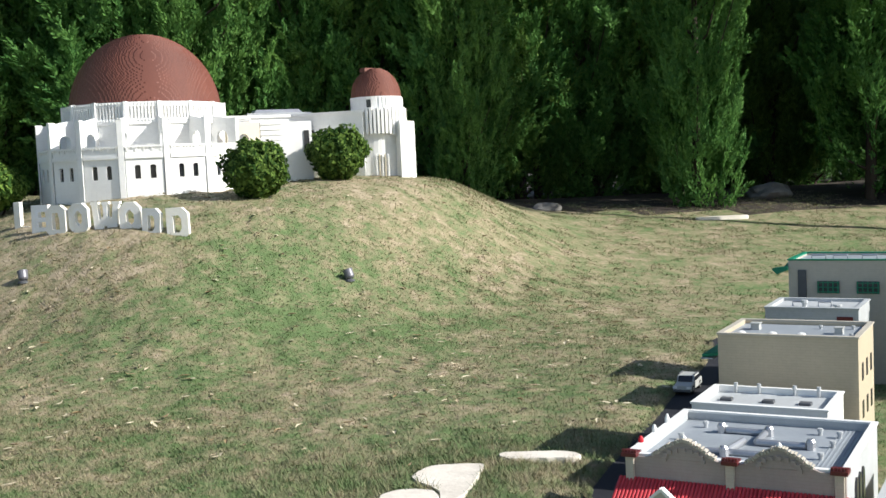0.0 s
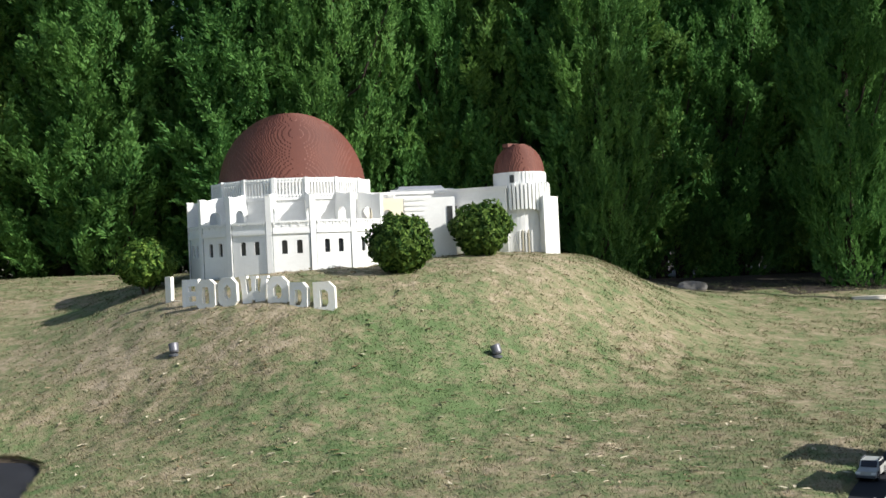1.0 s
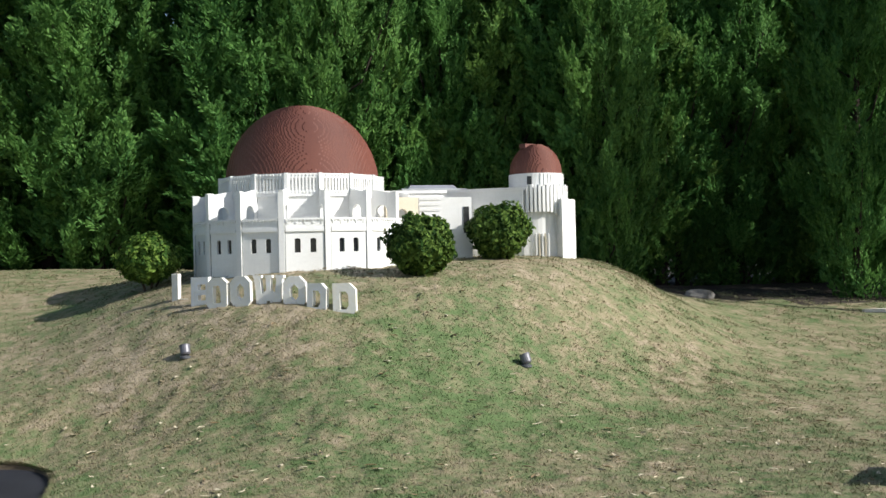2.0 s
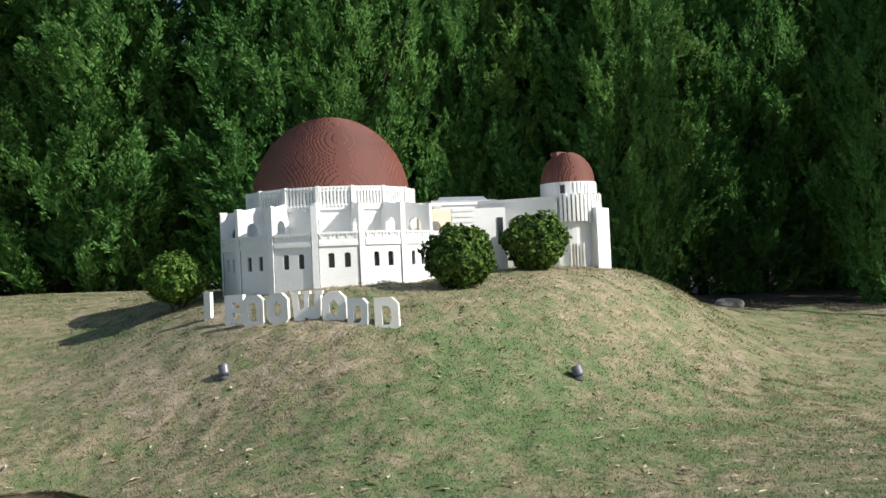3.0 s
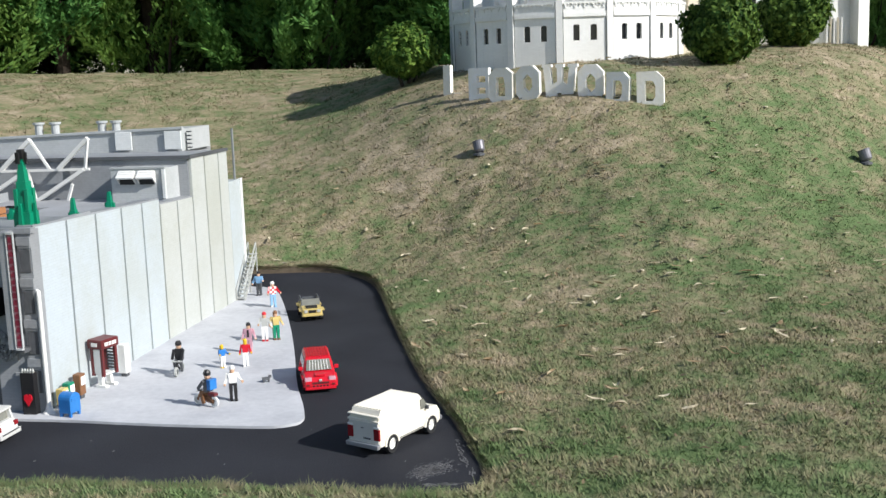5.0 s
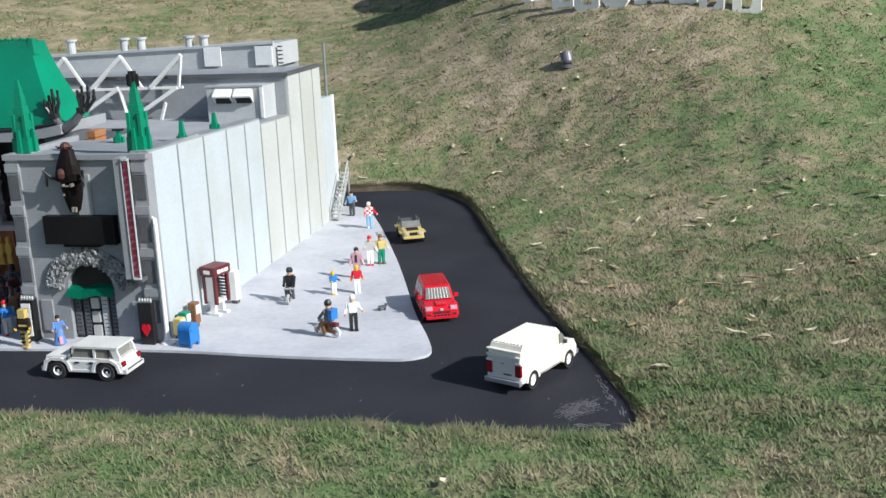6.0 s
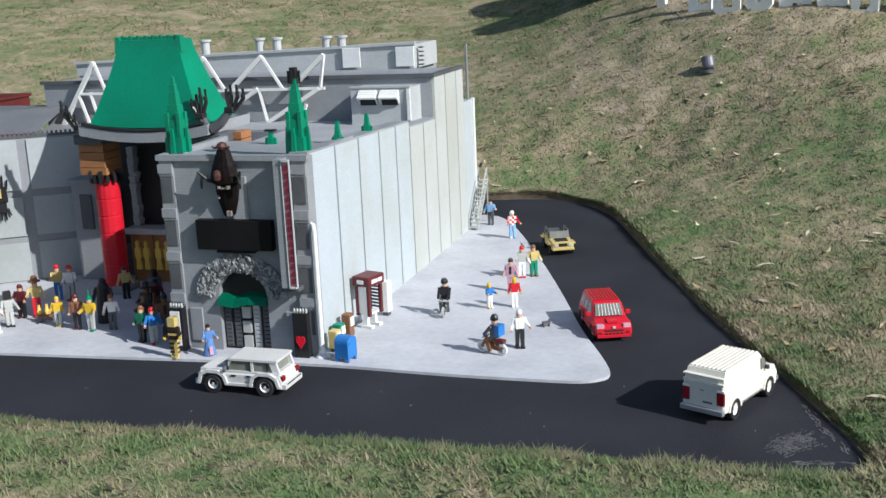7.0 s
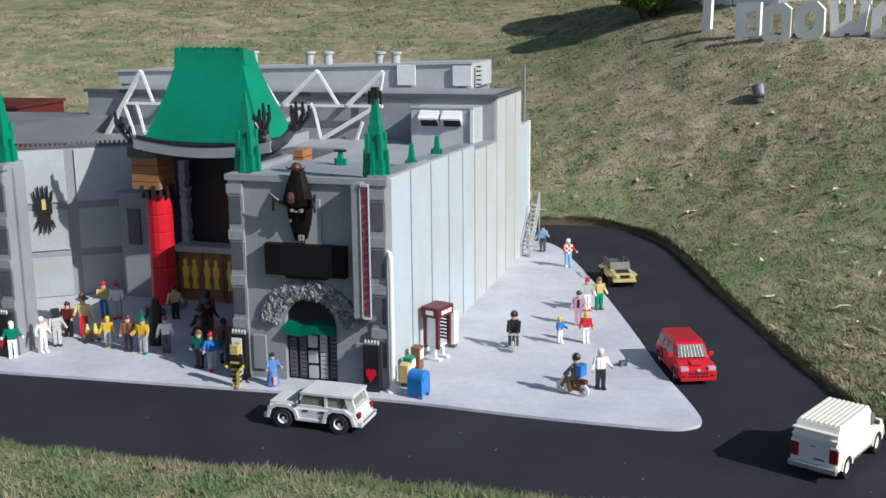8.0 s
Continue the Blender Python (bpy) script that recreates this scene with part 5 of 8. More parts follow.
def tree(seed, h, r, foot, plumes=78, sprays=24, blades=50):
    """Trunk, rising limbs and a crown of upswept plumes, each made of feathery sprays."""
    rnd = np.random.default_rng(seed)
    ob = thing("tree", "tall dark green feathery evergreen tree with upright plumes", "tree", group="trees behind the lawn")
    bm = bmesh.new()
    bend = rnd.normal(size=2) * 0.08
    pts = [(bend[0] * k / 6 * math.sin(k), bend[1] * k / 6, h * 0.9 * k / 6) for k in range(7)]
    tube(bm, pts, [0.075 * (1 - 0.13 * k) for k in range(7)], 8)
    trunk = part("trunk", bm, BARK, ob)
    cs, ds, fs = [], [], []
    for p in range(plumes):
        a = p * 2.39996 + rnd.uniform(-0.5, 0.5)
        q = (p + rnd.uniform()) / plumes
        z0 = h * (foot + (0.86 - foot) * q)
        full = min(1.0, 0.72 + 1.2 * q) * (1.0 - 0.72 * q ** 2.2)
        reach = r * rnd.uniform(0.55, 1.08) * full
        rise = h * rnd.uniform(0.06, 0.20)
        out = np.array([math.cos(a), math.sin(a), 0])
        start, tip = np.array([0, 0, z0 - 0.04 * h]), out * reach + np.array([0, 0, z0 + rise])
        mid = out * reach * 0.8 + np.array([0, 0, z0 + rise * 0.15])
        if p % 4 == 0:
            bm = bmesh.new()
            tube(bm, [tuple(start), tuple(mid * 0.6 + start * 0.4), tuple(tip)], [0.025, 0.016, 0.005], 5)
            part("limb", bm, BARK, trunk)
        t = rnd.uniform(0.06, 1.0, sprays) ** 0.75
        base = ((1 - t) ** 2)[:, None] * start + (2 * t * (1 - t))[:, None] * mid + (t ** 2)[:, None] * tip
        tang = (2 * (1 - t))[:, None] * (mid - start) + (2 * t)[:, None] * (tip - mid)
        tang /= np.linalg.norm(tang, axis=1, keepdims=True)
        axis = tang * 0.5 + out * 0.2 + np.array([0, 0, 0.95]) + rnd.normal(size=(sprays, 3)) * 0.42
        axis /= np.linalg.norm(axis, axis=1, keepdims=True)
        root = base + rnd.normal(size=(sprays, 3)) * (0.12 * r * (1.2 - 0.8 * t))[:, None]
        length = rnd.uniform(0.24, 0.52, sprays) * (1.15 - 0.4 * t)
        face = out * 0.9 + np.array([0, 0, 0.35]) + rnd.normal(size=(sprays, 3)) * 0.28
        side = np.cross(axis, face)
        side /= np.linalg.norm(side, axis=1, keepdims=True)
        f = rnd.uniform(0, 1, (sprays, blades))
        sgn = rnd.choice((-1.0, 1.0), (sprays, blades)) * rnd.uniform(0.2, 1.0, (sprays, blades))
        wide = 0.21 * length[:, None] * (1.05 - f) * sgn
        c = root[:, None, :] + axis[:, None, :] * (f * length[:, None])[..., None] + side[:, None, :] * wide[..., None]
        c = c + rnd.normal(size=c.shape) * 0.012
        d = axis[:, None, :] + side[:, None, :] * (0.75 * sgn)[..., None] + rnd.normal(size=c.shape) * 0.22
        cs.append(c.reshape(-1, 3))
        ds.append(d.reshape(-1, 3))
        fs.append(np.repeat(face, blades, 0))
    c, d, f = np.concatenate(cs), np.concatenate(ds), np.concatenate(fs)
    keep = c[:, 2] > 0.03
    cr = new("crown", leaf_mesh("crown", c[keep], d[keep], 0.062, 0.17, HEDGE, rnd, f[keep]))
    cr.parent = ob
    return ob


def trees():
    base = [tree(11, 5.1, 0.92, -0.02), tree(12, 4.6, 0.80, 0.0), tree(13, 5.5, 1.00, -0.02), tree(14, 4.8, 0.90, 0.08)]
    # added out of view: its raised crown shades the column at 5.30
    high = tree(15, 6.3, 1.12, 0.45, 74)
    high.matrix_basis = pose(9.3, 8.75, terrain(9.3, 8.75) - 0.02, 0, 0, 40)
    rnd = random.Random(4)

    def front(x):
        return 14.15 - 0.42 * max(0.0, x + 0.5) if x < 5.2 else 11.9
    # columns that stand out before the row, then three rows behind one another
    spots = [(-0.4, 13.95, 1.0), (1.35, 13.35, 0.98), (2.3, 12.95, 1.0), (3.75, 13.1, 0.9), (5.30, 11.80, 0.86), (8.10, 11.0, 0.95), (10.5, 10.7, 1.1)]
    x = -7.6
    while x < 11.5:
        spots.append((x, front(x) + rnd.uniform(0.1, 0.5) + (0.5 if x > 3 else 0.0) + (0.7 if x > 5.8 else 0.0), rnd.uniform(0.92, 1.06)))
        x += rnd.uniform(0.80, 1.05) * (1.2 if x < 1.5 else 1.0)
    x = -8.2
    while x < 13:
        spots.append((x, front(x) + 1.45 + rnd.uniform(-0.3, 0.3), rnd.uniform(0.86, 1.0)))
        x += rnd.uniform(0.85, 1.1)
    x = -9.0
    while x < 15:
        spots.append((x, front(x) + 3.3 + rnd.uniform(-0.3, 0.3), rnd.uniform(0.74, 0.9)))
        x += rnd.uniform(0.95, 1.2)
    # tall unseen ones to the side, in front of the row, added to shade it
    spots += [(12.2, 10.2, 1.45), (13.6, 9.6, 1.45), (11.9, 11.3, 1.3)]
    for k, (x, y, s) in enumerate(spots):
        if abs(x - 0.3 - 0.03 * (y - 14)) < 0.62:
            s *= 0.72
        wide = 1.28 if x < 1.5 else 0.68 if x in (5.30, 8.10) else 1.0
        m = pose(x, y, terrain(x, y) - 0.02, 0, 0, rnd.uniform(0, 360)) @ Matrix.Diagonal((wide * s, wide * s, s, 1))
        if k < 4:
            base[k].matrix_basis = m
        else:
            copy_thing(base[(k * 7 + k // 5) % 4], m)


def bush(name, x, y, r, squash, seed, label, taper=0.14, leaves=13000, leaf=None):
    rnd = np.random.default_rng(seed)
    z = terrain(x, y) - (0.045 if x < 1 else 0.02)
    ob = thing(name, label, "bush", pose(x, y, z), "clipped bushes by the observatory")
    bm = bmesh.new()
    for k in range(5):
        a = math.tau * k / 5
        tube(bm, [(0.02 * math.cos(a), 0.02 * math.sin(a), -0.02), (0.05 * math.cos(a), 0.05 * math.sin(a), 0.08), (0.12 * math.cos(a), 0.12 * math.sin(a), 0.22)], [0.012, 0.010, 0.006], 6)
    part("stem", bm, BARK, ob)
    u = rnd.normal(size=(leaves, 3))
    u /= np.linalg.norm(u, axis=1, keepdims=True)
    lump = np.array([1 + 0.24 * noise.noise((p[0] * 2.1 + seed, p[1] * 2.1, p[2] * 2.1)) + 0.17 * noise.noise((p[0] * 6, p[1] * 6 + seed, p[2] * 6)) + 0.10 * noise.noise((p[0] * 14, p[1] * 14 + seed, p[2] * 14)) for p in u])
    rad = r * lump * (1 - 0.5 * rnd.uniform(0, 1, leaves) ** 1.7)
    low = 1 - taper * np.clip(0.25 - u[:, 2], 0, 1)
    c = u * (rad * low)[:, None] * np.array([1, 1, squash]) + np.array([0, 0, r * squash * 1.02])
    ok = (c[:, 2] > 0.02)
    c, u = c[ok], u[ok]
    d = np.cross(u, rnd.normal(size=c.shape)) + u * 0.35
    cr = new("crown", leaf_mesh("crown", c, d, 0.042, 0.26, leaf or BUSHLEAF, rnd, u))
    cr.parent = ob


trees()
bush("bush", 2.075, 7.81, 0.245, 0.95, 21, "round clipped dark green bush in front of the white wing")
bush("bush", 2.93, 8.54, 0.252, 0.95, 22, "round clipped dark green bush beside the porch")
bush("bush", 0.17, 9.10, 0.275, 0.88, 23, "looser round green bush on the slope behind the letters", 0.45, 11500, BUSHSUNLIT)


# ---- vehicles ----
def wheel(parent, x, y, r, w, rim=SILVER):
    s = 1 if y > 0 else -1
    bm = bmesh.new()
    for prof in ([(r * 0.62, 0), (r * 0.94, 0), (r, w * 0.2), (r, w * 0.8), (r * 0.94, w), (r * 0.62, w)],):
        rings = [[(x + q * math.cos(math.tau * i / 18), y - s * w / 2 + s * d, r + q * math.sin(math.tau * i / 18)) for i in range(18)] for q, d in prof]
        loft(bm, rings, cap=False)
    wh = part("wheel", bm, RUBBER, parent)
    bm = bmesh.new()
    rings = [[(x + q * math.cos(math.tau * i / 12), y - s * w / 2 + s * d, r + q * math.sin(math.tau * i / 12)) for i in range(12)] for q, d in ((r * 0.60, w * 0.1), (r * 0.60, w * 0.84), (r * 0.52, w * 0.90), (r * 0.42, w * 0.6), (r * 0.16, w * 0.6), (r * 0.12, w * 0.84))]
    loft(bm, rings)
    part("rim", bm, rim, wh)
    return wh


def drawn_in(bm, waist, top, tum):
    """Leans everything above the waist inward."""
    for v in bm.verts:
        v.co.y *= 1 - tum * max(0.0, min(1.0, (v.co.z - waist) / (top - waist)))
    return bm


def body_shell(prof, hw):
    """A body from a side outline in x and z, with softened sides."""
    bm = bmesh.new()
    rings = []
    for y in (-hw, -hw + 0.004, hw - 0.004, hw):
        k = 0.004 if abs(y) == hw else 0.0
        rings.append([(x + (k if x < 0 else -k), y, z - (k if z > 0.03 else 0)) for x, z in prof])
    loft(bm, rings)
    return bm


def lamp_block(parent, name, x, y, z, sx, sy, sz, material, label=""):
    return part(name, bbox(x - sx, x + sx, y - sy, y + sy, z - sz, z + sz, 0.001), material, parent, label)


SUVPALE = mat("suv_pale_grey", (0.60, 0.605, 0.59), (0.50, 0.505, 0.49), 0.4, 8, 90, 0.08)


def suv(m):
    ob = thing("toy_suv", "pale grey brick-built toy sport utility car parked on the model road", "toy car", m)
    L, hw = 0.125, 0.052
    bm = body_shell([(-L, 0.022), (L, 0.022), (L, 0.050), (L - 0.008, 0.058), (-L + 0.006, 0.058), (-L, 0.048)], hw)
    body = part("body", bm, SUVPALE, ob)
    bm = bmesh.new()
    box(bm, 0.045, L - 0.008, -hw + 0.006, hw - 0.006, 0.058, 0.066)
    studs(bm, 0.047, L - 0.010, -hw + 0.008, hw - 0.008, 0.066)
    part("bonnet", bm, SUVPALE, body)
    bm = bmesh.new()
    box(bm, -L + 0.010, 0.048, -hw + 0.004, hw - 0.004, 0.058, 0.064)
    for x0, x1, lean in ((0.022, 0.030, 0.02), (-0.040, -0.032, 0.0), (-L + 0.018, -L + 0.038, -0.01)):
        for y in (-hw + 0.006, hw - 0.014):
            loft(bm, [[(x0 + lean, y, 0.062), (x1 + lean, y, 0.062), (x1 + lean, y + 0.008, 0.062), (x0 + lean, y + 0.008, 0.062)],
                      [(x0, y, 0.092), (x1, y, 0.092), (x1, y + 0.008, 0.092), (x0, y + 0.008, 0.092)]])
    part("window_pillar", bm, SUVPALE, body)
    bm = bmesh.new()
    loft(bm, [[(-L + 0.022, -hw + 0.009, 0.063), (0.044, -hw + 0.009, 0.063), (0.044, hw - 0.009, 0.063), (-L + 0.022, hw - 0.009, 0.063)],
              [(-L + 0.026, -hw + 0.010, 0.092), (0.024, -hw + 0.010, 0.092), (0.024, hw - 0.010, 0.092), (-L + 0.026, hw - 0.010, 0.092)]])
    part("windows", bm, CARGLASS, body, "clear brownish windows")
    for s in (-1, 1):
        for x0, x1 in ((-0.082, -0.080), (-0.033, -0.029), (0.034, 0.037)):
            part("window_seal", bbox(x0, x1, s * (hw - 0.008) - 0.003, s * (hw - 0.008) + 0.003, 0.063, 0.091, 0), BLACK, body)
    bm = bmesh.new()
    box(bm, -L + 0.014, 0.032, -hw + 0.004, hw - 0.004, 0.092, 0.098)
    studs(bm, -L + 0.016, 0.030, -hw + 0.006, hw - 0.006, 0.098)
    part("roof", bm, SUVPALE, body)
    for s in (-1, 1):
        for x in (-0.075, 0.078):
            bm = bmesh.new()
            arch = [(-0.042, 0.026), (-0.034, 0.050), (-0.016, 0.061), (0.016, 0.061), (0.034, 0.050), (0.042, 0.026)]
            for (x0, z0), (x1, z1) in zip(arch, arch[1:]):
                bar(bm, (x + x0, s * (hw + 0.002), z0), (x + x1, s * (hw + 0.002), z1), 0.010, 0.008)
            part("wheel_arch", bm, SUVPALE, body)
            bm = bmesh.new()
            plate(bm, [(x + x0 * 0.94, z0 - 0.003) for x0, z0 in arch], s * (hw - 0.002), s * (hw + 0.0012))
            part("wheel_well", bm, BLACK, body)
            wheel(ob, x, s * (hw - 0.003), 0.026, 0.019, WHITE)
        for x in (-0.028, 0.016):
            lamp_block(body, "door_handle", x, s * (hw + 0.001), 0.052, 0.007, 0.002, 0.0022, BLACK)
        lamp_block(body, "tail_light", -L + 0.001, s * (hw - 0.010), 0.050, 0.004, 0.008, 0.007, LENSRED)
        lamp_block(body, "sill", 0.0, s * (hw + 0.001), 0.028, 0.040, 0.003, 0.004, SUVPALE)
        lamp_block(body, "mirror", 0.040, s * (hw + 0.004), 0.066, 0.004, 0.005, 0.004, DARKGREY)
    lamp_block(body, "rear_bumper", -L - 0.004, 0, 0.028, 0.006, hw - 0.002, 0.007, SUVPALE)
    lamp_block(body, "front_bumper", L + 0.003, 0, 0.028, 0.006, hw - 0.002, 0.007, SUVPALE)
    lamp_block(body, "bumper_strip", -L - 0.0105, 0, 0.034, 0.001, hw - 0.010, 0.002, BLACK)
    return ob


def van(m):
    ob = thing("toy_van", "cream-white brick-built toy delivery van with ribbed roof", "toy car", m)
    L, hw = 0.150, 0.058
    prof = [(-L, 0.030), (L, 0.030), (L + 0.002, 0.056), (L - 0.012, 0.074), (0.090, 0.080), (0.060, 0.118), (0.052, 0.126), (-L + 0.016, 0.126), (-L + 0.010, 0.114), (-L + 0.006, 0.114), (-L + 0.004, 0.100), (-L, 0.098)]
    body = part("body", drawn_in(body_shell(prof, hw), 0.070, 0.126, 0.07), WHITEVAN, ob)
    part("rear_door", bbox(-L - 0.0015, -L + 0.002, -hw + 0.006, hw - 0.006, 0.040, 0.094, 0.001), VANGREY, body)
    for k in range(9):
        y = -hw + 0.012 + k * (2 * hw - 0.024) / 8
        part("roof_rib", bbox(-L + 0.020, 0.050, y - 0.0042, y + 0.0042, 0.1255, 0.1295, 0.0012), WHITEVAN, body)
    for z in (0.099, 0.113):
        part("rear_ledge", bbox(-L - 0.003, -L + 0.010, -hw + 0.002, hw - 0.002, z - 0.002, z + 0.002, 0.001), WHITEVAN, body)
    for s in (-1, 1):
        bm = bmesh.new()
        loft(bm, [[(0.050, s * (hw - 0.002), 0.084), (0.084, s * (hw - 0.002), 0.084), (0.064, s * (hw - 0.002), 0.112), (0.050, s * (hw - 0.002), 0.112)], [(0.050, s * (hw + 0.0015), 0.084), (0.084, s * (hw + 0.0015), 0.084), (0.064, s * (hw + 0.0015), 0.112), (0.050, s * (hw + 0.0015), 0.112)]])
        part("side_window", bm, CARGLASS, body)
        for x in (-0.095, 0.100):
            wheel(ob, x, s * (hw - 0.006), 0.027, 0.019, WHITE)
            bm = bmesh.new()
            for k in range(7):
                a = math.pi * (0.08 + 0.84 * k / 6)
                box(bm, -0.007, 0.007, -0.002, 0.002, -0.004, 0.004, pose(x + 0.031 * math.cos(a), s * (hw + 0.001), 0.026 + 0.031 * math.sin(a), 0, math.degrees(math.pi / 2 - a), 0))
            part("wheel_arch", bm, WHITEVAN, body)
        lamp_block(body, "tail_light", -L + 0.0005, s * (hw - 0.011), 0.064, 0.004, 0.010, 0.016, LENSRED)
        lamp_block(body, "reversing_light", -L + 0.001, s * (hw - 0.011), 0.083, 0.0035, 0.010, 0.003, WHITE)
        lamp_block(body, "side_stripe", 0.0, s * (hw + 0.0005), 0.033, 0.060, 0.001, 0.0016, DARKGREY)
        lamp_block(body, "mirror", 0.074, s * (hw + 0.006), 0.086, 0.004, 0.006, 0.005, DARKGREY)
    bm = bmesh.new()
    loft(bm, [[(0.0915, -hw + 0.008, 0.083), (0.0915, hw - 0.008, 0.083), (0.0645, hw - 0.010, 0.1165), (0.0645, -hw + 0.010, 0.1165)], [(0.093, -hw + 0.008, 0.084), (0.093, hw - 0.008, 0.084), (0.066, hw - 0.010, 0.1175), (0.066, -hw + 0.010, 0.1175)]])
    part("windscreen", bm, CARGLASS, body)
    lamp_block(body, "rear_bumper", -L - 0.006, 0, 0.032, 0.007, hw, 0.006, STEEL, "pale grey bumper")
    lamp_block(body, "front_bumper", L + 0.004, 0, 0.034, 0.006, hw, 0.006, STEEL)
    lamp_block(body, "door_handle", -L - 0.0005, 0.004, 0.078, 0.0015, 0.006, 0.0018, DARKGREY)
    lamp_block(body, "registration_bar", -L - 0.0005, -0.012, 0.050, 0.0015, 0.014, 0.003, DARKGREY)
    return ob


def hatchback(m):
    ob = thing("toy_hatchback", "bright red brick-built toy hatchback car with ribbed roof", "toy car", m)
    L, hw = 0.125, 0.053
    lean = (0.052, 0.100, 0.20)
    prof = [(-L, 0.020), (L - 0.004, 0.020), (L + 0.004, 0.026), (L + 0.003, 0.042), (L - 0.010, 0.050), (0.088, 0.056), (0.064, 0.060), (0.036, 0.094), (0.026, 0.098), (-L + 0.020, 0.098), (-L + 0.008, 0.064), (-L - 0.002, 0.052), (-L - 0.003, 0.030)]
    body = part("body", drawn_in(body_shell(prof, hw), *lean), RED, ob)
    for k in range(9):
        y = -0.036 + 0.009 * k
        part("roof_rib", bbox(-L + 0.024, 0.026, y - 0.0034, y + 0.0034, 0.0972, 0.1022, 0.0012), RED, body)
    bm = bmesh.new()
    loft(bm, [[(0.0655, -0.042, 0.0625), (0.0655, 0.042, 0.0625), (0.0395, 0.037, 0.0925), (0.0395, -0.037, 0.0925)], [(0.0675, -0.042, 0.0635), (0.0675, 0.042, 0.0635), (0.0415, 0.037, 0.0935), (0.0415, -0.037, 0.0935)]])
    screen = part("windscreen", bm, CARGLASS, body, "pale clear windscreen")
    for k in range(7):
        y = -0.030 + 0.010 * k
        bm = bmesh.new()
        bar(bm, (0.0680, y, 0.0640), (0.0425, y * 0.9, 0.0925), 0.0016, 0.0012)
        part("screen_rib", bm, WHITE, screen)
    for s in (-1, 1):
        for x0, x1, back in ((-0.100, -0.058, 0.006), (-0.052, -0.012, 0.0), (-0.006, 0.036, 0.0)):
            bm = bmesh.new()
            top = [(x0 + back, 0.090), (min(x1, 0.030), 0.090), (x1 + (0.018 if x1 > 0 else 0), 0.064), (x0, 0.064)]
            loft(bm, [[(x, s * (hw - 0.002), z) for x, z in top], [(x, s * (hw + 0.0014), z) for x, z in top]])
            part("side_window", drawn_in(bm, *lean), DARKGLASS, body)
        for x in (-0.078, 0.080):
            bm = bmesh.new()
            arch = [(-0.030, 0.018), (-0.027, 0.036), (-0.014, 0.048), (0.014, 0.048), (0.027, 0.036), (0.030, 0.018)]
            plate(bm, [(x + p, q) for p, q in arch], s * (hw - 0.003), s * (hw + 0.0008))
            part("wheel_well", bm, DARKRED, body)
            for (p0, q0), (p1, q1) in zip(arch, arch[1:]):
                bm = bmesh.new()
                bar(bm, (x + p0, s * (hw + 0.001), q0), (x + p1, s * (hw + 0.001), q1), 0.006, 0.006)
                part("wheel_arch", bm, RED, body)
            wheel(ob, x, s * (hw - 0.006), 0.022, 0.018, WHITE)
        lamp_block(body, "headlight", L - 0.006, s * (hw - 0.014), 0.0475, 0.008, 0.011, 0.0055, PINK, "clear pinkish headlight")
        lamp_block(body, "fog_light", L + 0.002, s * (hw - 0.012), 0.030, 0.003, 0.006, 0.003, DARKRED)
        lamp_block(body, "mirror", 0.050, s * (hw + 0.006), 0.068, 0.004, 0.007, 0.006, RED)
        lamp_block(body, "door_handle", -0.030, s * (hw + 0.0012), 0.057, 0.006, 0.0016, 0.0016, DARKRED)
        lamp_block(body, "sill", 0.0, s * (hw + 0.001), 0.023, 0.046, 0.003, 0.003, RED)
    lamp_block(body, "bonnet_ridge", 0.092, 0, 0.0565, 0.018, 0.016, 0.0028, RED)
    lamp_block(body, "grille", L + 0.0025, 0, 0.036, 0.0025, 0.028, 0.0035, DARKRED)
    for k in range(5):
        lamp_block(body, "grille_bar", L + 0.0045, -0.022 + 0.011 * k, 0.0265, 0.0015, 0.0035, 0.003, BLACK)
    lamp_block(body, "badge", L + 0.0035, 0, 0.045, 0.0025, 0.005, 0.0035, SILVER)
    lamp_block(body, "front_bumper", L + 0.004, 0, 0.020, 0.005, hw - 0.003, 0.0045, RED)
    return ob


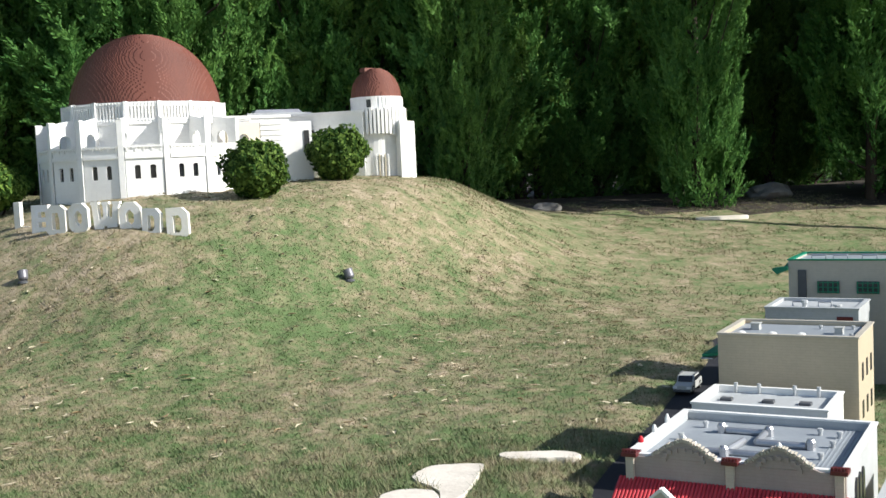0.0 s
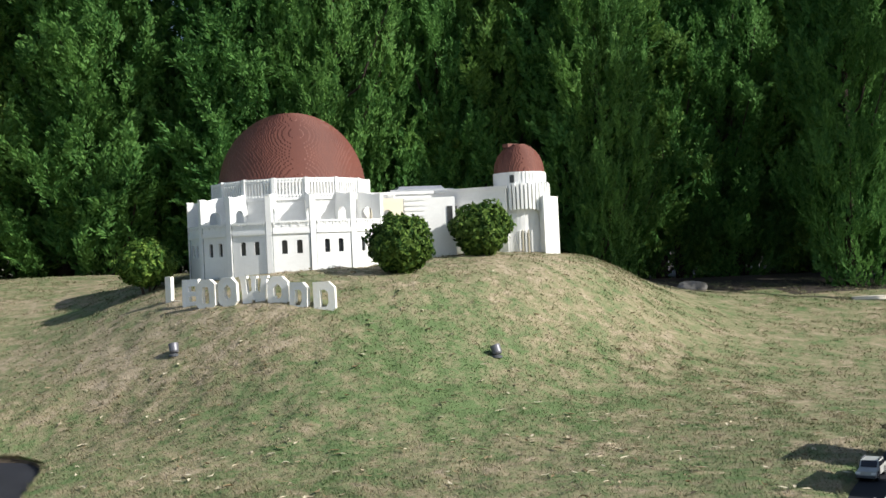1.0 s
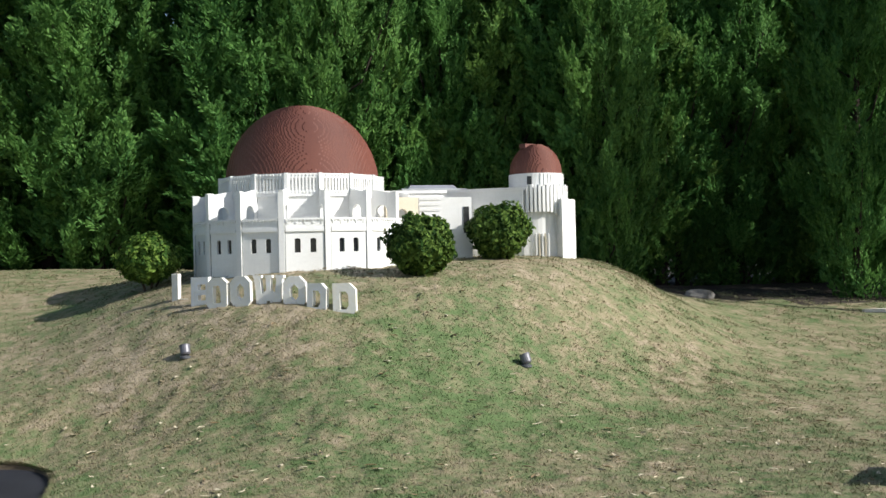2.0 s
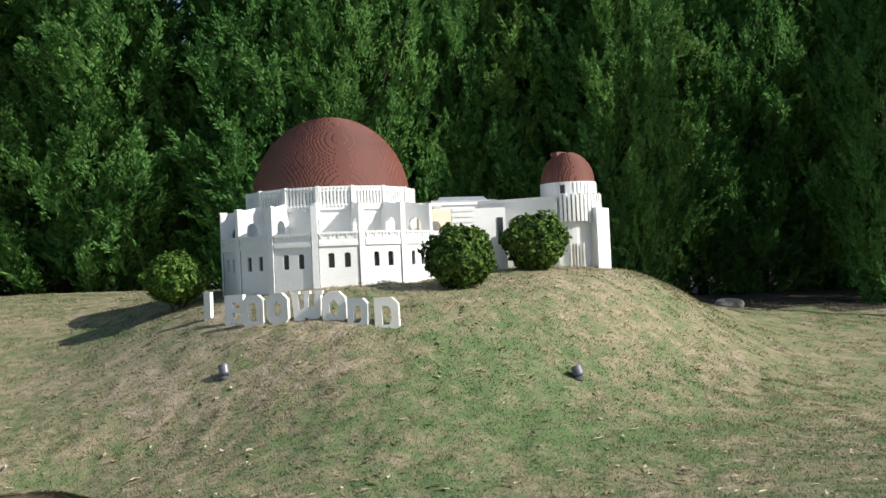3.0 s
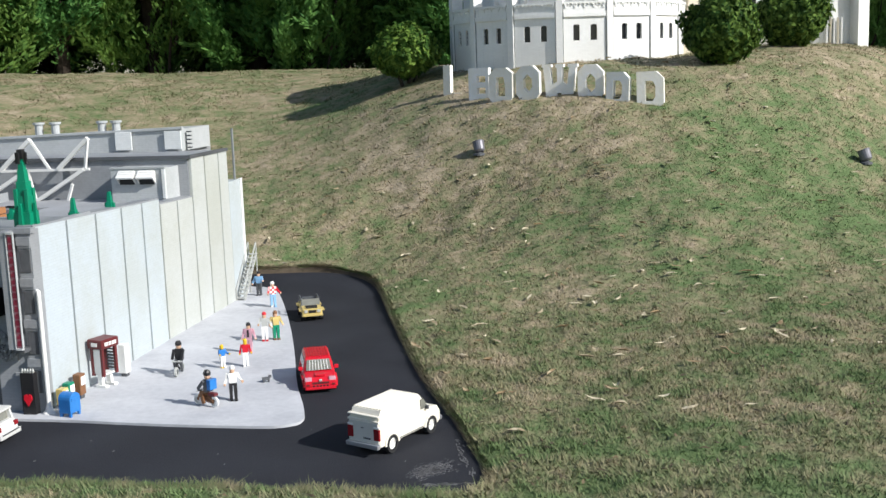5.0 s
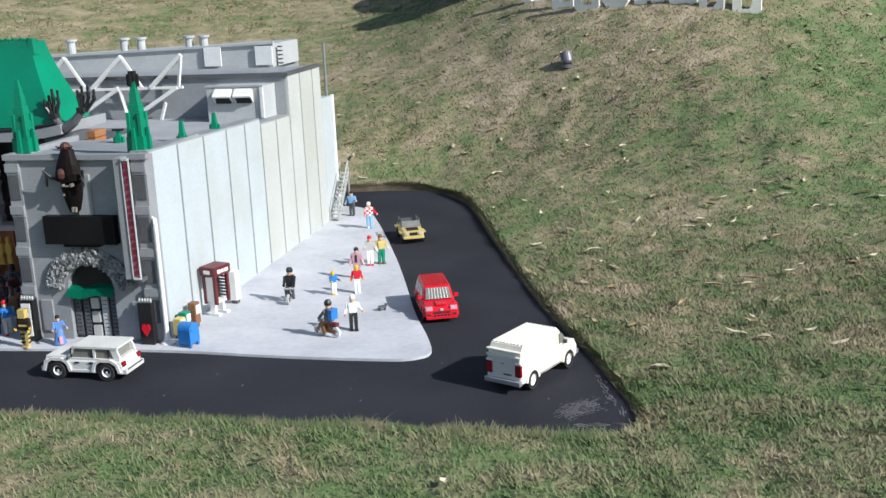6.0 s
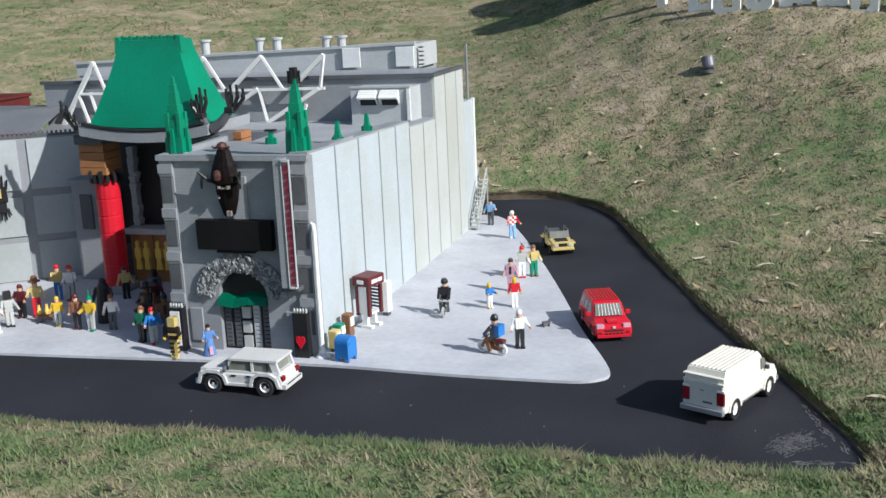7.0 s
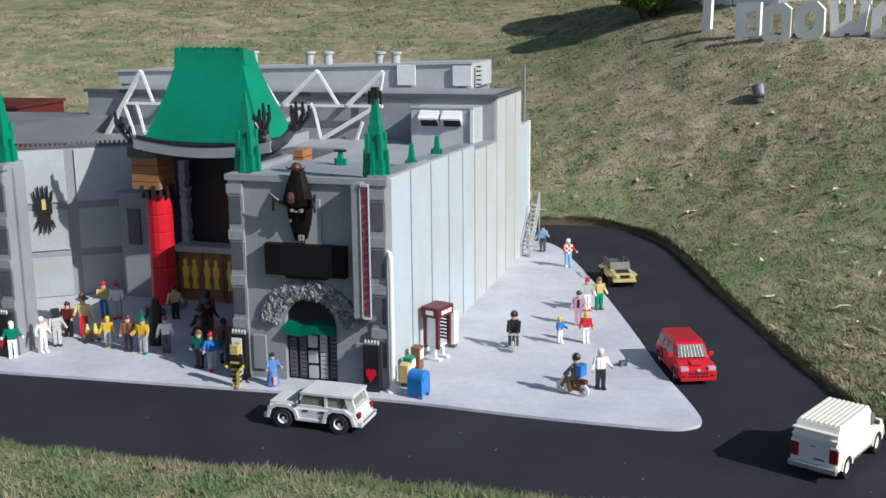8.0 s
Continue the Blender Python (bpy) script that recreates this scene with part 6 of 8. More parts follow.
def jeep(m):
    ob = thing("toy_jeep", "sand-yellow brick-built toy off-road car with open top", "toy car", m)
    L, hw = 0.098, 0.043
    bm = body_shell([(-L, 0.024), (L, 0.024), (L, 0.052), (0.030, 0.058), (0.026, 0.050), (-L, 0.052)], hw)
    body = part("body", bm, SAND, ob)
    bm = bmesh.new()
    for x, z in ((0.075, 0.056), (0.055, 0.058)):
        box(bm, x - 0.006, x + 0.006, -0.024, 0.024, z - 0.004, z + 0.002)
    part("bonnet_strip", bm, BLACK, body)
    bm = bmesh.new()
    loft(bm, [[(0.034, -hw + 0.004, 0.057), (0.034, hw - 0.004, 0.057), (0.022, hw - 0.006, 0.082), (0.022, -hw + 0.006, 0.082)], [(0.037, -hw + 0.004, 0.058), (0.037, hw - 0.004, 0.058), (0.025, hw - 0.006, 0.083), (0.025, -hw + 0.006, 0.083)]])
    part("windscreen", bm, CARGLASS, body)
    for s in (-1, 1):
        bm = bmesh.new()
        tube(bm, [(0.026, s * (hw - 0.004), 0.055), (0.020, s * (hw - 0.006), 0.086), (-0.055, s * (hw - 0.006), 0.086), (-0.066, s * (hw - 0.004), 0.052)], 0.003, 6)
        part("roll_bar", bm, DARKGREY, body)
        for x in (-0.060, 0.062):
            wheel(ob, x, s * (hw - 0.004), 0.021, 0.018, DARKGREY)
            part("mudguard", bbox(x - 0.026, x + 0.026, s * hw - 0.010, s * hw + 0.010, 0.043, 0.048, 0.001), SAND, body)
        lamp_block(body, "headlight", L + 0.001, s * 0.027, 0.044, 0.003, 0.007, 0.006, SILVER)
        lamp_block(body, "seat", -0.02, s * 0.020, 0.058, 0.010, 0.012, 0.014, BLACK)
    lamp_block(body, "grille", L + 0.001, 0, 0.043, 0.002, 0.016, 0.006, BLACK)
    lamp_block(body, "bumper", L + 0.006, 0, 0.028, 0.005, hw, 0.004, SAND)
    lamp_block(body, "spare_box", -L + 0.03, 0, 0.06, 0.022, 0.024, 0.012, DARKGREY)
    return ob


VANGREY = mat("van_door_grey", (0.60, 0.59, 0.55), (0.52, 0.51, 0.47), 0.42, 7, 80, 0.06)
WHITEVAN = mat("cream_white_plastic", (0.80, 0.76, 0.66), (0.72, 0.68, 0.58), 0.42, 7, 80, 0.06)
suv(pose(-1.742, 4.185, -0.002, 0, 0, 160))
van(pose(-0.518, 3.885, -0.002, 0, 0, 47) @ Matrix.Diagonal((0.95, 0.95, 1.01, 1)))
hatchback(pose(-0.712, 4.530, -0.002, 0, 0, -88))
jeep(pose(-0.705, 5.575, -0.002, 0, 0, -86))


# ---- toy figures ----
def figure(x, y, turn, legs, torso, head, cap, h=0.098, style="", wide=1.0):
    """A plain block doll: stepped legs, a tapered body, bent arms, a round head and hair."""
    bm = bmesh.new()
    k = h / 0.098
    rnd = random.Random(int(abs(x * 7919 + y * 104729)))
    step = rnd.uniform(-0.004, 0.004)
    for sx in (-1, 1):
        d = sx * step
        loft(bm, [[(sx * 0.0066 + q * w, d * (1 - f) + r * dep, z) for q, r in ((-1, -1), (1, -1), (1, 1), (-1, 1))] for z, w, dep, f in ((0.004, 0.0040, 0.0048, 0), (0.022, 0.0044, 0.0052, 0.5), (0.024, 0.0048, 0.0056, 0.5), (0.046, 0.0052, 0.0060, 1))], slot=0)
        box(bm, sx * 0.0066 - 0.0042, sx * 0.0066 + 0.0042, d - 0.011, d + 0.005, 0.0, 0.005, slot=rnd.choice((0, 3)))
    box(bm, -0.0115 * wide, 0.0115 * wide, -0.0066, 0.0066, 0.042, 0.050, slot=0)
    loft(bm, [[(q * w * wide, r * d, z) for q, r in ((-1, -1), (1, -1), (1, 1), (-1, 1))] for z, w, d in ((0.050, 0.0105, 0.0066), (0.056, 0.0108, 0.007), (0.072, 0.0132, 0.0078), (0.078, 0.0122, 0.007))], slot=1)
    for sx in (-1, 1):
        up = pose(sx * 0.0148 * wide, 0, 0.0765, rnd.uniform(-25, 15), sx * rnd.uniform(-24, -6), 0)
        fore = up @ pose(0, 0, -0.017, -rnd.uniform(10, 80), 0, sx * rnd.uniform(0, 35))
        box(bm, -0.0034, 0.0034, -0.0040, 0.0040, -0.019, 0.001, up, 1)
        box(bm, -0.0031, 0.0031, -0.0036, 0.0036, -0.014, 0.001, fore, 1)
        box(bm, -0.0030, 0.0030, -0.0032, 0.0032, -0.019, -0.014, fore, 2)
    if rnd.random() < 0.3 and not style:
        box(bm, -0.0035, 0.0035, -0.0084, -0.0066, 0.052, 0.075, slot=3)
    turned(bm, [(0.0040, 0.077), (0.0068, 0.080), (0.0072, 0.088), (0.0055, 0.0945)], 10, slot=2)
    turned(bm, [(0.0080, 0.0885), (0.0082, 0.094), (0.0050, 0.0985)], 9, 0, 0.0006, slot=3)
    box(bm, -0.0066, 0.0066, 0.0035, 0.0084, 0.080, 0.093, slot=3)
    if style == "stripes":
        for q in range(3):
            box(bm, -0.0126, 0.0126, -0.0086, 0.0086, 0.047 + 0.0105 * q, 0.052 + 0.0105 * q, slot=0 if q % 2 else 1)
            for sx in (-1, 1):
                box(bm, sx * 0.0066 - 0.0055, sx * 0.0066 + 0.0055, -0.0064, 0.0064, 0.012 + 0.011 * q, 0.0165 + 0.011 * q, slot=1)
        box(bm, -0.0105, 0.0105, -0.0095, 0.0095, 0.080, 0.102, slot=3)
    if style == "dress":
        turned(bm, [(0.023, 0.003), (0.018, 0.022), (0.0105, 0.052)], 12, slot=1)
        box(bm, -0.006, 0.006, -0.0235, -0.016, 0.006, 0.030, slot=0)
    if style == "hat":
        turned(bm, [(0.017, 0.0915), (0.018, 0.093), (0.010, 0.0965), (0.0085, 0.105), (0.005, 0.108)], 12, slot=3)
    if style == "spike":
        turned(bm, [(0.003, 0.097), (0.0015, 0.118)], 6, slot=3)
    if style == "cloak":
        turned(bm, [(0.020, 0.0), (0.018, 0.040), (0.015, 0.078), (0.009, 0.088)], 10, slot=1)
    if style == "check":
        for q in range(4):
            for w in range(3):
                if (q + w) % 2:
                    box(bm, -0.0135 + 0.009 * w, -0.0045 + 0.009 * w, -0.0086, 0.0086, 0.047 + 0.0078 * q, 0.0548 + 0.0078 * q, slot=3)
    bmesh.ops.scale(bm, vec=(k * 1.08, k * 1.08, k * 1.17), verts=bm.verts[:])
    ob = part("toy_figure", bm, [legs, torso, head, cap], None)
    ob.matrix_basis = pose(x, y, 0.0065, 0, 0, turn)
    return ob


DARKBROWN = mat("dark_brown_plastic", (0.035, 0.020, 0.012), (0.025, 0.015, 0.010), 0.45, 6, 80, 0.05)
BLUELIGHT = mat("mid_blue_plastic", (0.11, 0.24, 0.52), (0.09, 0.19, 0.44), 0.4, 6, 80, 0.05)
FIG = "toy figures on the model pavement"


def fig(x, y, turn, legs, torso, head, cap, say, h=0.098, wide=1.0, style=""):
    tagged(figure(x, y, turn, legs, torso, head, cap, h, style, wide), say, "toy figure", FIG)


fig(-0.987, 4.373, 10, BLACK, WHITE, SKIN, WHITE, "brick-built doll with white jacket and black trousers")
fig(-0.928, 6.078, -20, DARKGREY, SKYBLUE, SKIN, BLACK, "brick-built doll with pale blue coat, arms out")
fig(-0.862, 5.794, 15, SKYBLUE, RED, SKIN, WHITE, "brick-built doll with red and white checked top", 0.098, 1.0, "check")
fig(-0.893, 5.155, 0, WHITE, SILVER, SKIN, RED, "brick-built doll with grey coat and red cap")
fig(-0.850, 5.165, 20, GREEN, SAND, SKIN, BROWN, "brick-built doll with tan coat and green trousers")
fig(-0.950, 4.985, -15, PINK, PINK, SKIN, BLACK, "brick-built doll with pale pink dress and dark hair")
fig(-0.958, 4.79, 5, WHITE, RED, YELLOW, YELLOW, "small brick-built doll with red top and yellow hair", 0.085)
fig(-1.040, 4.79, 40, WHITE, BLUE, YELLOW, YELLOW, "small brick-built doll with blue top and yellow hair", 0.072)
fig(-1.992, 4.455, -20, SAND, DARKBROWN, YELLOW, SAND, "brick-built doll with brown and yellow stripes and tall yellow head", 0.100, 1.0, "stripes")
fig(-1.893, 4.460, 25, PINK, BLUELIGHT, SKIN, BLACK, "brick-built doll with flared blue dress and dark hair", 0.080, 1.0, "dress")
fig(-2.085, 4.60, 30, SILVER, BLUE, SKIN, RED, "brick-built doll with blue top and grey trousers")
fig(-2.125, 4.625, -30, BLACK, GREEN, SKIN, BROWN, "brick-built doll with green coat and brown hair")
fig(-2.71, 4.755, 10, WHITE, GREEN, WHITE, WHITE, "brick-built doll with green coat and white legs")


def rider(x, y, turn, legs, torso, cap, cycle, say, pack=None):
    """A block doll astride a toy two-wheeler: two things."""
    m = pose(x, y, 0.0065, 0, 0, turn)
    bk = thing("toy_bicycle" if cycle == BLACK else "toy_motorbike", "small dark toy bicycle standing on the model pavement" if cycle == BLACK else "small brown and white toy motorbike on the model pavement", "toy cycle", m)
    bm = bmesh.new()
    for a, b in (((0, -0.034, 0.017), (0, -0.018, 0.045)), ((0, 0.034, 0.017), (0, 0.006, 0.040)), ((0, -0.020, 0.042), (0, 0.018, 0.040)), ((0, -0.014, 0.036), (0, 0.004, 0.018)), ((0, 0.004, 0.018), (0, 0.034, 0.017))):
        rod(bm, a, b, 0.0035 if cycle == BLACK else 0.006, 6)
    part("cycle_body", bm, cycle, bk)
    if cycle != BLACK:
        part("saddle", bbox(-0.009, 0.009, 0.016, 0.044, 0.036, 0.047, 0.002), DARKRED, bk, "dark red saddle")
    bm = bmesh.new()
    rod(bm, (-0.018, -0.020, 0.050), (0.018, -0.020, 0.050), 0.0025)
    part("handlebar", bm, SILVER, bk)
    for yy in (-0.034, 0.034):
        bm = bmesh.new()
        rings = [[(d, yy + q * math.cos(math.tau * i / 14), 0.017 + q * math.sin(math.tau * i / 14)) for i in range(14)] for q, d in ((0.010, -0.004), (0.017, -0.003), (0.017, 0.003), (0.010, 0.004))]
        loft(bm, rings, cap=False)
        rod(bm, (0, yy - 0.011, 0.017), (0, yy + 0.011, 0.017), 0.002)
        rod(bm, (0, yy, 0.006), (0, yy, 0.028), 0.002)
        part("wheel", bm, SILVER if cycle == BLACK else WHITE, bk)
    bm = bmesh.new()
    for s in (-1, 1):
        bar(bm, (s * 0.008, 0.012, 0.050), (s * 0.012, -0.010, 0.040), 0.009, 0.010, 0)
        bar(bm, (s * 0.012, -0.010, 0.042), (s * 0.011, 0.000, 0.010), 0.008, 0.010, 0)
        bar(bm, (s * 0.017, 0.008, 0.080), (s * 0.017, -0.016, 0.054), 0.008, 0.008, 1)
    box(bm, -0.014, 0.014, 0.002, 0.020, 0.046, 0.084, slot=1, taper=0.001)
    if pack:
        box(bm, -0.015, 0.015, 0.020, 0.034, 0.054, 0.084, slot=4)
    turned(bm, [(0.005, 0.083), (0.009, 0.087), (0.0095, 0.097), (0.007, 0.102)], 8, 0, 0.010, slot=2)
    turned(bm, [(0.0115, 0.095), (0.012, 0.103), (0.007, 0.110)], 8, 0, 0.010, slot=3)
    ob = part("toy_figure", bm, [legs, torso, SKIN, cap, pack or torso], None)
    ob.matrix_basis = m @ Matrix.Diagonal((1.0, 1.0, 1.07, 1))
    tagged(ob, say, "toy figure", FIG)


rider(-1.188, 4.745, -12, DARKGREY, BLACK, BLACK, BLACK, "brick-built doll in black clothes riding a toy bicycle")
rider(-1.070, 4.335, 230, BROWN, DARKGREY, BLACK, BROWN, "brick-built doll with a blue rucksack riding a toy motorbike", BLUE)

# crowd in the forecourt
fig(-2.635, 4.80, 60, WHITE, WHITE, SKIN, WHITE, "brick-built doll in white clothes in the crowd")
fig(-2.612, 4.868, 30, SILVER, SILVER, SKIN, BLACK, "brick-built doll with grey striped clothes in the crowd", 0.098, 1.0, "stripes")
fig(-2.605, 4.968, -10, BLACK, DARKRED, SKIN, DARKRED, "brick-built doll with red top and cap in the crowd")
fig(-2.560, 4.985, 20, RED, SAND, SKIN, BROWN, "brick-built doll with wide brown hat and red skirt", 0.108, 1.0, "hat")
fig(-2.447, 4.845, 5, SILVER, YELLOW, SKIN, YELLOW, "brick-built doll with yellow top in the crowd", 0.085)
fig(-2.545, 5.18, 15, BLUE, SAND, SKIN, RED, "brick-built doll with yellowish top and blue trousers", 0.108)
fig(-2.497, 5.165, -5, SILVER, WHITE, SKIN, RED, "brick-built doll with white shirt and red cap", 0.108)
fig(-2.373, 4.80, 10, BLACK, BROWN, SKIN, DARKRED, "brick-built doll with brown jacket and red cap")
fig(-2.321, 4.772, -15, SILVER, YELLOW, SKIN, GREEN, "brick-built doll with yellow top and green hair", 0.098, 1.0, "spike")
fig(-2.254, 4.778, 20, DARKGREY, WHITE, SKIN, BROWN, "brick-built doll with white top and grey trousers")
fig(-2.300, 4.868, 0, BLACK, BLACK, BLACK, BLACK, "brick-built doll in a black cloak in the crowd", 0.125, 1.1, "cloak")
fig(-2.300, 5.15, 30, BLACK, SAND, SKIN, BLACK, "brick-built doll with tan top near the red column")
fig(-2.170, 5.03, -20, BLACK, DARKGREY, BLACK, BLACK, "brick-built doll in dark clothes in the shade", 0.11)
fig(-2.060, 4.672, 15, DARKGREY, BROWN, BROWN, BLACK, "brick-built doll with dark brown coat in the shade", 0.115, 1.15)
fig(-2.141, 4.741, 15, DARKGREY, BLACK, BROWN, BROWN, "brick-built doll with black jacket and brown hair in the shade")
fig(-2.156, 4.845, -25, BLACK, BLACK, BROWN, BLACK, "brick-built doll with black coat and wide hat in the shade", 0.104, 1.0, "hat")
fig(-2.150, 4.95, 45, BROWN, DARKRED, BROWN, BLACK, "brick-built doll with dark red coat in the shade")


def low_cart():
    ob = thing("toy_cart", "small gold and brown toy cart among the figures", "toy cart", pose(-2.505, 4.915, 0.0065, 0, 0, 15))
    part("cart_bed", bbox(-0.035, 0.035, -0.015, 0.015, 0.014, 0.024, 0.001), BROWN, ob)
    for x in (-0.024, 0.0, 0.024):
        bm = bmesh.new()
        turned(bm, [(0.006, 0.024), (0.008, 0.034), (0.004, 0.05), (0.005, 0.056)], 8, x, 0)
        part("urn", bm, GOLD, ob)
    for x in (-0.024, 0.024):
        bm = bmesh.new()
        rod(bm, (x, -0.017, 0.009), (x, 0.017, 0.009), 0.009, 10)
        part("wheel", bm, DARKGREY, ob)


low_cart()
bm = bmesh.new()
box(bm, -0.012, 0.012, -0.006, 0.006, 0.008, 0.016)
box(bm, 0.010, 0.018, -0.004, 0.004, 0.014, 0.022)
for sx in (-0.009, 0.009):
    box(bm, sx - 0.002, sx + 0.002, -0.005, 0.005, 0.0, 0.008)
solo("toy_dog", bm, DARKGREY, "tiny dark grey toy dog standing on the pavement", "toy animal", pose(-0.886, 4.561, 0.0065, 0, 0, 20))


# ---- street furniture beside the side wall ----
def mailbox(m):
    ob = thing("toy_mailbox", "blue rounded toy mailbox standing on the model pavement", "toy mailbox", m)
    bm = bmesh.new()
    prof = [(-0.024, 0.012), (0.024, 0.012), (0.024, 0.055)] + [(0.024 * math.cos(math.pi * k / 8), 0.055 + 0.020 * math.sin(math.pi * k / 8)) for k in range(1, 8)] + [(-0.024, 0.055)]
    plate(bm, prof, -0.022, 0.022)
    part("box_body", bm, BLUE, ob)
    for sx in (-0.019, 0.019):
        for sy in (-0.017, 0.017):
            part("foot", bbox(sx - 0.004, sx + 0.004, sy - 0.004, sy + 0.004, 0, 0.014, 0), BLUE, ob)
    part("flap", bbox(-0.018, 0.018, -0.0245, -0.021, 0.050, 0.060, 0.001), BLUE, ob)


def news_stand(m, material, say, h=0.06):
    ob = thing("toy_news_stand", say, "toy news stand", m)
    part("cabinet", bbox(-0.015, 0.015, -0.014, 0.014, 0.012, h, 0.002), material, ob)
    part("window", bbox(-0.011, 0.011, -0.0165, -0.0135, h * 0.55, h * 0.9, 0.001), WHITE, ob)
    part("stand", bbox(-0.010, 0.010, -0.010, 0.010, 0, 0.013, 0), DARKGREY, ob)


def phone_booth(m):
    ob = thing("toy_phone_booth", "dark red and white toy telephone booth against the panelled wall", "toy phone booth", m)
    for sx in (-0.034, 0.034):
        for sy in (-0.024, 0.024):
            part("post", bbox(sx - 0.006, sx + 0.006, sy - 0.006, sy + 0.006, 0.044, 0.15, 0.001), DARKRED, ob)
    part("roof", bbox(-0.046, 0.046, -0.036, 0.036, 0.15, 0.185, 0.003), DARKRED, ob)
    bm = bmesh.new()
    for x0, x1 in ((-0.030, -0.012), (-0.008, 0.004), (0.008, 0.030)):
        box(bm, x0, x1, -0.0375, -0.0355, 0.161, 0.174)
    part("sign_bar", bm, WHITE, ob)
    part("sign_bar", bbox(-0.0475, -0.0455, -0.014, 0.014, 0.160, 0.174, 0), WHITE, ob)
    part("shelf", bbox(-0.030, 0.030, -0.020, 0.020, 0.045, 0.052, 0.001), WHITE, ob)
    part("side_glass", bbox(-0.036, -0.032, -0.018, 0.018, 0.052, 0.145, 0), WHITE, ob)
    bm = bmesh.new()
    for k in range(7):
        box(bm, 0.030, 0.036, -0.020, 0.020, 0.060 + 0.012 * k, 0.066 + 0.012 * k)
    part("louvre", bm, DARKGREY, ob)
    for sx in (-0.026, 0.020):
        bm = bmesh.new()
        box(bm, sx - 0.007, sx + 0.007, -0.012, 0.012, 0.0, 0.048, taper=0.002)
        box(bm, sx - 0.010, sx + 0.010, -0.030, 0.016, 0.0, 0.009)
        part("pedestal", bm, WHITE, ob)


mailbox(pose(-1.487, 4.347, 0.0065, 0, 0, 60))
news_stand(pose(-1.522, 4.428, 0.0065, 0, 0, 65), SAND, "cream-yellow toy news stand beside the mailbox", 0.066)
news_stand(pose(-1.512, 4.478, 0.0065, 0, 0, 65), GREEN, "green toy news stand beside the mailbox", 0.070)
news_stand(pose(-1.488, 4.535, 0.0065, 0, 0, 65), BROWN, "brown toy news stand beside the phone booth", 0.082)
phone_booth(pose(-1.425, 4.668, 0.0065, 0, 0, 55) @ Matrix.Scale(0.9, 4))
news_stand(pose(-1.375, 4.775, 0.0065, 0, 0, 65), WHITE, "white toy vending cabinet beside the phone booth", 0.115)


# ---- lawn fittings, stones and hose ----
def spot(x, y, turn):
    z = float(turf(np.array(x), np.array(y)))
    ob = thing("garden_spotlight", "small grey metal garden spotlight set in the turf", "garden light", pose(x, y, z - 0.005, 0, 0, turn), "garden spotlights")
    bm = bmesh.new()
    turned(bm, [(0.038, 0.0), (0.036, 0.012), (0.016, 0.018), (0.012, 0.03)], 14)
    part("base", bm, DARKGREY, ob)
    bm = bmesh.new()
    turned(bm, [(0.024, -0.03), (0.032, -0.02), (0.034, 0.025), (0.036, 0.035), (0.031, 0.036), (0.028, 0.022)], 16)
    bmesh.ops.transform(bm, matrix=pose(0, 0.004, 0.048, -24, 0, 0), verts=bm.verts[:])
    hd = part("lamp_head", bm, SPOTGREY, ob)
    bm = bmesh.new()
    turned(bm, [(0.029, 0.020), (0.029, 0.026)], 14)
    bmesh.ops.transform(bm, matrix=pose(0, 0.004, 0.048, -24, 0, 0), verts=bm.verts[:])
    part("lens", bm, DARKGLASS, hd)


SPOTGREY = mat("spotlight_grey", (0.17, 0.17, 0.19), (0.12, 0.12, 0.135), 0.45, 9, 90, 0.2, metal=0.3)
spot(0.372, 7.30, 10)
spot(2.478, 6.69, 30)

bm = bmesh.new()
hp = [(-2.6, 3.05), (-2.2, 3.2), (-1.95, 3.245), (-1.80, 3.248), (-1.672, 3.232), (-1.58, 3.195), (-1.467, 3.12), (-1.40, 3.06), (-1.32, 2.94), (-1.22, 2.72), (-1.1, 2.3)]
for _ in range(3):
    hp = [hp[0]] + [q for (x0, y0), (x1, y1) in zip(hp, hp[1:]) for q in ((0.75 * x0 + 0.25 * x1, 0.75 * y0 + 0.25 * y1), (0.25 * x0 + 0.75 * x1, 0.25 * y0 + 0.75 * y1))] + [hp[-1]]
tube(bm, [(x, y - 0.02, 0.038) for x, y in hp], 0.0112, 12)
for p in bm.faces:
    p.smooth = True
solo("garden_hose", bm, HOSE, "thick black garden hose lying on the grass", "hose")


def flag(poly, z, t, say, material=None, name="stone_slab"):
    """A flat slab with a broken outline."""
    bm = bmesh.new()
    pts = [(x + 0.006 * noise.noise((x * 31, y * 31, 0)), y + 0.006 * noise.noise((x * 31, y * 31, 7))) for x, y in smooth_poly(poly, 2)]
    loft(bm, [[(x, y, z - t) for x, y in pts], [(x, y, z - 0.006) for x, y in pts],
              [(x * 0.985 + 0.015 * poly[0][0], y * 0.985 + 0.015 * poly[0][1], z) for x, y in pts]])
    solo(name, bm, material or STONE, say, "stone")


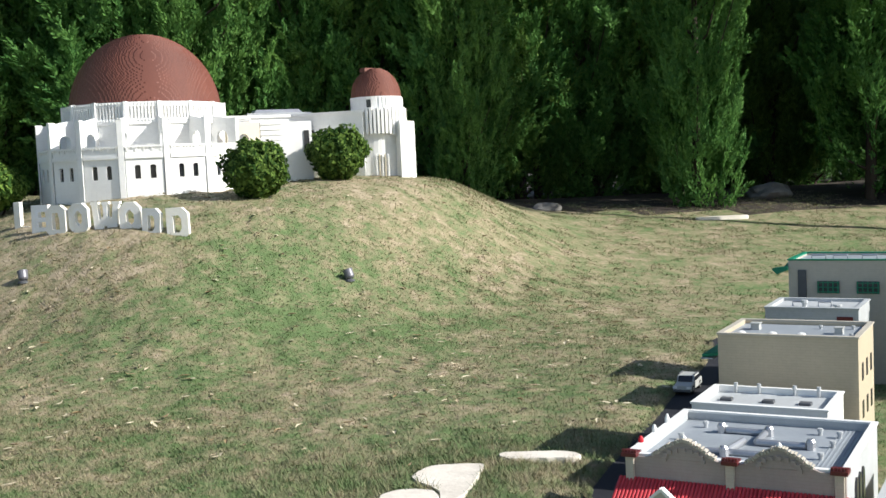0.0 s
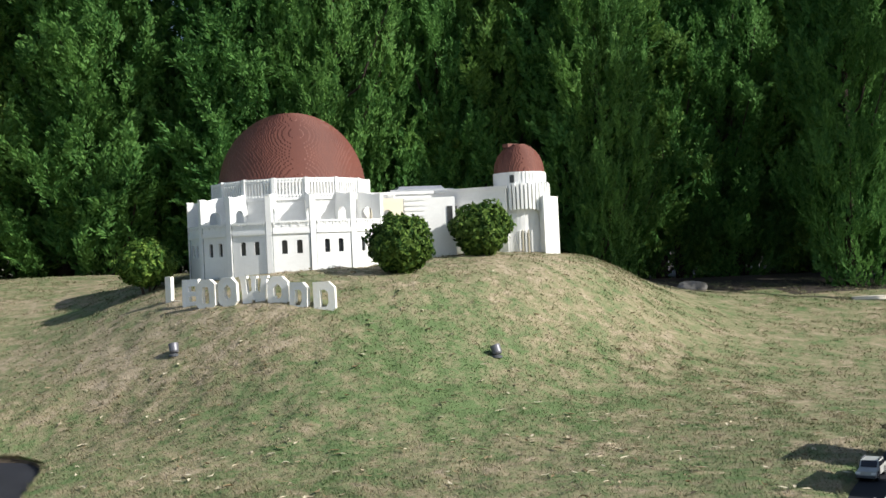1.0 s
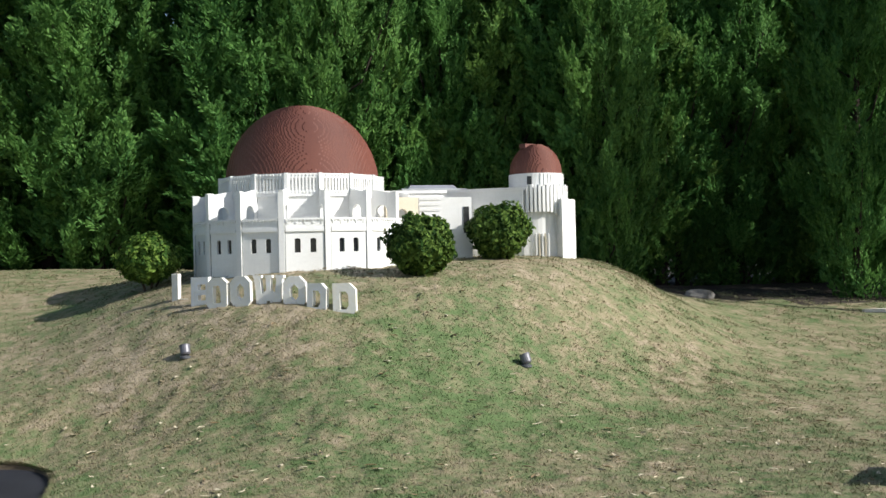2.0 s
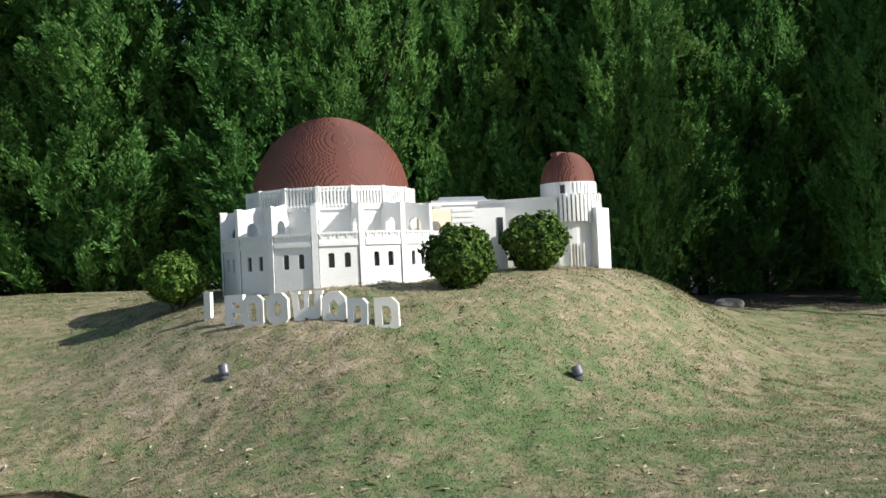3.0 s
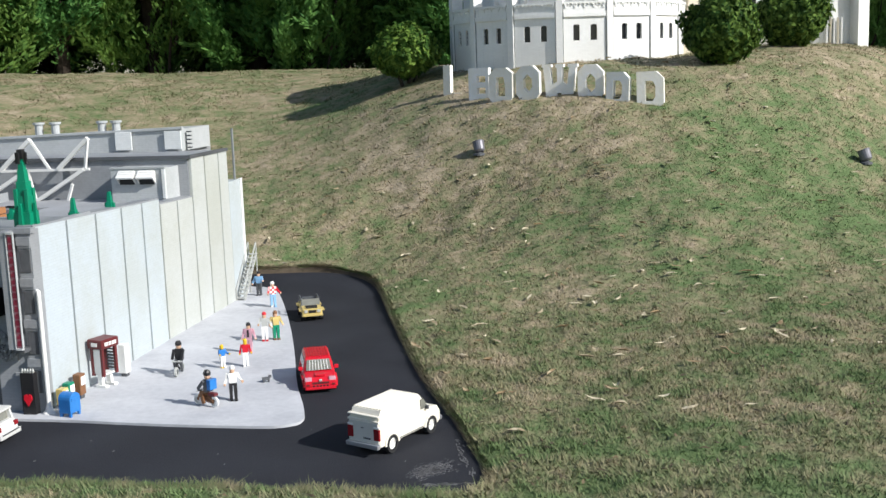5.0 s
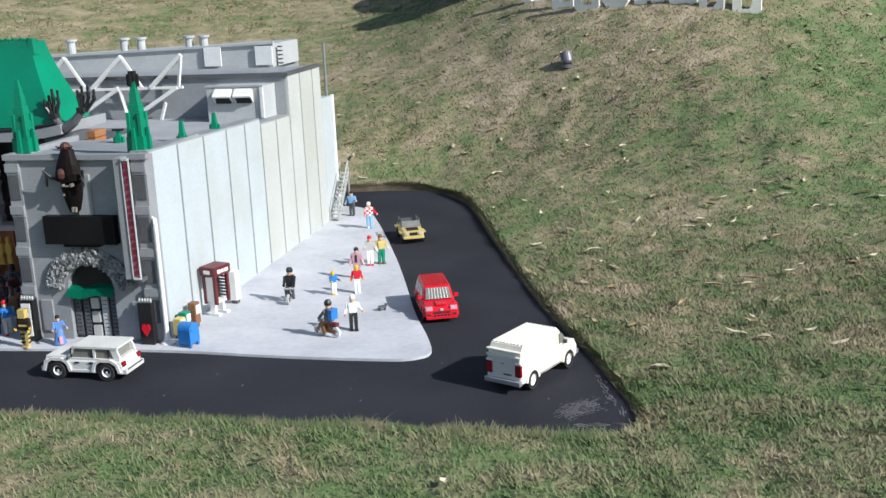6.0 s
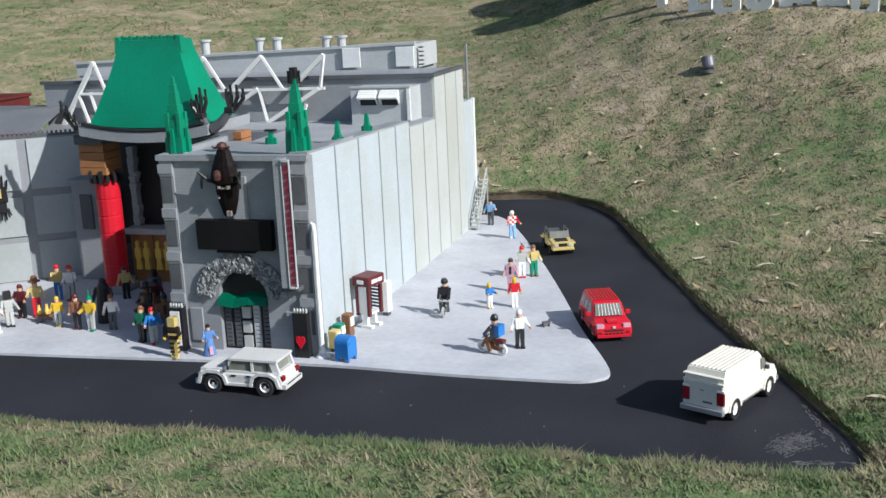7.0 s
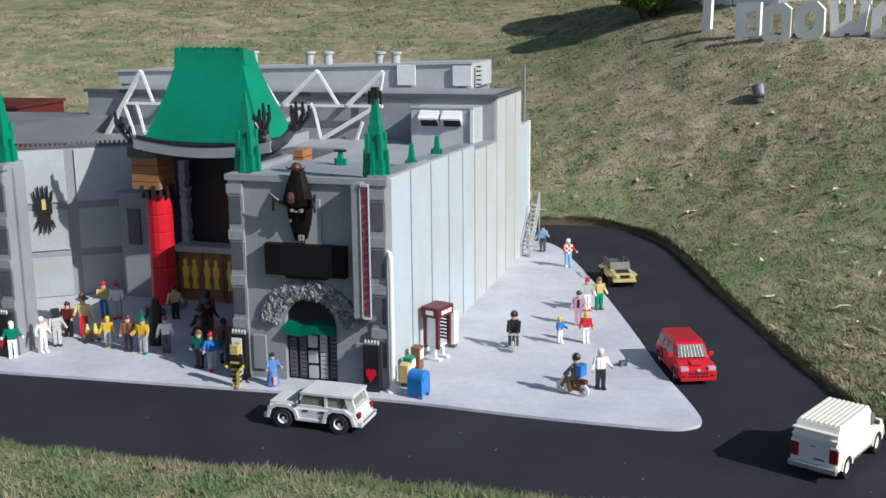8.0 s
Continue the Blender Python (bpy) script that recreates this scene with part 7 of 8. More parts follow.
flag(SLABS[0], 0.042, 0.08, "pale flat stepping slab sunk in the grass")
flag(SLABS[1], 0.038, 0.08, "narrow pale stone slab sunk in the grass")
flag(SLABS[2], 0.042, 0.08, "pale flat stepping slab beside another in the grass")
for x, y, sx, sy, sz, tn, say in ((6.05, 11.0, 0.24, 0.10, 0.09, 20, "low grey boulder at the edge of the trees"), (9.6, 11.6, 0.5, 0.3, 0.16, 40, "low dark boulder on the bare soil")):
    bm = bmesh.new()
    bmesh.ops.create_icosphere(bm, subdivisions=3, radius=1)
    for v in bm.verts:
        k = 1 + 0.25 * noise.noise(v.co * 1.6 + Vector((x, y, 0))) + 0.08 * noise.noise(v.co * 5)
        v.co = Vector((v.co.x * sx, v.co.y * sy, max(v.co.z, -0.4) * sz)) * k
    solo("boulder", bm, ROCK, say, "boulder", pose(x, y, terrain(x, y) + 0.02, 0, 0, tn))
flag([(7.45, 10.05), (7.55, 10.18), (8.15, 10.05), (8.1, 9.93)], terrain(7.8, 10.1) + 0.045, 0.06, "flat pale cover slab lying on the far lawn")


# ---- village street ----
VM = pose(2.04, 2.13, 0.0, 0, 0, 41)
ROOFBLUE = mat("roof_blue_grey", (0.30, 0.33, 0.355), (0.24, 0.265, 0.29), 0.5, 6, 60, 0.1)
AWNRED = mat("awning_red", (0.56, 0.055, 0.070), (0.46, 0.04, 0.05), 0.45, 9, 80, 0.1, rand=0.5)
ORIGIN = Vector((0.508, -0.606, 1.165))


def grown(k):
    """The village placing for a house that stands further off and is built k times larger."""
    return Matrix.Translation(ORIGIN) @ Matrix.Scale(k, 4) @ Matrix.Translation(-ORIGIN) @ VM



def roof_vent(parent, x, y, z, r=0.008, h=0.022):
    bm = bmesh.new()
    turned(bm, [(r * 0.8, z), (r * 0.8, z + h * 0.6), (r * 1.2, z + h * 0.62), (r * 1.1, z + h)], 8, x, y)
    part("roof_vent", bm, LIGHTGREY, parent)


def parapet_house(name, say, x0, x1, y0, y1, z, wall, roof, rim=0.03, front=None, k=1.0):
    """A flat-roofed house with a raised rim round its roof."""
    ob = thing(name, say, "model building", grown(k))
    bm = bmesh.new()
    box(bm, x0, x1, y0, y1, -0.03, z - rim)
    part("house_body", bm, wall, ob)
    bm = bmesh.new()
    t = 0.016
    box(bm, x0, x1, y0, y0 + t, z - rim, z)
    box(bm, x0, x1, y1 - t, y1, z - rim, z)
    box(bm, x0, x0 + t, y0 + t, y1 - t, z - rim, z)
    box(bm, x1 - t, x1, y0 + t, y1 - t, z - rim, z)
    part("parapet", bm, wall, ob)
    bm = bmesh.new()
    box(bm, x0 - 0.004, x1 + 0.004, y0 - 0.004, y0 + t, z, z + 0.006)
    box(bm, x0 - 0.004, x1 + 0.004, y1 - t, y1 + 0.004, z, z + 0.006)
    box(bm, x0 - 0.004, x0 + t, y0 + t, y1 - t, z, z + 0.006)
    box(bm, x1 - t, x1 + 0.004, y0 + t, y1 - t, z, z + 0.006)
    part("coping", bm, front or wall, ob)
    bm = bmesh.new()
    box(bm, x0 + t, x1 - t, y0 + t, y1 - t, z - rim - 0.002, z - rim + 0.004)
    part("roof", bm, roof, ob)
    return ob


def village():
    # gabled hall with scalloped front and tiled awning
    h1 = parapet_house("model_hall", "rose-grey model hall with scalloped gables and red tiled awning", 0.0, 0.58, -0.60, 0.0, 0.325, LIGHTGREY, ROOFBLUE, 0.028, WHITE)
    part("front_wall", bbox(-0.012, 0.0, -0.60, 0.0, -0.03, 0.325, 0.001), ROSE, h1)
    for cy in (-0.17, -0.43):
        bm = bmesh.new()
        out = [(-0.108, 0.0), (0.108, 0.0), (0.090, 0.006), (0.070, 0.015), (0.056, 0.029), (0.030, 0.041), (0.008, 0.052), (-0.008, 0.052), (-0.030, 0.041), (-0.056, 0.029), (-0.070, 0.015), (-0.090, 0.006)]
        loft(bm, [[(xx, cy + y, 0.325 + z) for y, z in out] for xx in (-0.014, 0.004)])
        g = part("gable", bm, ROSE, h1)
        for (y0, z0), (y1, z1) in zip(out[1:], out[2:] + out[:1]):
            if z0 + z1 > 0.01:
                bm = bmesh.new()
                for q in range(3):
                    f0, f1 = q / 3, (q + 0.7) / 3
                    bar(bm, (-0.006, cy + y0 + (y1 - y0) * f0, 0.328 + z0 + (z1 - z0) * f0 + 0.002 * (q % 2)), (-0.006, cy + y0 + (y1 - y0) * f1, 0.328 + z0 + (z1 - z0) * f1 + 0.002 * (q % 2)), 0.026, 0.009)
                part("gable_coping", bm, TANLIGHT, g)
        bm = bmesh.new()
        turned(bm, [(0.006, 0.378), (0.008, 0.388), (0.002, 0.396)], 8, -0.006, cy)
        part("gable_knob", bm, WHITE, g)
        bm = bmesh.new()
        for k in range(9):
            a = math.pi * k / 8
            box(bm, -0.020, -0.013, cy + 0.055 * math.cos(a) - 0.006, cy + 0.055 * math.cos(a) + 0.006, 0.325 + 0.030 * math.sin(a) - 0.006, 0.325 + 0.030 * math.sin(a) + 0.006)
        part("gable_relief", bm, ROSE, g)
    for cy in (-0.015, -0.30, -0.585):
        bm = bmesh.new()
        box(bm, -0.030, 0.02, cy - 0.022, cy + 0.022, 0.325, 0.336)
        for k in range(5):
            turned(bm, [(0.004, 0.336), (0.004, 0.345)], 6, -0.022, cy - 0.018 + 0.009 * k)
        part("red_cap", bm, DARKRED, h1)
        part("post", bbox(-0.022, -0.012, cy - 0.012, cy + 0.012, 0.20, 0.325, 0.001), TANLIGHT, h1)
    bm = bmesh.new()
    loft(bm, [[(-0.012, y, 0.262), (-0.012, y, 0.25), (-0.085, y, 0.205), (-0.090, y, 0.213)] for y in (-0.62, 0.02)])
    aw = part("awning", bm, AWNRED, h1)
    for k in range(60):
        y = -0.614 + 0.01063 * k
        bm = bmesh.new()
        rod(bm, (-0.014, y, 0.2635), (-0.090, y, 0.2135), 0.0042, 6)
        part("awning_tile", bm, AWNRED, aw)
    for cy in (-0.13, -0.46):
        bm = bmesh.new()
        loft(bm, [[(xx, cy + y, 0.235 + z) for y, z in ((-0.055, -0.03), (0.055, -0.03), (0.04, -0.005), (0.02, 0.012), (0.0, 0.022), (-0.02, 0.012), (-0.04, -0.005))] for xx in (-0.100, -0.082)])
        dg = part("awning_gable", bm, TANLIGHT, aw)
        for s in (-1, 1):
            bm = bmesh.new()
            bar(bm, (-0.092, cy, 0.262), (-0.092, cy + s * 0.062, 0.207), 0.024, 0.008)
            part("awning_gable_edge", bm, WHITE, dg)
    bm = bmesh.new()
    for pts in ([(0.30, -0.30, 0.31), (0.30, -0.44, 0.31)], [(0.30, -0.30, 0.312), (0.42, -0.30, 0.312)], [(0.42, -0.30, 0.31), (0.42, -0.18, 0.31)],
                [(0.16, -0.24, 0.312), (0.30, -0.26, 0.312)], [(0.17, -0.40, 0.308), (0.17, -0.16, 0.308)]):
        rod(bm, pts[0], pts[1], 0.011, 10)
    duct = part("duct", bm, STEEL, h1)
    for x, y in ((0.30, -0.455), (0.42, -0.165), (0.17, -0.145), (0.42, -0.31), (0.15, -0.24)):
        bm = bmesh.new()
        turned(bm, [(0.014, 0.297), (0.014, 0.325), (0.009, 0.333)], 10, x, y)
        part("duct_end", bm, STEEL, duct)
    for x, y in ((0.47, -0.10), (0.44, -0.17), (0.30, -0.07), (0.48, -0.45), (0.46, -0.51), (0.34, -0.51), (0.20, -0.50)):
        roof_vent(h1, x, y, 0.30)
    for k in range(7):
        part("roof_seam", bbox(0.03, 0.56, -0.575 + 0.012 * k, -0.572 + 0.012 * k, 0.300, 0.3025, 0), ROOFBLUE, h1)
    for k in range(3):
        bm = bmesh.new()
        arch = [(0.14 + 0.06 * k + 0.018 * x, 0.19 + 0.05 * z) for x, z in ((-1, 0), (1, 0), (1, 1.2), (0.6, 1.6), (0, 1.75), (-0.6, 1.6), (-1, 1.2))]
        loft(bm, [[(x, yy, z) for x, z in arch] for yy in (-0.606, -0.598)])
        part("window", bm, DARKGLASS, h1)
    for k in range(3):
        bm = bmesh.new()
        turned(bm, [(0.008, 0.331), (0.009, 0.341), (0.003, 0.349 + 0.005 * k)], 8, 0.12 + 0.13 * k, -0.002)
        part("roof_ornament", bm, WHITE if k else RED, h1)
    # low white shop behind it
    h2 = parapet_house("model_shop", "low white model shop with skylights in its pale roof", 0.584, 0.885, -0.455, -0.022, 0.350, WHITE, LIGHTGREY, 0.020, None, 1.045)
    for y in (-0.10, -0.24, -0.36):
        part("skylight", bbox(0.72, 0.75, y - 0.020, y + 0.020, 0.333, 0.344, 0.002), DARKGREY, h2)
    for y in (-0.10, -0.18, -0.30, -0.38):
        roof_vent(h2, 0.865, y, 0.335, 0.006, 0.035)
    # tall tan block
    h3 = parapet_house("model_tan_block", "tall plain tan model block with grey flat roof and small vents", 0.889, 1.25, -0.505, -0.034, 0.535, TAN, ROOFBLUE, 0.015, TANLIGHT, 1.07)
    for x, y, s in ((1.10, -0.12, 0.020), (1.05, -0.42, 0.018)):
        bm = bmesh.new()
        box(bm, x - s, x + s, y - s * 0.8, y + s * 0.8, 0.522, 0.545, taper=0.002)
        box(bm, x - s * 1.1, x + s * 1.1, y - s * 0.9, y + s * 0.9, 0.545, 0.549)
        part("cooling_unit", bm, SILVER, h3)
    for y in (-0.09, -0.20, -0.30):
        bm = bmesh.new()
        turned(bm, [(0.018, 0.522), (0.015, 0.529), (0.006, 0.533)], 10, 1.0, y)
        part("roof_dome", bm, WHITE, h3)
    for x, y in ((1.15, -0.34), (1.16, -0.45), (0.98, -0.47)):
        roof_vent(h3, x, y, 0.522, 0.006, 0.016)
    for k in range(3):
        for j in range(3):
            part("window", bbox(0.96 + 0.10 * k, 0.99 + 0.10 * k, -0.5075, -0.5025, 0.12 + 0.13 * j, 0.18 + 0.13 * j, 0), DARKGLASS, h3)
    bm = bmesh.new()
    loft(bm, [[(x, -0.034, 0.462), (x, -0.034, 0.450), (x, 0.042, 0.440), (x, 0.042, 0.450)] for x in (0.95, 1.22)])
    part("street_awning", bm, GREEN, h3, "green street awning with pale edge")
    part("awning_edge", bbox(0.948, 1.222, 0.000, 0.0445, 0.433, 0.4385, 0.001), LIGHTGREY, h3)
    # pale house and green-trimmed hall further up the street
    h4 = parapet_house("model_pale_house", "low pale grey model house with pipes on its roof", 1.50, 1.80, -0.42, -0.065, 0.548, LIGHTGREY, LIGHTGREY, 0.010, None, 1.13)
    for y in (-0.15, -0.25):
        bm = bmesh.new()
        tube(bm, [(1.62, y, 0.54), (1.62, y, 0.562), (1.62, y - 0.05, 0.562), (1.62, y - 0.05, 0.54)], 0.005, 6)
        part("roof_pipe", bm, STEEL, h4)
    roof_vent(h4, 1.60, -0.20, 0.54, 0.012, 0.03)
    roof_vent(h4, 1.58, -0.33, 0.54, 0.016, 0.018)
    part("window", bbox(1.496, 1.502, -0.40, -0.34, 0.45, 0.52, 0), DARKRED, h4)
    h5 = parapet_house("model_green_trimmed_hall", "pale tan model hall with green latticed windows and green eaves", 1.92, 2.28, -0.62, -0.075, 0.700, TANLIGHT, ROOFBLUE, 0.012, GREEN, 1.16)
    for y in (-0.24, -0.40):
        w = part("window", bbox(1.912, 1.922, y - 0.045, y + 0.045, 0.560, 0.612, 0.001), DARKGLASS, h5)
        for k in range(5):
            part("lattice_bar", bbox(1.908, 1.9135, y - 0.043 + 0.0203 * k, y - 0.038 + 0.0203 * k, 0.560, 0.612, 0), GREEN, w)
        for k in range(3):
            part("lattice_bar", bbox(1.907, 1.9125, y - 0.045, y + 0.045, 0.564 + 0.020 * k, 0.568 + 0.020 * k, 0), GREEN, w)
    part("wall_band", bbox(1.912, 1.922, -0.150, -0.115, 0.48, 0.66, 0.001), DARKGREY, h5)
    bm = bmesh.new()
    loft(bm, [[(x, -0.075, 0.675), (x, -0.075, 0.660), (x, -0.030, 0.640), (x, -0.010, 0.646 + 0.015 * c), (x, -0.010, 0.653 + 0.015 * c)] for x, c in ((1.90, 1), (1.98, 0), (2.18, 0), (2.26, 1))])
    part("upturned_eave", bm, GREEN, h5)
    for y in (-0.15, -0.24, -0.36):
        bm = bmesh.new()
        tube(bm, [(2.05, y, 0.685), (2.05, y, 0.712), (2.05, y - 0.06, 0.712), (2.05, y - 0.06, 0.685)], 0.005, 6)
        part("roof_pipe", bm, STEEL, h5)
    # houses on the far side of the row
    h6 = parapet_house("model_corner_house", "tan and rust model corner house with arched windows", 1.70, 2.40, -1.10, -0.66, 0.66, TANLIGHT, ROOFBLUE, 0.02, WHITE, 1.16)
    for k in range(3):
        bm = bmesh.new()
        arch = [(-0.74 - 0.10 * k + 0.03 * y, 0.47 + 0.05 * z) for y, z in ((-1, 0), (1, 0), (1, 1.2), (0.6, 1.6), (0, 1.75), (-0.6, 1.6), (-1, 1.2))]
        loft(bm, [[(xx, y, z) for y, z in arch] for xx in (1.694, 1.702)])
        part("window", bm, DARKGLASS, h6)
    h7 = parapet_house("model_brown_shop", "low brown model shop with pale coping", 0.02, 0.50, -0.98, -0.66, 0.225, BROWN, BROWN, 0.016, LIGHTGREY)
    part("sill_band", bbox(0.014, 0.022, -0.97, -0.67, 0.12, 0.135, 0), LIGHTGREY, h7)


village()


def street_car(m):
    ob = thing("toy_street_car", "silver-grey brick-built toy saloon car parked in the shaded street", "toy car", m)
    L, hw = 0.118, 0.041
    bm = body_shell([(-L, 0.018), (L, 0.018), (L, 0.044), (0.055, 0.050), (0.030, 0.078), (-0.060, 0.078), (-0.080, 0.052), (-L, 0.048)], hw)
    body = part("body", bm, SILVER, ob)
    bm = bmesh.new()
    loft(bm, [[(0.0565, -hw + 0.008, 0.0525), (0.0565, hw - 0.008, 0.0525), (0.0335, hw - 0.008, 0.0755), (0.0335, -hw + 0.008, 0.0755)], [(0.058, -hw + 0.008, 0.0535), (0.058, hw - 0.008, 0.0535), (0.035, hw - 0.008, 0.0765), (0.035, -hw + 0.008, 0.0765)]])
    part("windscreen", bm, DARKGLASS, body)
    for s in (-1, 1):
        bm = bmesh.new()
        loft(bm, [[(x, s * q, z) for x, z in ((-0.068, 0.054), (0.046, 0.054), (0.028, 0.074), (-0.056, 0.074))] for q in (hw - 0.001, hw + 0.001)])
        part("side_window", bm, DARKGLASS, body)
        part("roof_rail", bbox(-0.055, 0.022, s * 0.036 - 0.003, s * 0.036 + 0.003, 0.078, 0.084, 0.001), DARKGREY, body)
        for x in (-0.070, 0.072):
            wheel(ob, x, s * (hw - 0.006), 0.020, 0.015)
        lamp_block(body, "headlight", L + 0.001, s * 0.032, 0.036, 0.003, 0.010, 0.005, WHITE)
    lamp_block(body, "bumper", L + 0.004, 0, 0.022, 0.004, hw - 0.002, 0.005, DARKGREY)


street_car(pose(3.485, 4.07, 0.005, 0, 0, 224) @ Matrix.Scale(1.06, 4))
fig(2.03, 2.30, 90, RED, RED, SKIN, WHITE, "brick-built doll with red clothes beside the hall", 0.10)


# small brown house beyond the theatre
def brown_house():
    ob = thing("model_brown_house", "low red-brown model house with a white window behind the theatre", "model building", TH @ pose(-2.48, 1.78, 0, 0, 0, 4))
    bm = bmesh.new()
    box(bm, -0.5, 0.0, 0, 0.4, 0.0, 0.565)
    part("house_body", bm, DARKRED, ob)
    part("coping", bbox(-0.51, 0.01, -0.01, 0.41, 0.565, 0.58, 0.001), DARKRED, ob)
    part("window", bbox(-0.27, -0.10, -0.006, 0.002, 0.515, 0.553, 0.001), WHITE, ob)


brown_house()



def scuffs():
    """Chalky worn patch and crumbs on the asphalt near its tip."""
    rnd = random.Random(3)
    bm = bmesh.new()
    for k in range(520):
        q = rnd.random()
        x, y = -0.495 + 0.085 * q + rnd.gauss(0, 0.014), 3.605 + 0.05 * q + rnd.gauss(0, 0.020)
        a, ln, w = rnd.gauss(0.35, 0.5), rnd.uniform(0.0012, 0.0065), rnd.uniform(0.0004, 0.0011)
        box(bm, -ln, ln, -w, w, 0, 0.0005, pose(x, y, -0.0021, 0, 0, math.degrees(a)))
    for k in range(14):
        x, y = rnd.uniform(-2.4, -0.45), rnd.uniform(3.7, 4.4)
        if inside(ROAD, x, y) and not inside(PAVE, x, y):
            box(bm, -0.005, 0.005, -0.0012, 0.0012, 0, 0.001, pose(x, y, -0.002, 0, 0, rnd.uniform(0, 180)))
    for k in range(40):
        t = rnd.random()
        box(bm, -0.008, 0.008, -0.0014, 0.0014, 0, 0.0012, pose(-0.356 + 0.004 * math.sin(9 * t) + rnd.gauss(0, 0.004), 3.84 - 0.28 * t, -0.0021, 0, 0, -88 + rnd.uniform(-15, 15)))
        box(bm, -0.007, 0.007, -0.0014, 0.0014, 0, 0.0012, pose(-0.365 - 0.12 * t, 3.512 + rnd.gauss(0, 0.004) + 0.012 * t, -0.0021, 0, 0, -20 + rnd.uniform(-15, 15)))
    solo("road_scuff", bm, SCUFF, "pale chalky scuffs and crumbs on the asphalt", "scuffs", kind="stuff")


SCUFF = mat("pale_scuff", (0.17, 0.17, 0.175), (0.08, 0.08, 0.085), 0.9, 30, 90, 0.1)
scuffs()


# ---- grass and fallen leaves ----
def grass(name, x0, x1, y0, y1, count, h, w, seed, flat=0.55, soft=0.5):
    rnd = np.random.default_rng(seed)
    x, y = rnd.uniform(x0 - soft, x1 + soft, count), rnd.uniform(y0 - soft, y1 + soft, count)
    rim = np.minimum(np.minimum(x - x0, x1 - x), np.minimum(y - y0, y1 - y))
    keep = rnd.uniform(0, 1, count) < np.clip(0.5 + rim / (2 * soft), 0, 1)
    x, y = x[keep], y[keep]
    clear = (np.maximum(depth_in(ROAD, x, y), depth_in(VROAD, x, y)) < -0.009) & (np.max([depth_in(s, x, y) for s in SLABS], axis=0) < -0.004)
    x, y = x[clear], y[clear]
    z = turf(x, y)
    n = len(x)
    a, lean = rnd.uniform(0, math.tau, n), rnd.uniform(flat, 1.45, n)
    tuft = 0.55 * value_noise(x, y, 7.0, 3) + 0.45 * value_noise(x, y, 19.0, 4)
    hh = h * rnd.uniform(0.5, 1.4, n) * (0.45 + 1.15 * tuft)
    ww = w * rnd.uniform(0.7, 1.4, n)
    b = a + math.pi / 2 + rnd.uniform(-0.5, 0.5, n)
    v = np.empty((n, 3, 3))
    v[:, 0] = np.stack([x - ww * np.cos(b), y - ww * np.sin(b), z - 0.004], 1)
    v[:, 1] = np.stack([x + ww * np.cos(b), y + ww * np.sin(b), z - 0.004], 1)
    v[:, 2] = np.stack([x + hh * np.sin(lean) * np.cos(a), y + hh * np.sin(lean) * np.sin(a), z + hh * np.cos(lean)], 1)
    me = bulk(name, v.reshape(-1, 3).tolist(), np.arange(3 * n).reshape(n, 3).tolist(), BLADE)
    tagged(new(name, me), "short mown grass blades, green mixed with straw", "grass", kind="stuff")


grass("grass", -3.6, 1.1, 2.3, 4.9, 340000, 0.021, 0.0021, 1)
grass("grass", -1.0, 4.4, 2.4, 7.4, 360000, 0.020, 0.0025, 2, 0.75)
grass("grass", 1.3, 2.6, 2.8, 3.5, 60000, 0.036, 0.0019, 5, 0.55, 0.35)
grass("grass", -4.5, 5.0, 6.6, 12.5, 240000, 0.019, 0.0036, 3, 1.0)
grass("grass", 4.0, 10.0, 4.0, 11.6, 150000, 0.023, 0.0046, 4, 1.0)


def fringe(name, outline, count, h, seed):
    """Blades that hang over the cut edge of a road."""
    rnd = np.random.default_rng(seed)
    p, q = np.array(outline), np.roll(np.array(outline), -1, 0)
    use = (np.maximum(p[:, 0], q[:, 0]) > -3.6) & (np.minimum(p[:, 1], q[:, 1]) < 8)
    p, q = p[use], q[use]
    ln = np.linalg.norm(q - p, axis=1)
    k = rnd.choice(len(p), count, p=ln / ln.sum())
    t = rnd.uniform(0, 1, count)[:, None]
    base = p[k] * (1 - t) + q[k] * t
    along = (q - p)[k] / ln[k][:, None]
    out = np.stack([along[:, 1], -along[:, 0]], 1)
    thick = value_noise(base[:, 0], base[:, 1], 9.0, 6)
    base = base + out * rnd.uniform(0.004, 0.030, count)[:, None]
    z = 0.30 * field(base[:, 0], base[:, 1]) + 0.32 * (0.020 + waves(base[:, 0], base[:, 1]))
    hh = h * rnd.uniform(0.5, 1.3, count) * (0.4 + 1.1 * thick)
    lean = -out * rnd.uniform(0.1, 1.0, count)[:, None] + along * rnd.normal(size=count)[:, None] * 0.6
    v = np.empty((count, 3, 3))
    w = along * 0.0018
    v[:, 0, :2], v[:, 1, :2] = base - w, base + w
    v[:, 2, :2] = base + lean * hh[:, None]
    v[:, 0, 2] = v[:, 1, 2] = z - 0.004
    v[:, 2, 2] = z + hh * rnd.uniform(0.1, 0.9, count)
    me = bulk(name, v.reshape(-1, 3).tolist(), np.arange(3 * count).reshape(count, 3).tolist(), BLADE)
    tagged(new(name, me), "grass blades hanging over the cut edge of the turf", "grass", kind="stuff")


fringe("grass", ROAD, 30000, 0.022, 31)
fringe("grass", VROAD, 9000, 0.024, 32)


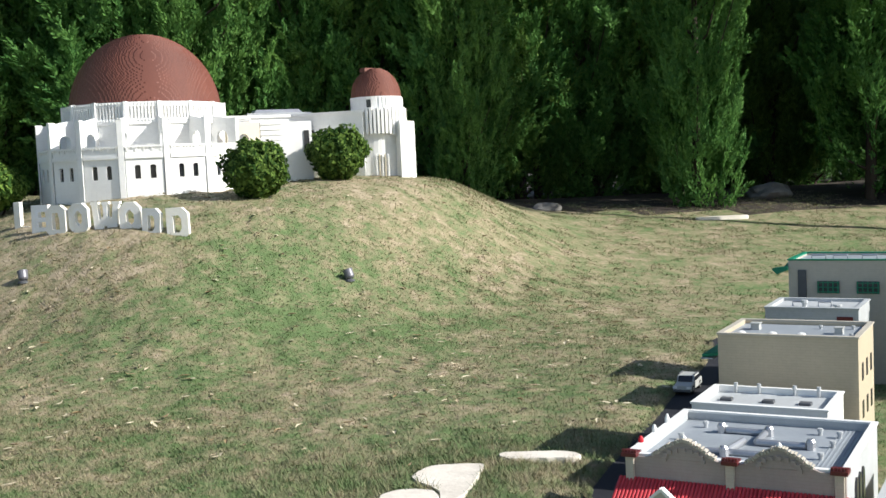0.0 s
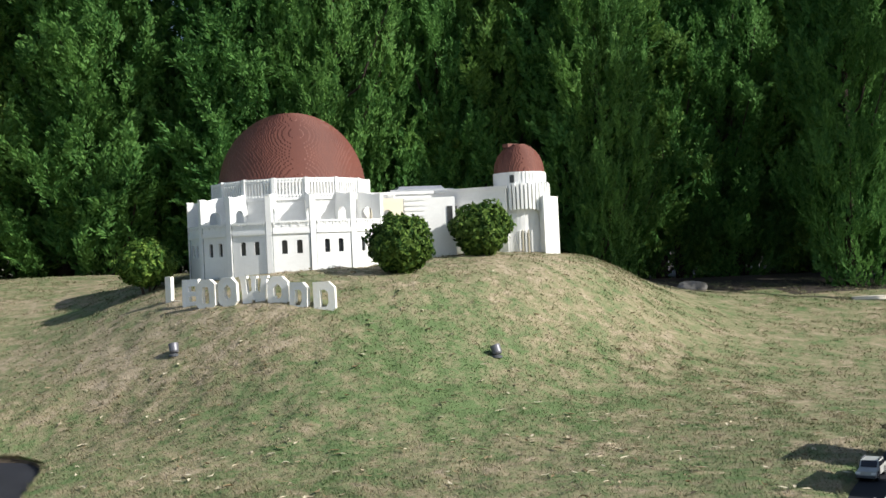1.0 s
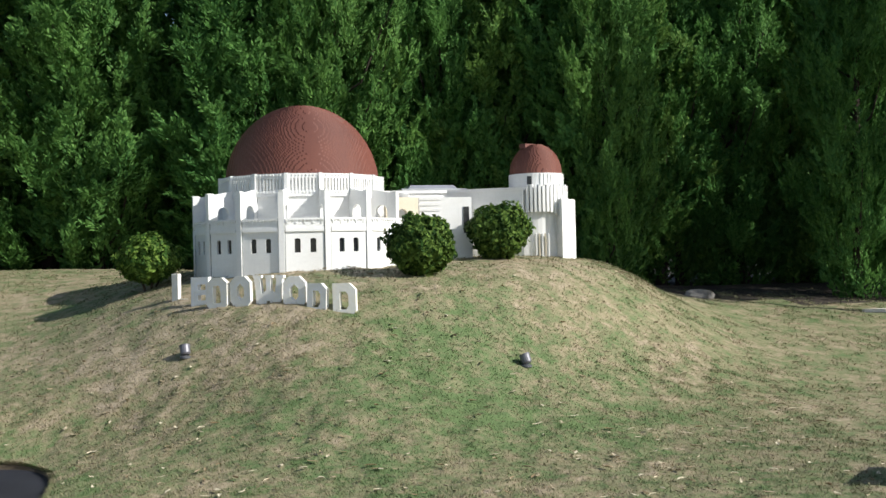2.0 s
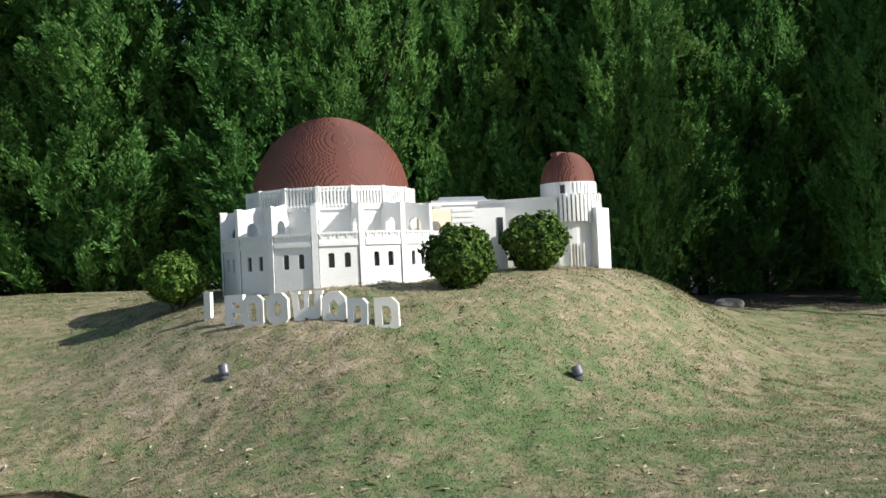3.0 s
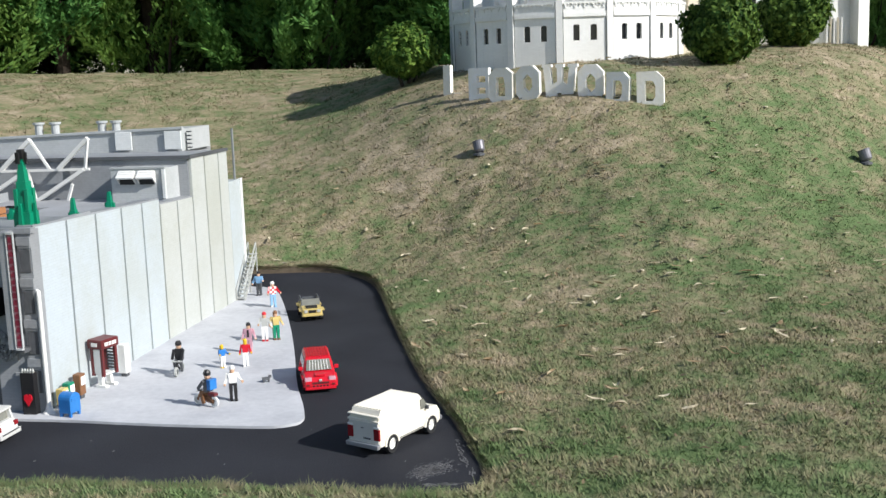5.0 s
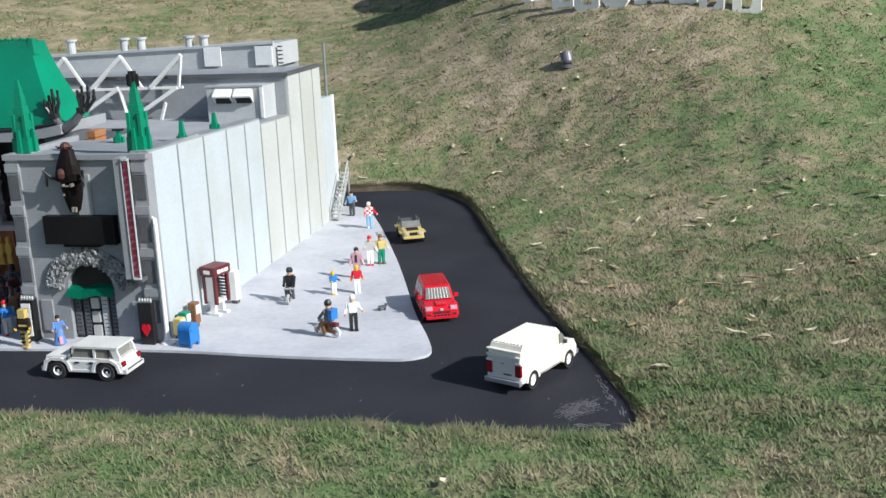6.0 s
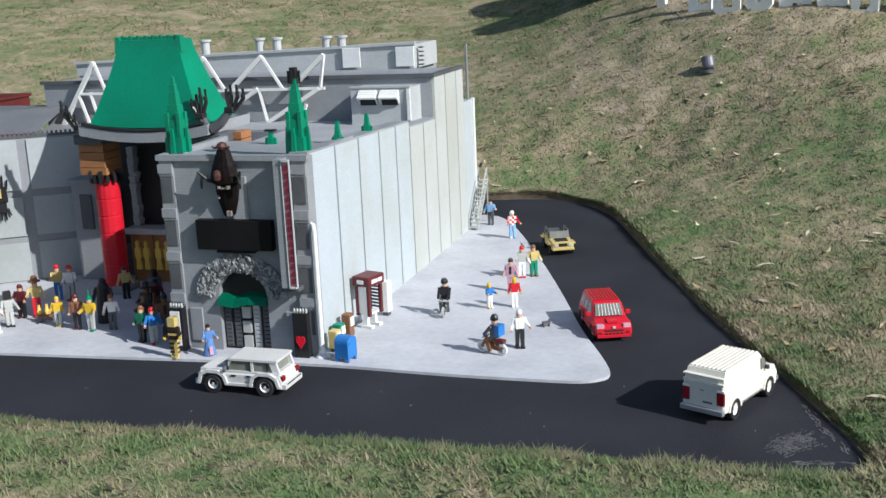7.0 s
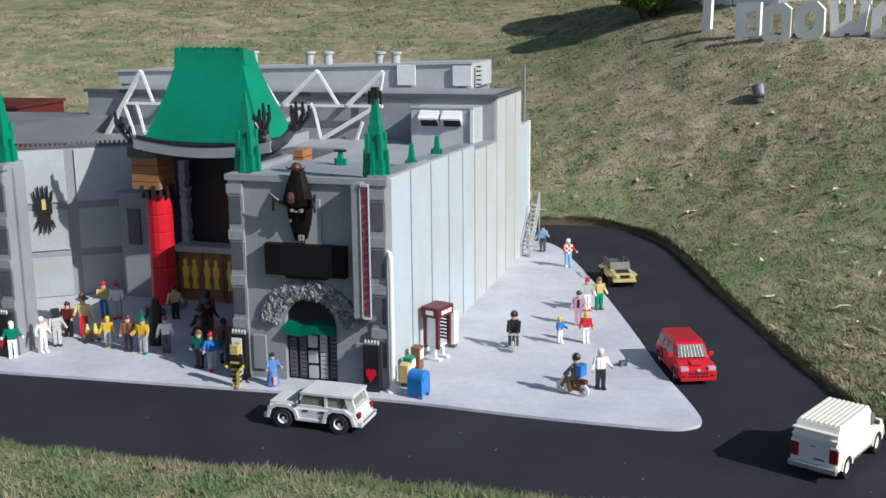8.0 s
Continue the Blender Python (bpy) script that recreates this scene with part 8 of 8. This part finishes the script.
def fallen():
    rnd = np.random.default_rng(8)
    n = 900
    x, y = rnd.uniform(-2.8, 4.5, n), rnd.uniform(2.9, 8.2, n)
    ok = (np.maximum(depth_in(ROAD, x, y), depth_in(VROAD, x, y)) < -0.02) & ((y > 3.75 - 0.15 * x) | (rnd.uniform(0, 1, n) < 0.03))
    x, y = x[ok], y[ok]
    z = turf(x, y) + rnd.uniform(0.008, 0.02, len(x))
    verts, faces = [], []
    for i in range(len(x)):
        a, ln, wd, up = rnd.uniform(0, math.tau), rnd.uniform(0.012, 0.040), rnd.uniform(0.005, 0.012), rnd.uniform(-0.003, 0.009)
        c, s = math.cos(a), math.sin(a)
        t = rnd.uniform(-0.008, 0.012, 2)
        k = len(verts)
        for f, g, h in ((-1, 0, t[0]), (-0.3, -1, up), (-0.2, 0, 0), (-0.3, 1, up), (0.45, -0.8, up), (0.45, 0, 0), (0.45, 0.8, up), (1, 0, t[1])):
            verts.append((x[i] + ln * f * c + wd * g * s, y[i] + ln * f * s - wd * g * c, z[i] + h))
        faces += [(k, k + 1, k + 2), (k, k + 2, k + 3), (k + 1, k + 4, k + 5, k + 2), (k + 2, k + 5, k + 6, k + 3), (k + 4, k + 7, k + 5), (k + 5, k + 7, k + 6)]
    me = bulk("fallen_leaves", verts, faces, FALLEN)
    tagged(new("fallen_leaves", me), "dry pale fallen leaves scattered over the lawn", "leaves", kind="stuff")


def litter():
    """Small brown dead bits lying between the blades."""
    rnd = np.random.default_rng(18)
    n = 5600
    x, y = rnd.uniform(-3.0, 5.0, n), 3.4 + 5.8 * rnd.uniform(0, 1, n) ** 1.2
    ok = np.maximum(depth_in(ROAD, x, y), depth_in(VROAD, x, y)) < -0.05
    x, y = x[ok], y[ok]
    n = len(x)
    z = turf(x, y) + rnd.uniform(0.006, 0.016, n)
    a, ln, wd = rnd.uniform(0, math.tau, n), rnd.uniform(0.006, 0.020, n), rnd.uniform(0.002, 0.006, n)
    c, s = np.cos(a), np.sin(a)
    v = np.empty((n, 4, 3))
    v[:, 0] = np.stack([x - ln * c, y - ln * s, z + rnd.uniform(-0.004, 0.008, n)], 1)
    v[:, 1] = np.stack([x + wd * s, y - wd * c, z], 1)
    v[:, 2] = np.stack([x + ln * c, y + ln * s, z + rnd.uniform(-0.004, 0.008, n)], 1)
    v[:, 3] = np.stack([x - wd * s, y + wd * c, z + 0.003], 1)
    me = bulk("leaf_litter", v.reshape(-1, 3).tolist(), np.arange(4 * n).reshape(n, 4).tolist(), LITTER)
    tagged(new("leaf_litter", me), "small brown dead leaf bits scattered in the lawn", "leaf litter", kind="stuff")


LITTER = mat("brown_litter", (0.15, 0.115, 0.065), (0.05, 0.040, 0.024), 0.85, 30, 90, 0.2, island=0.9)
fallen()
litter()
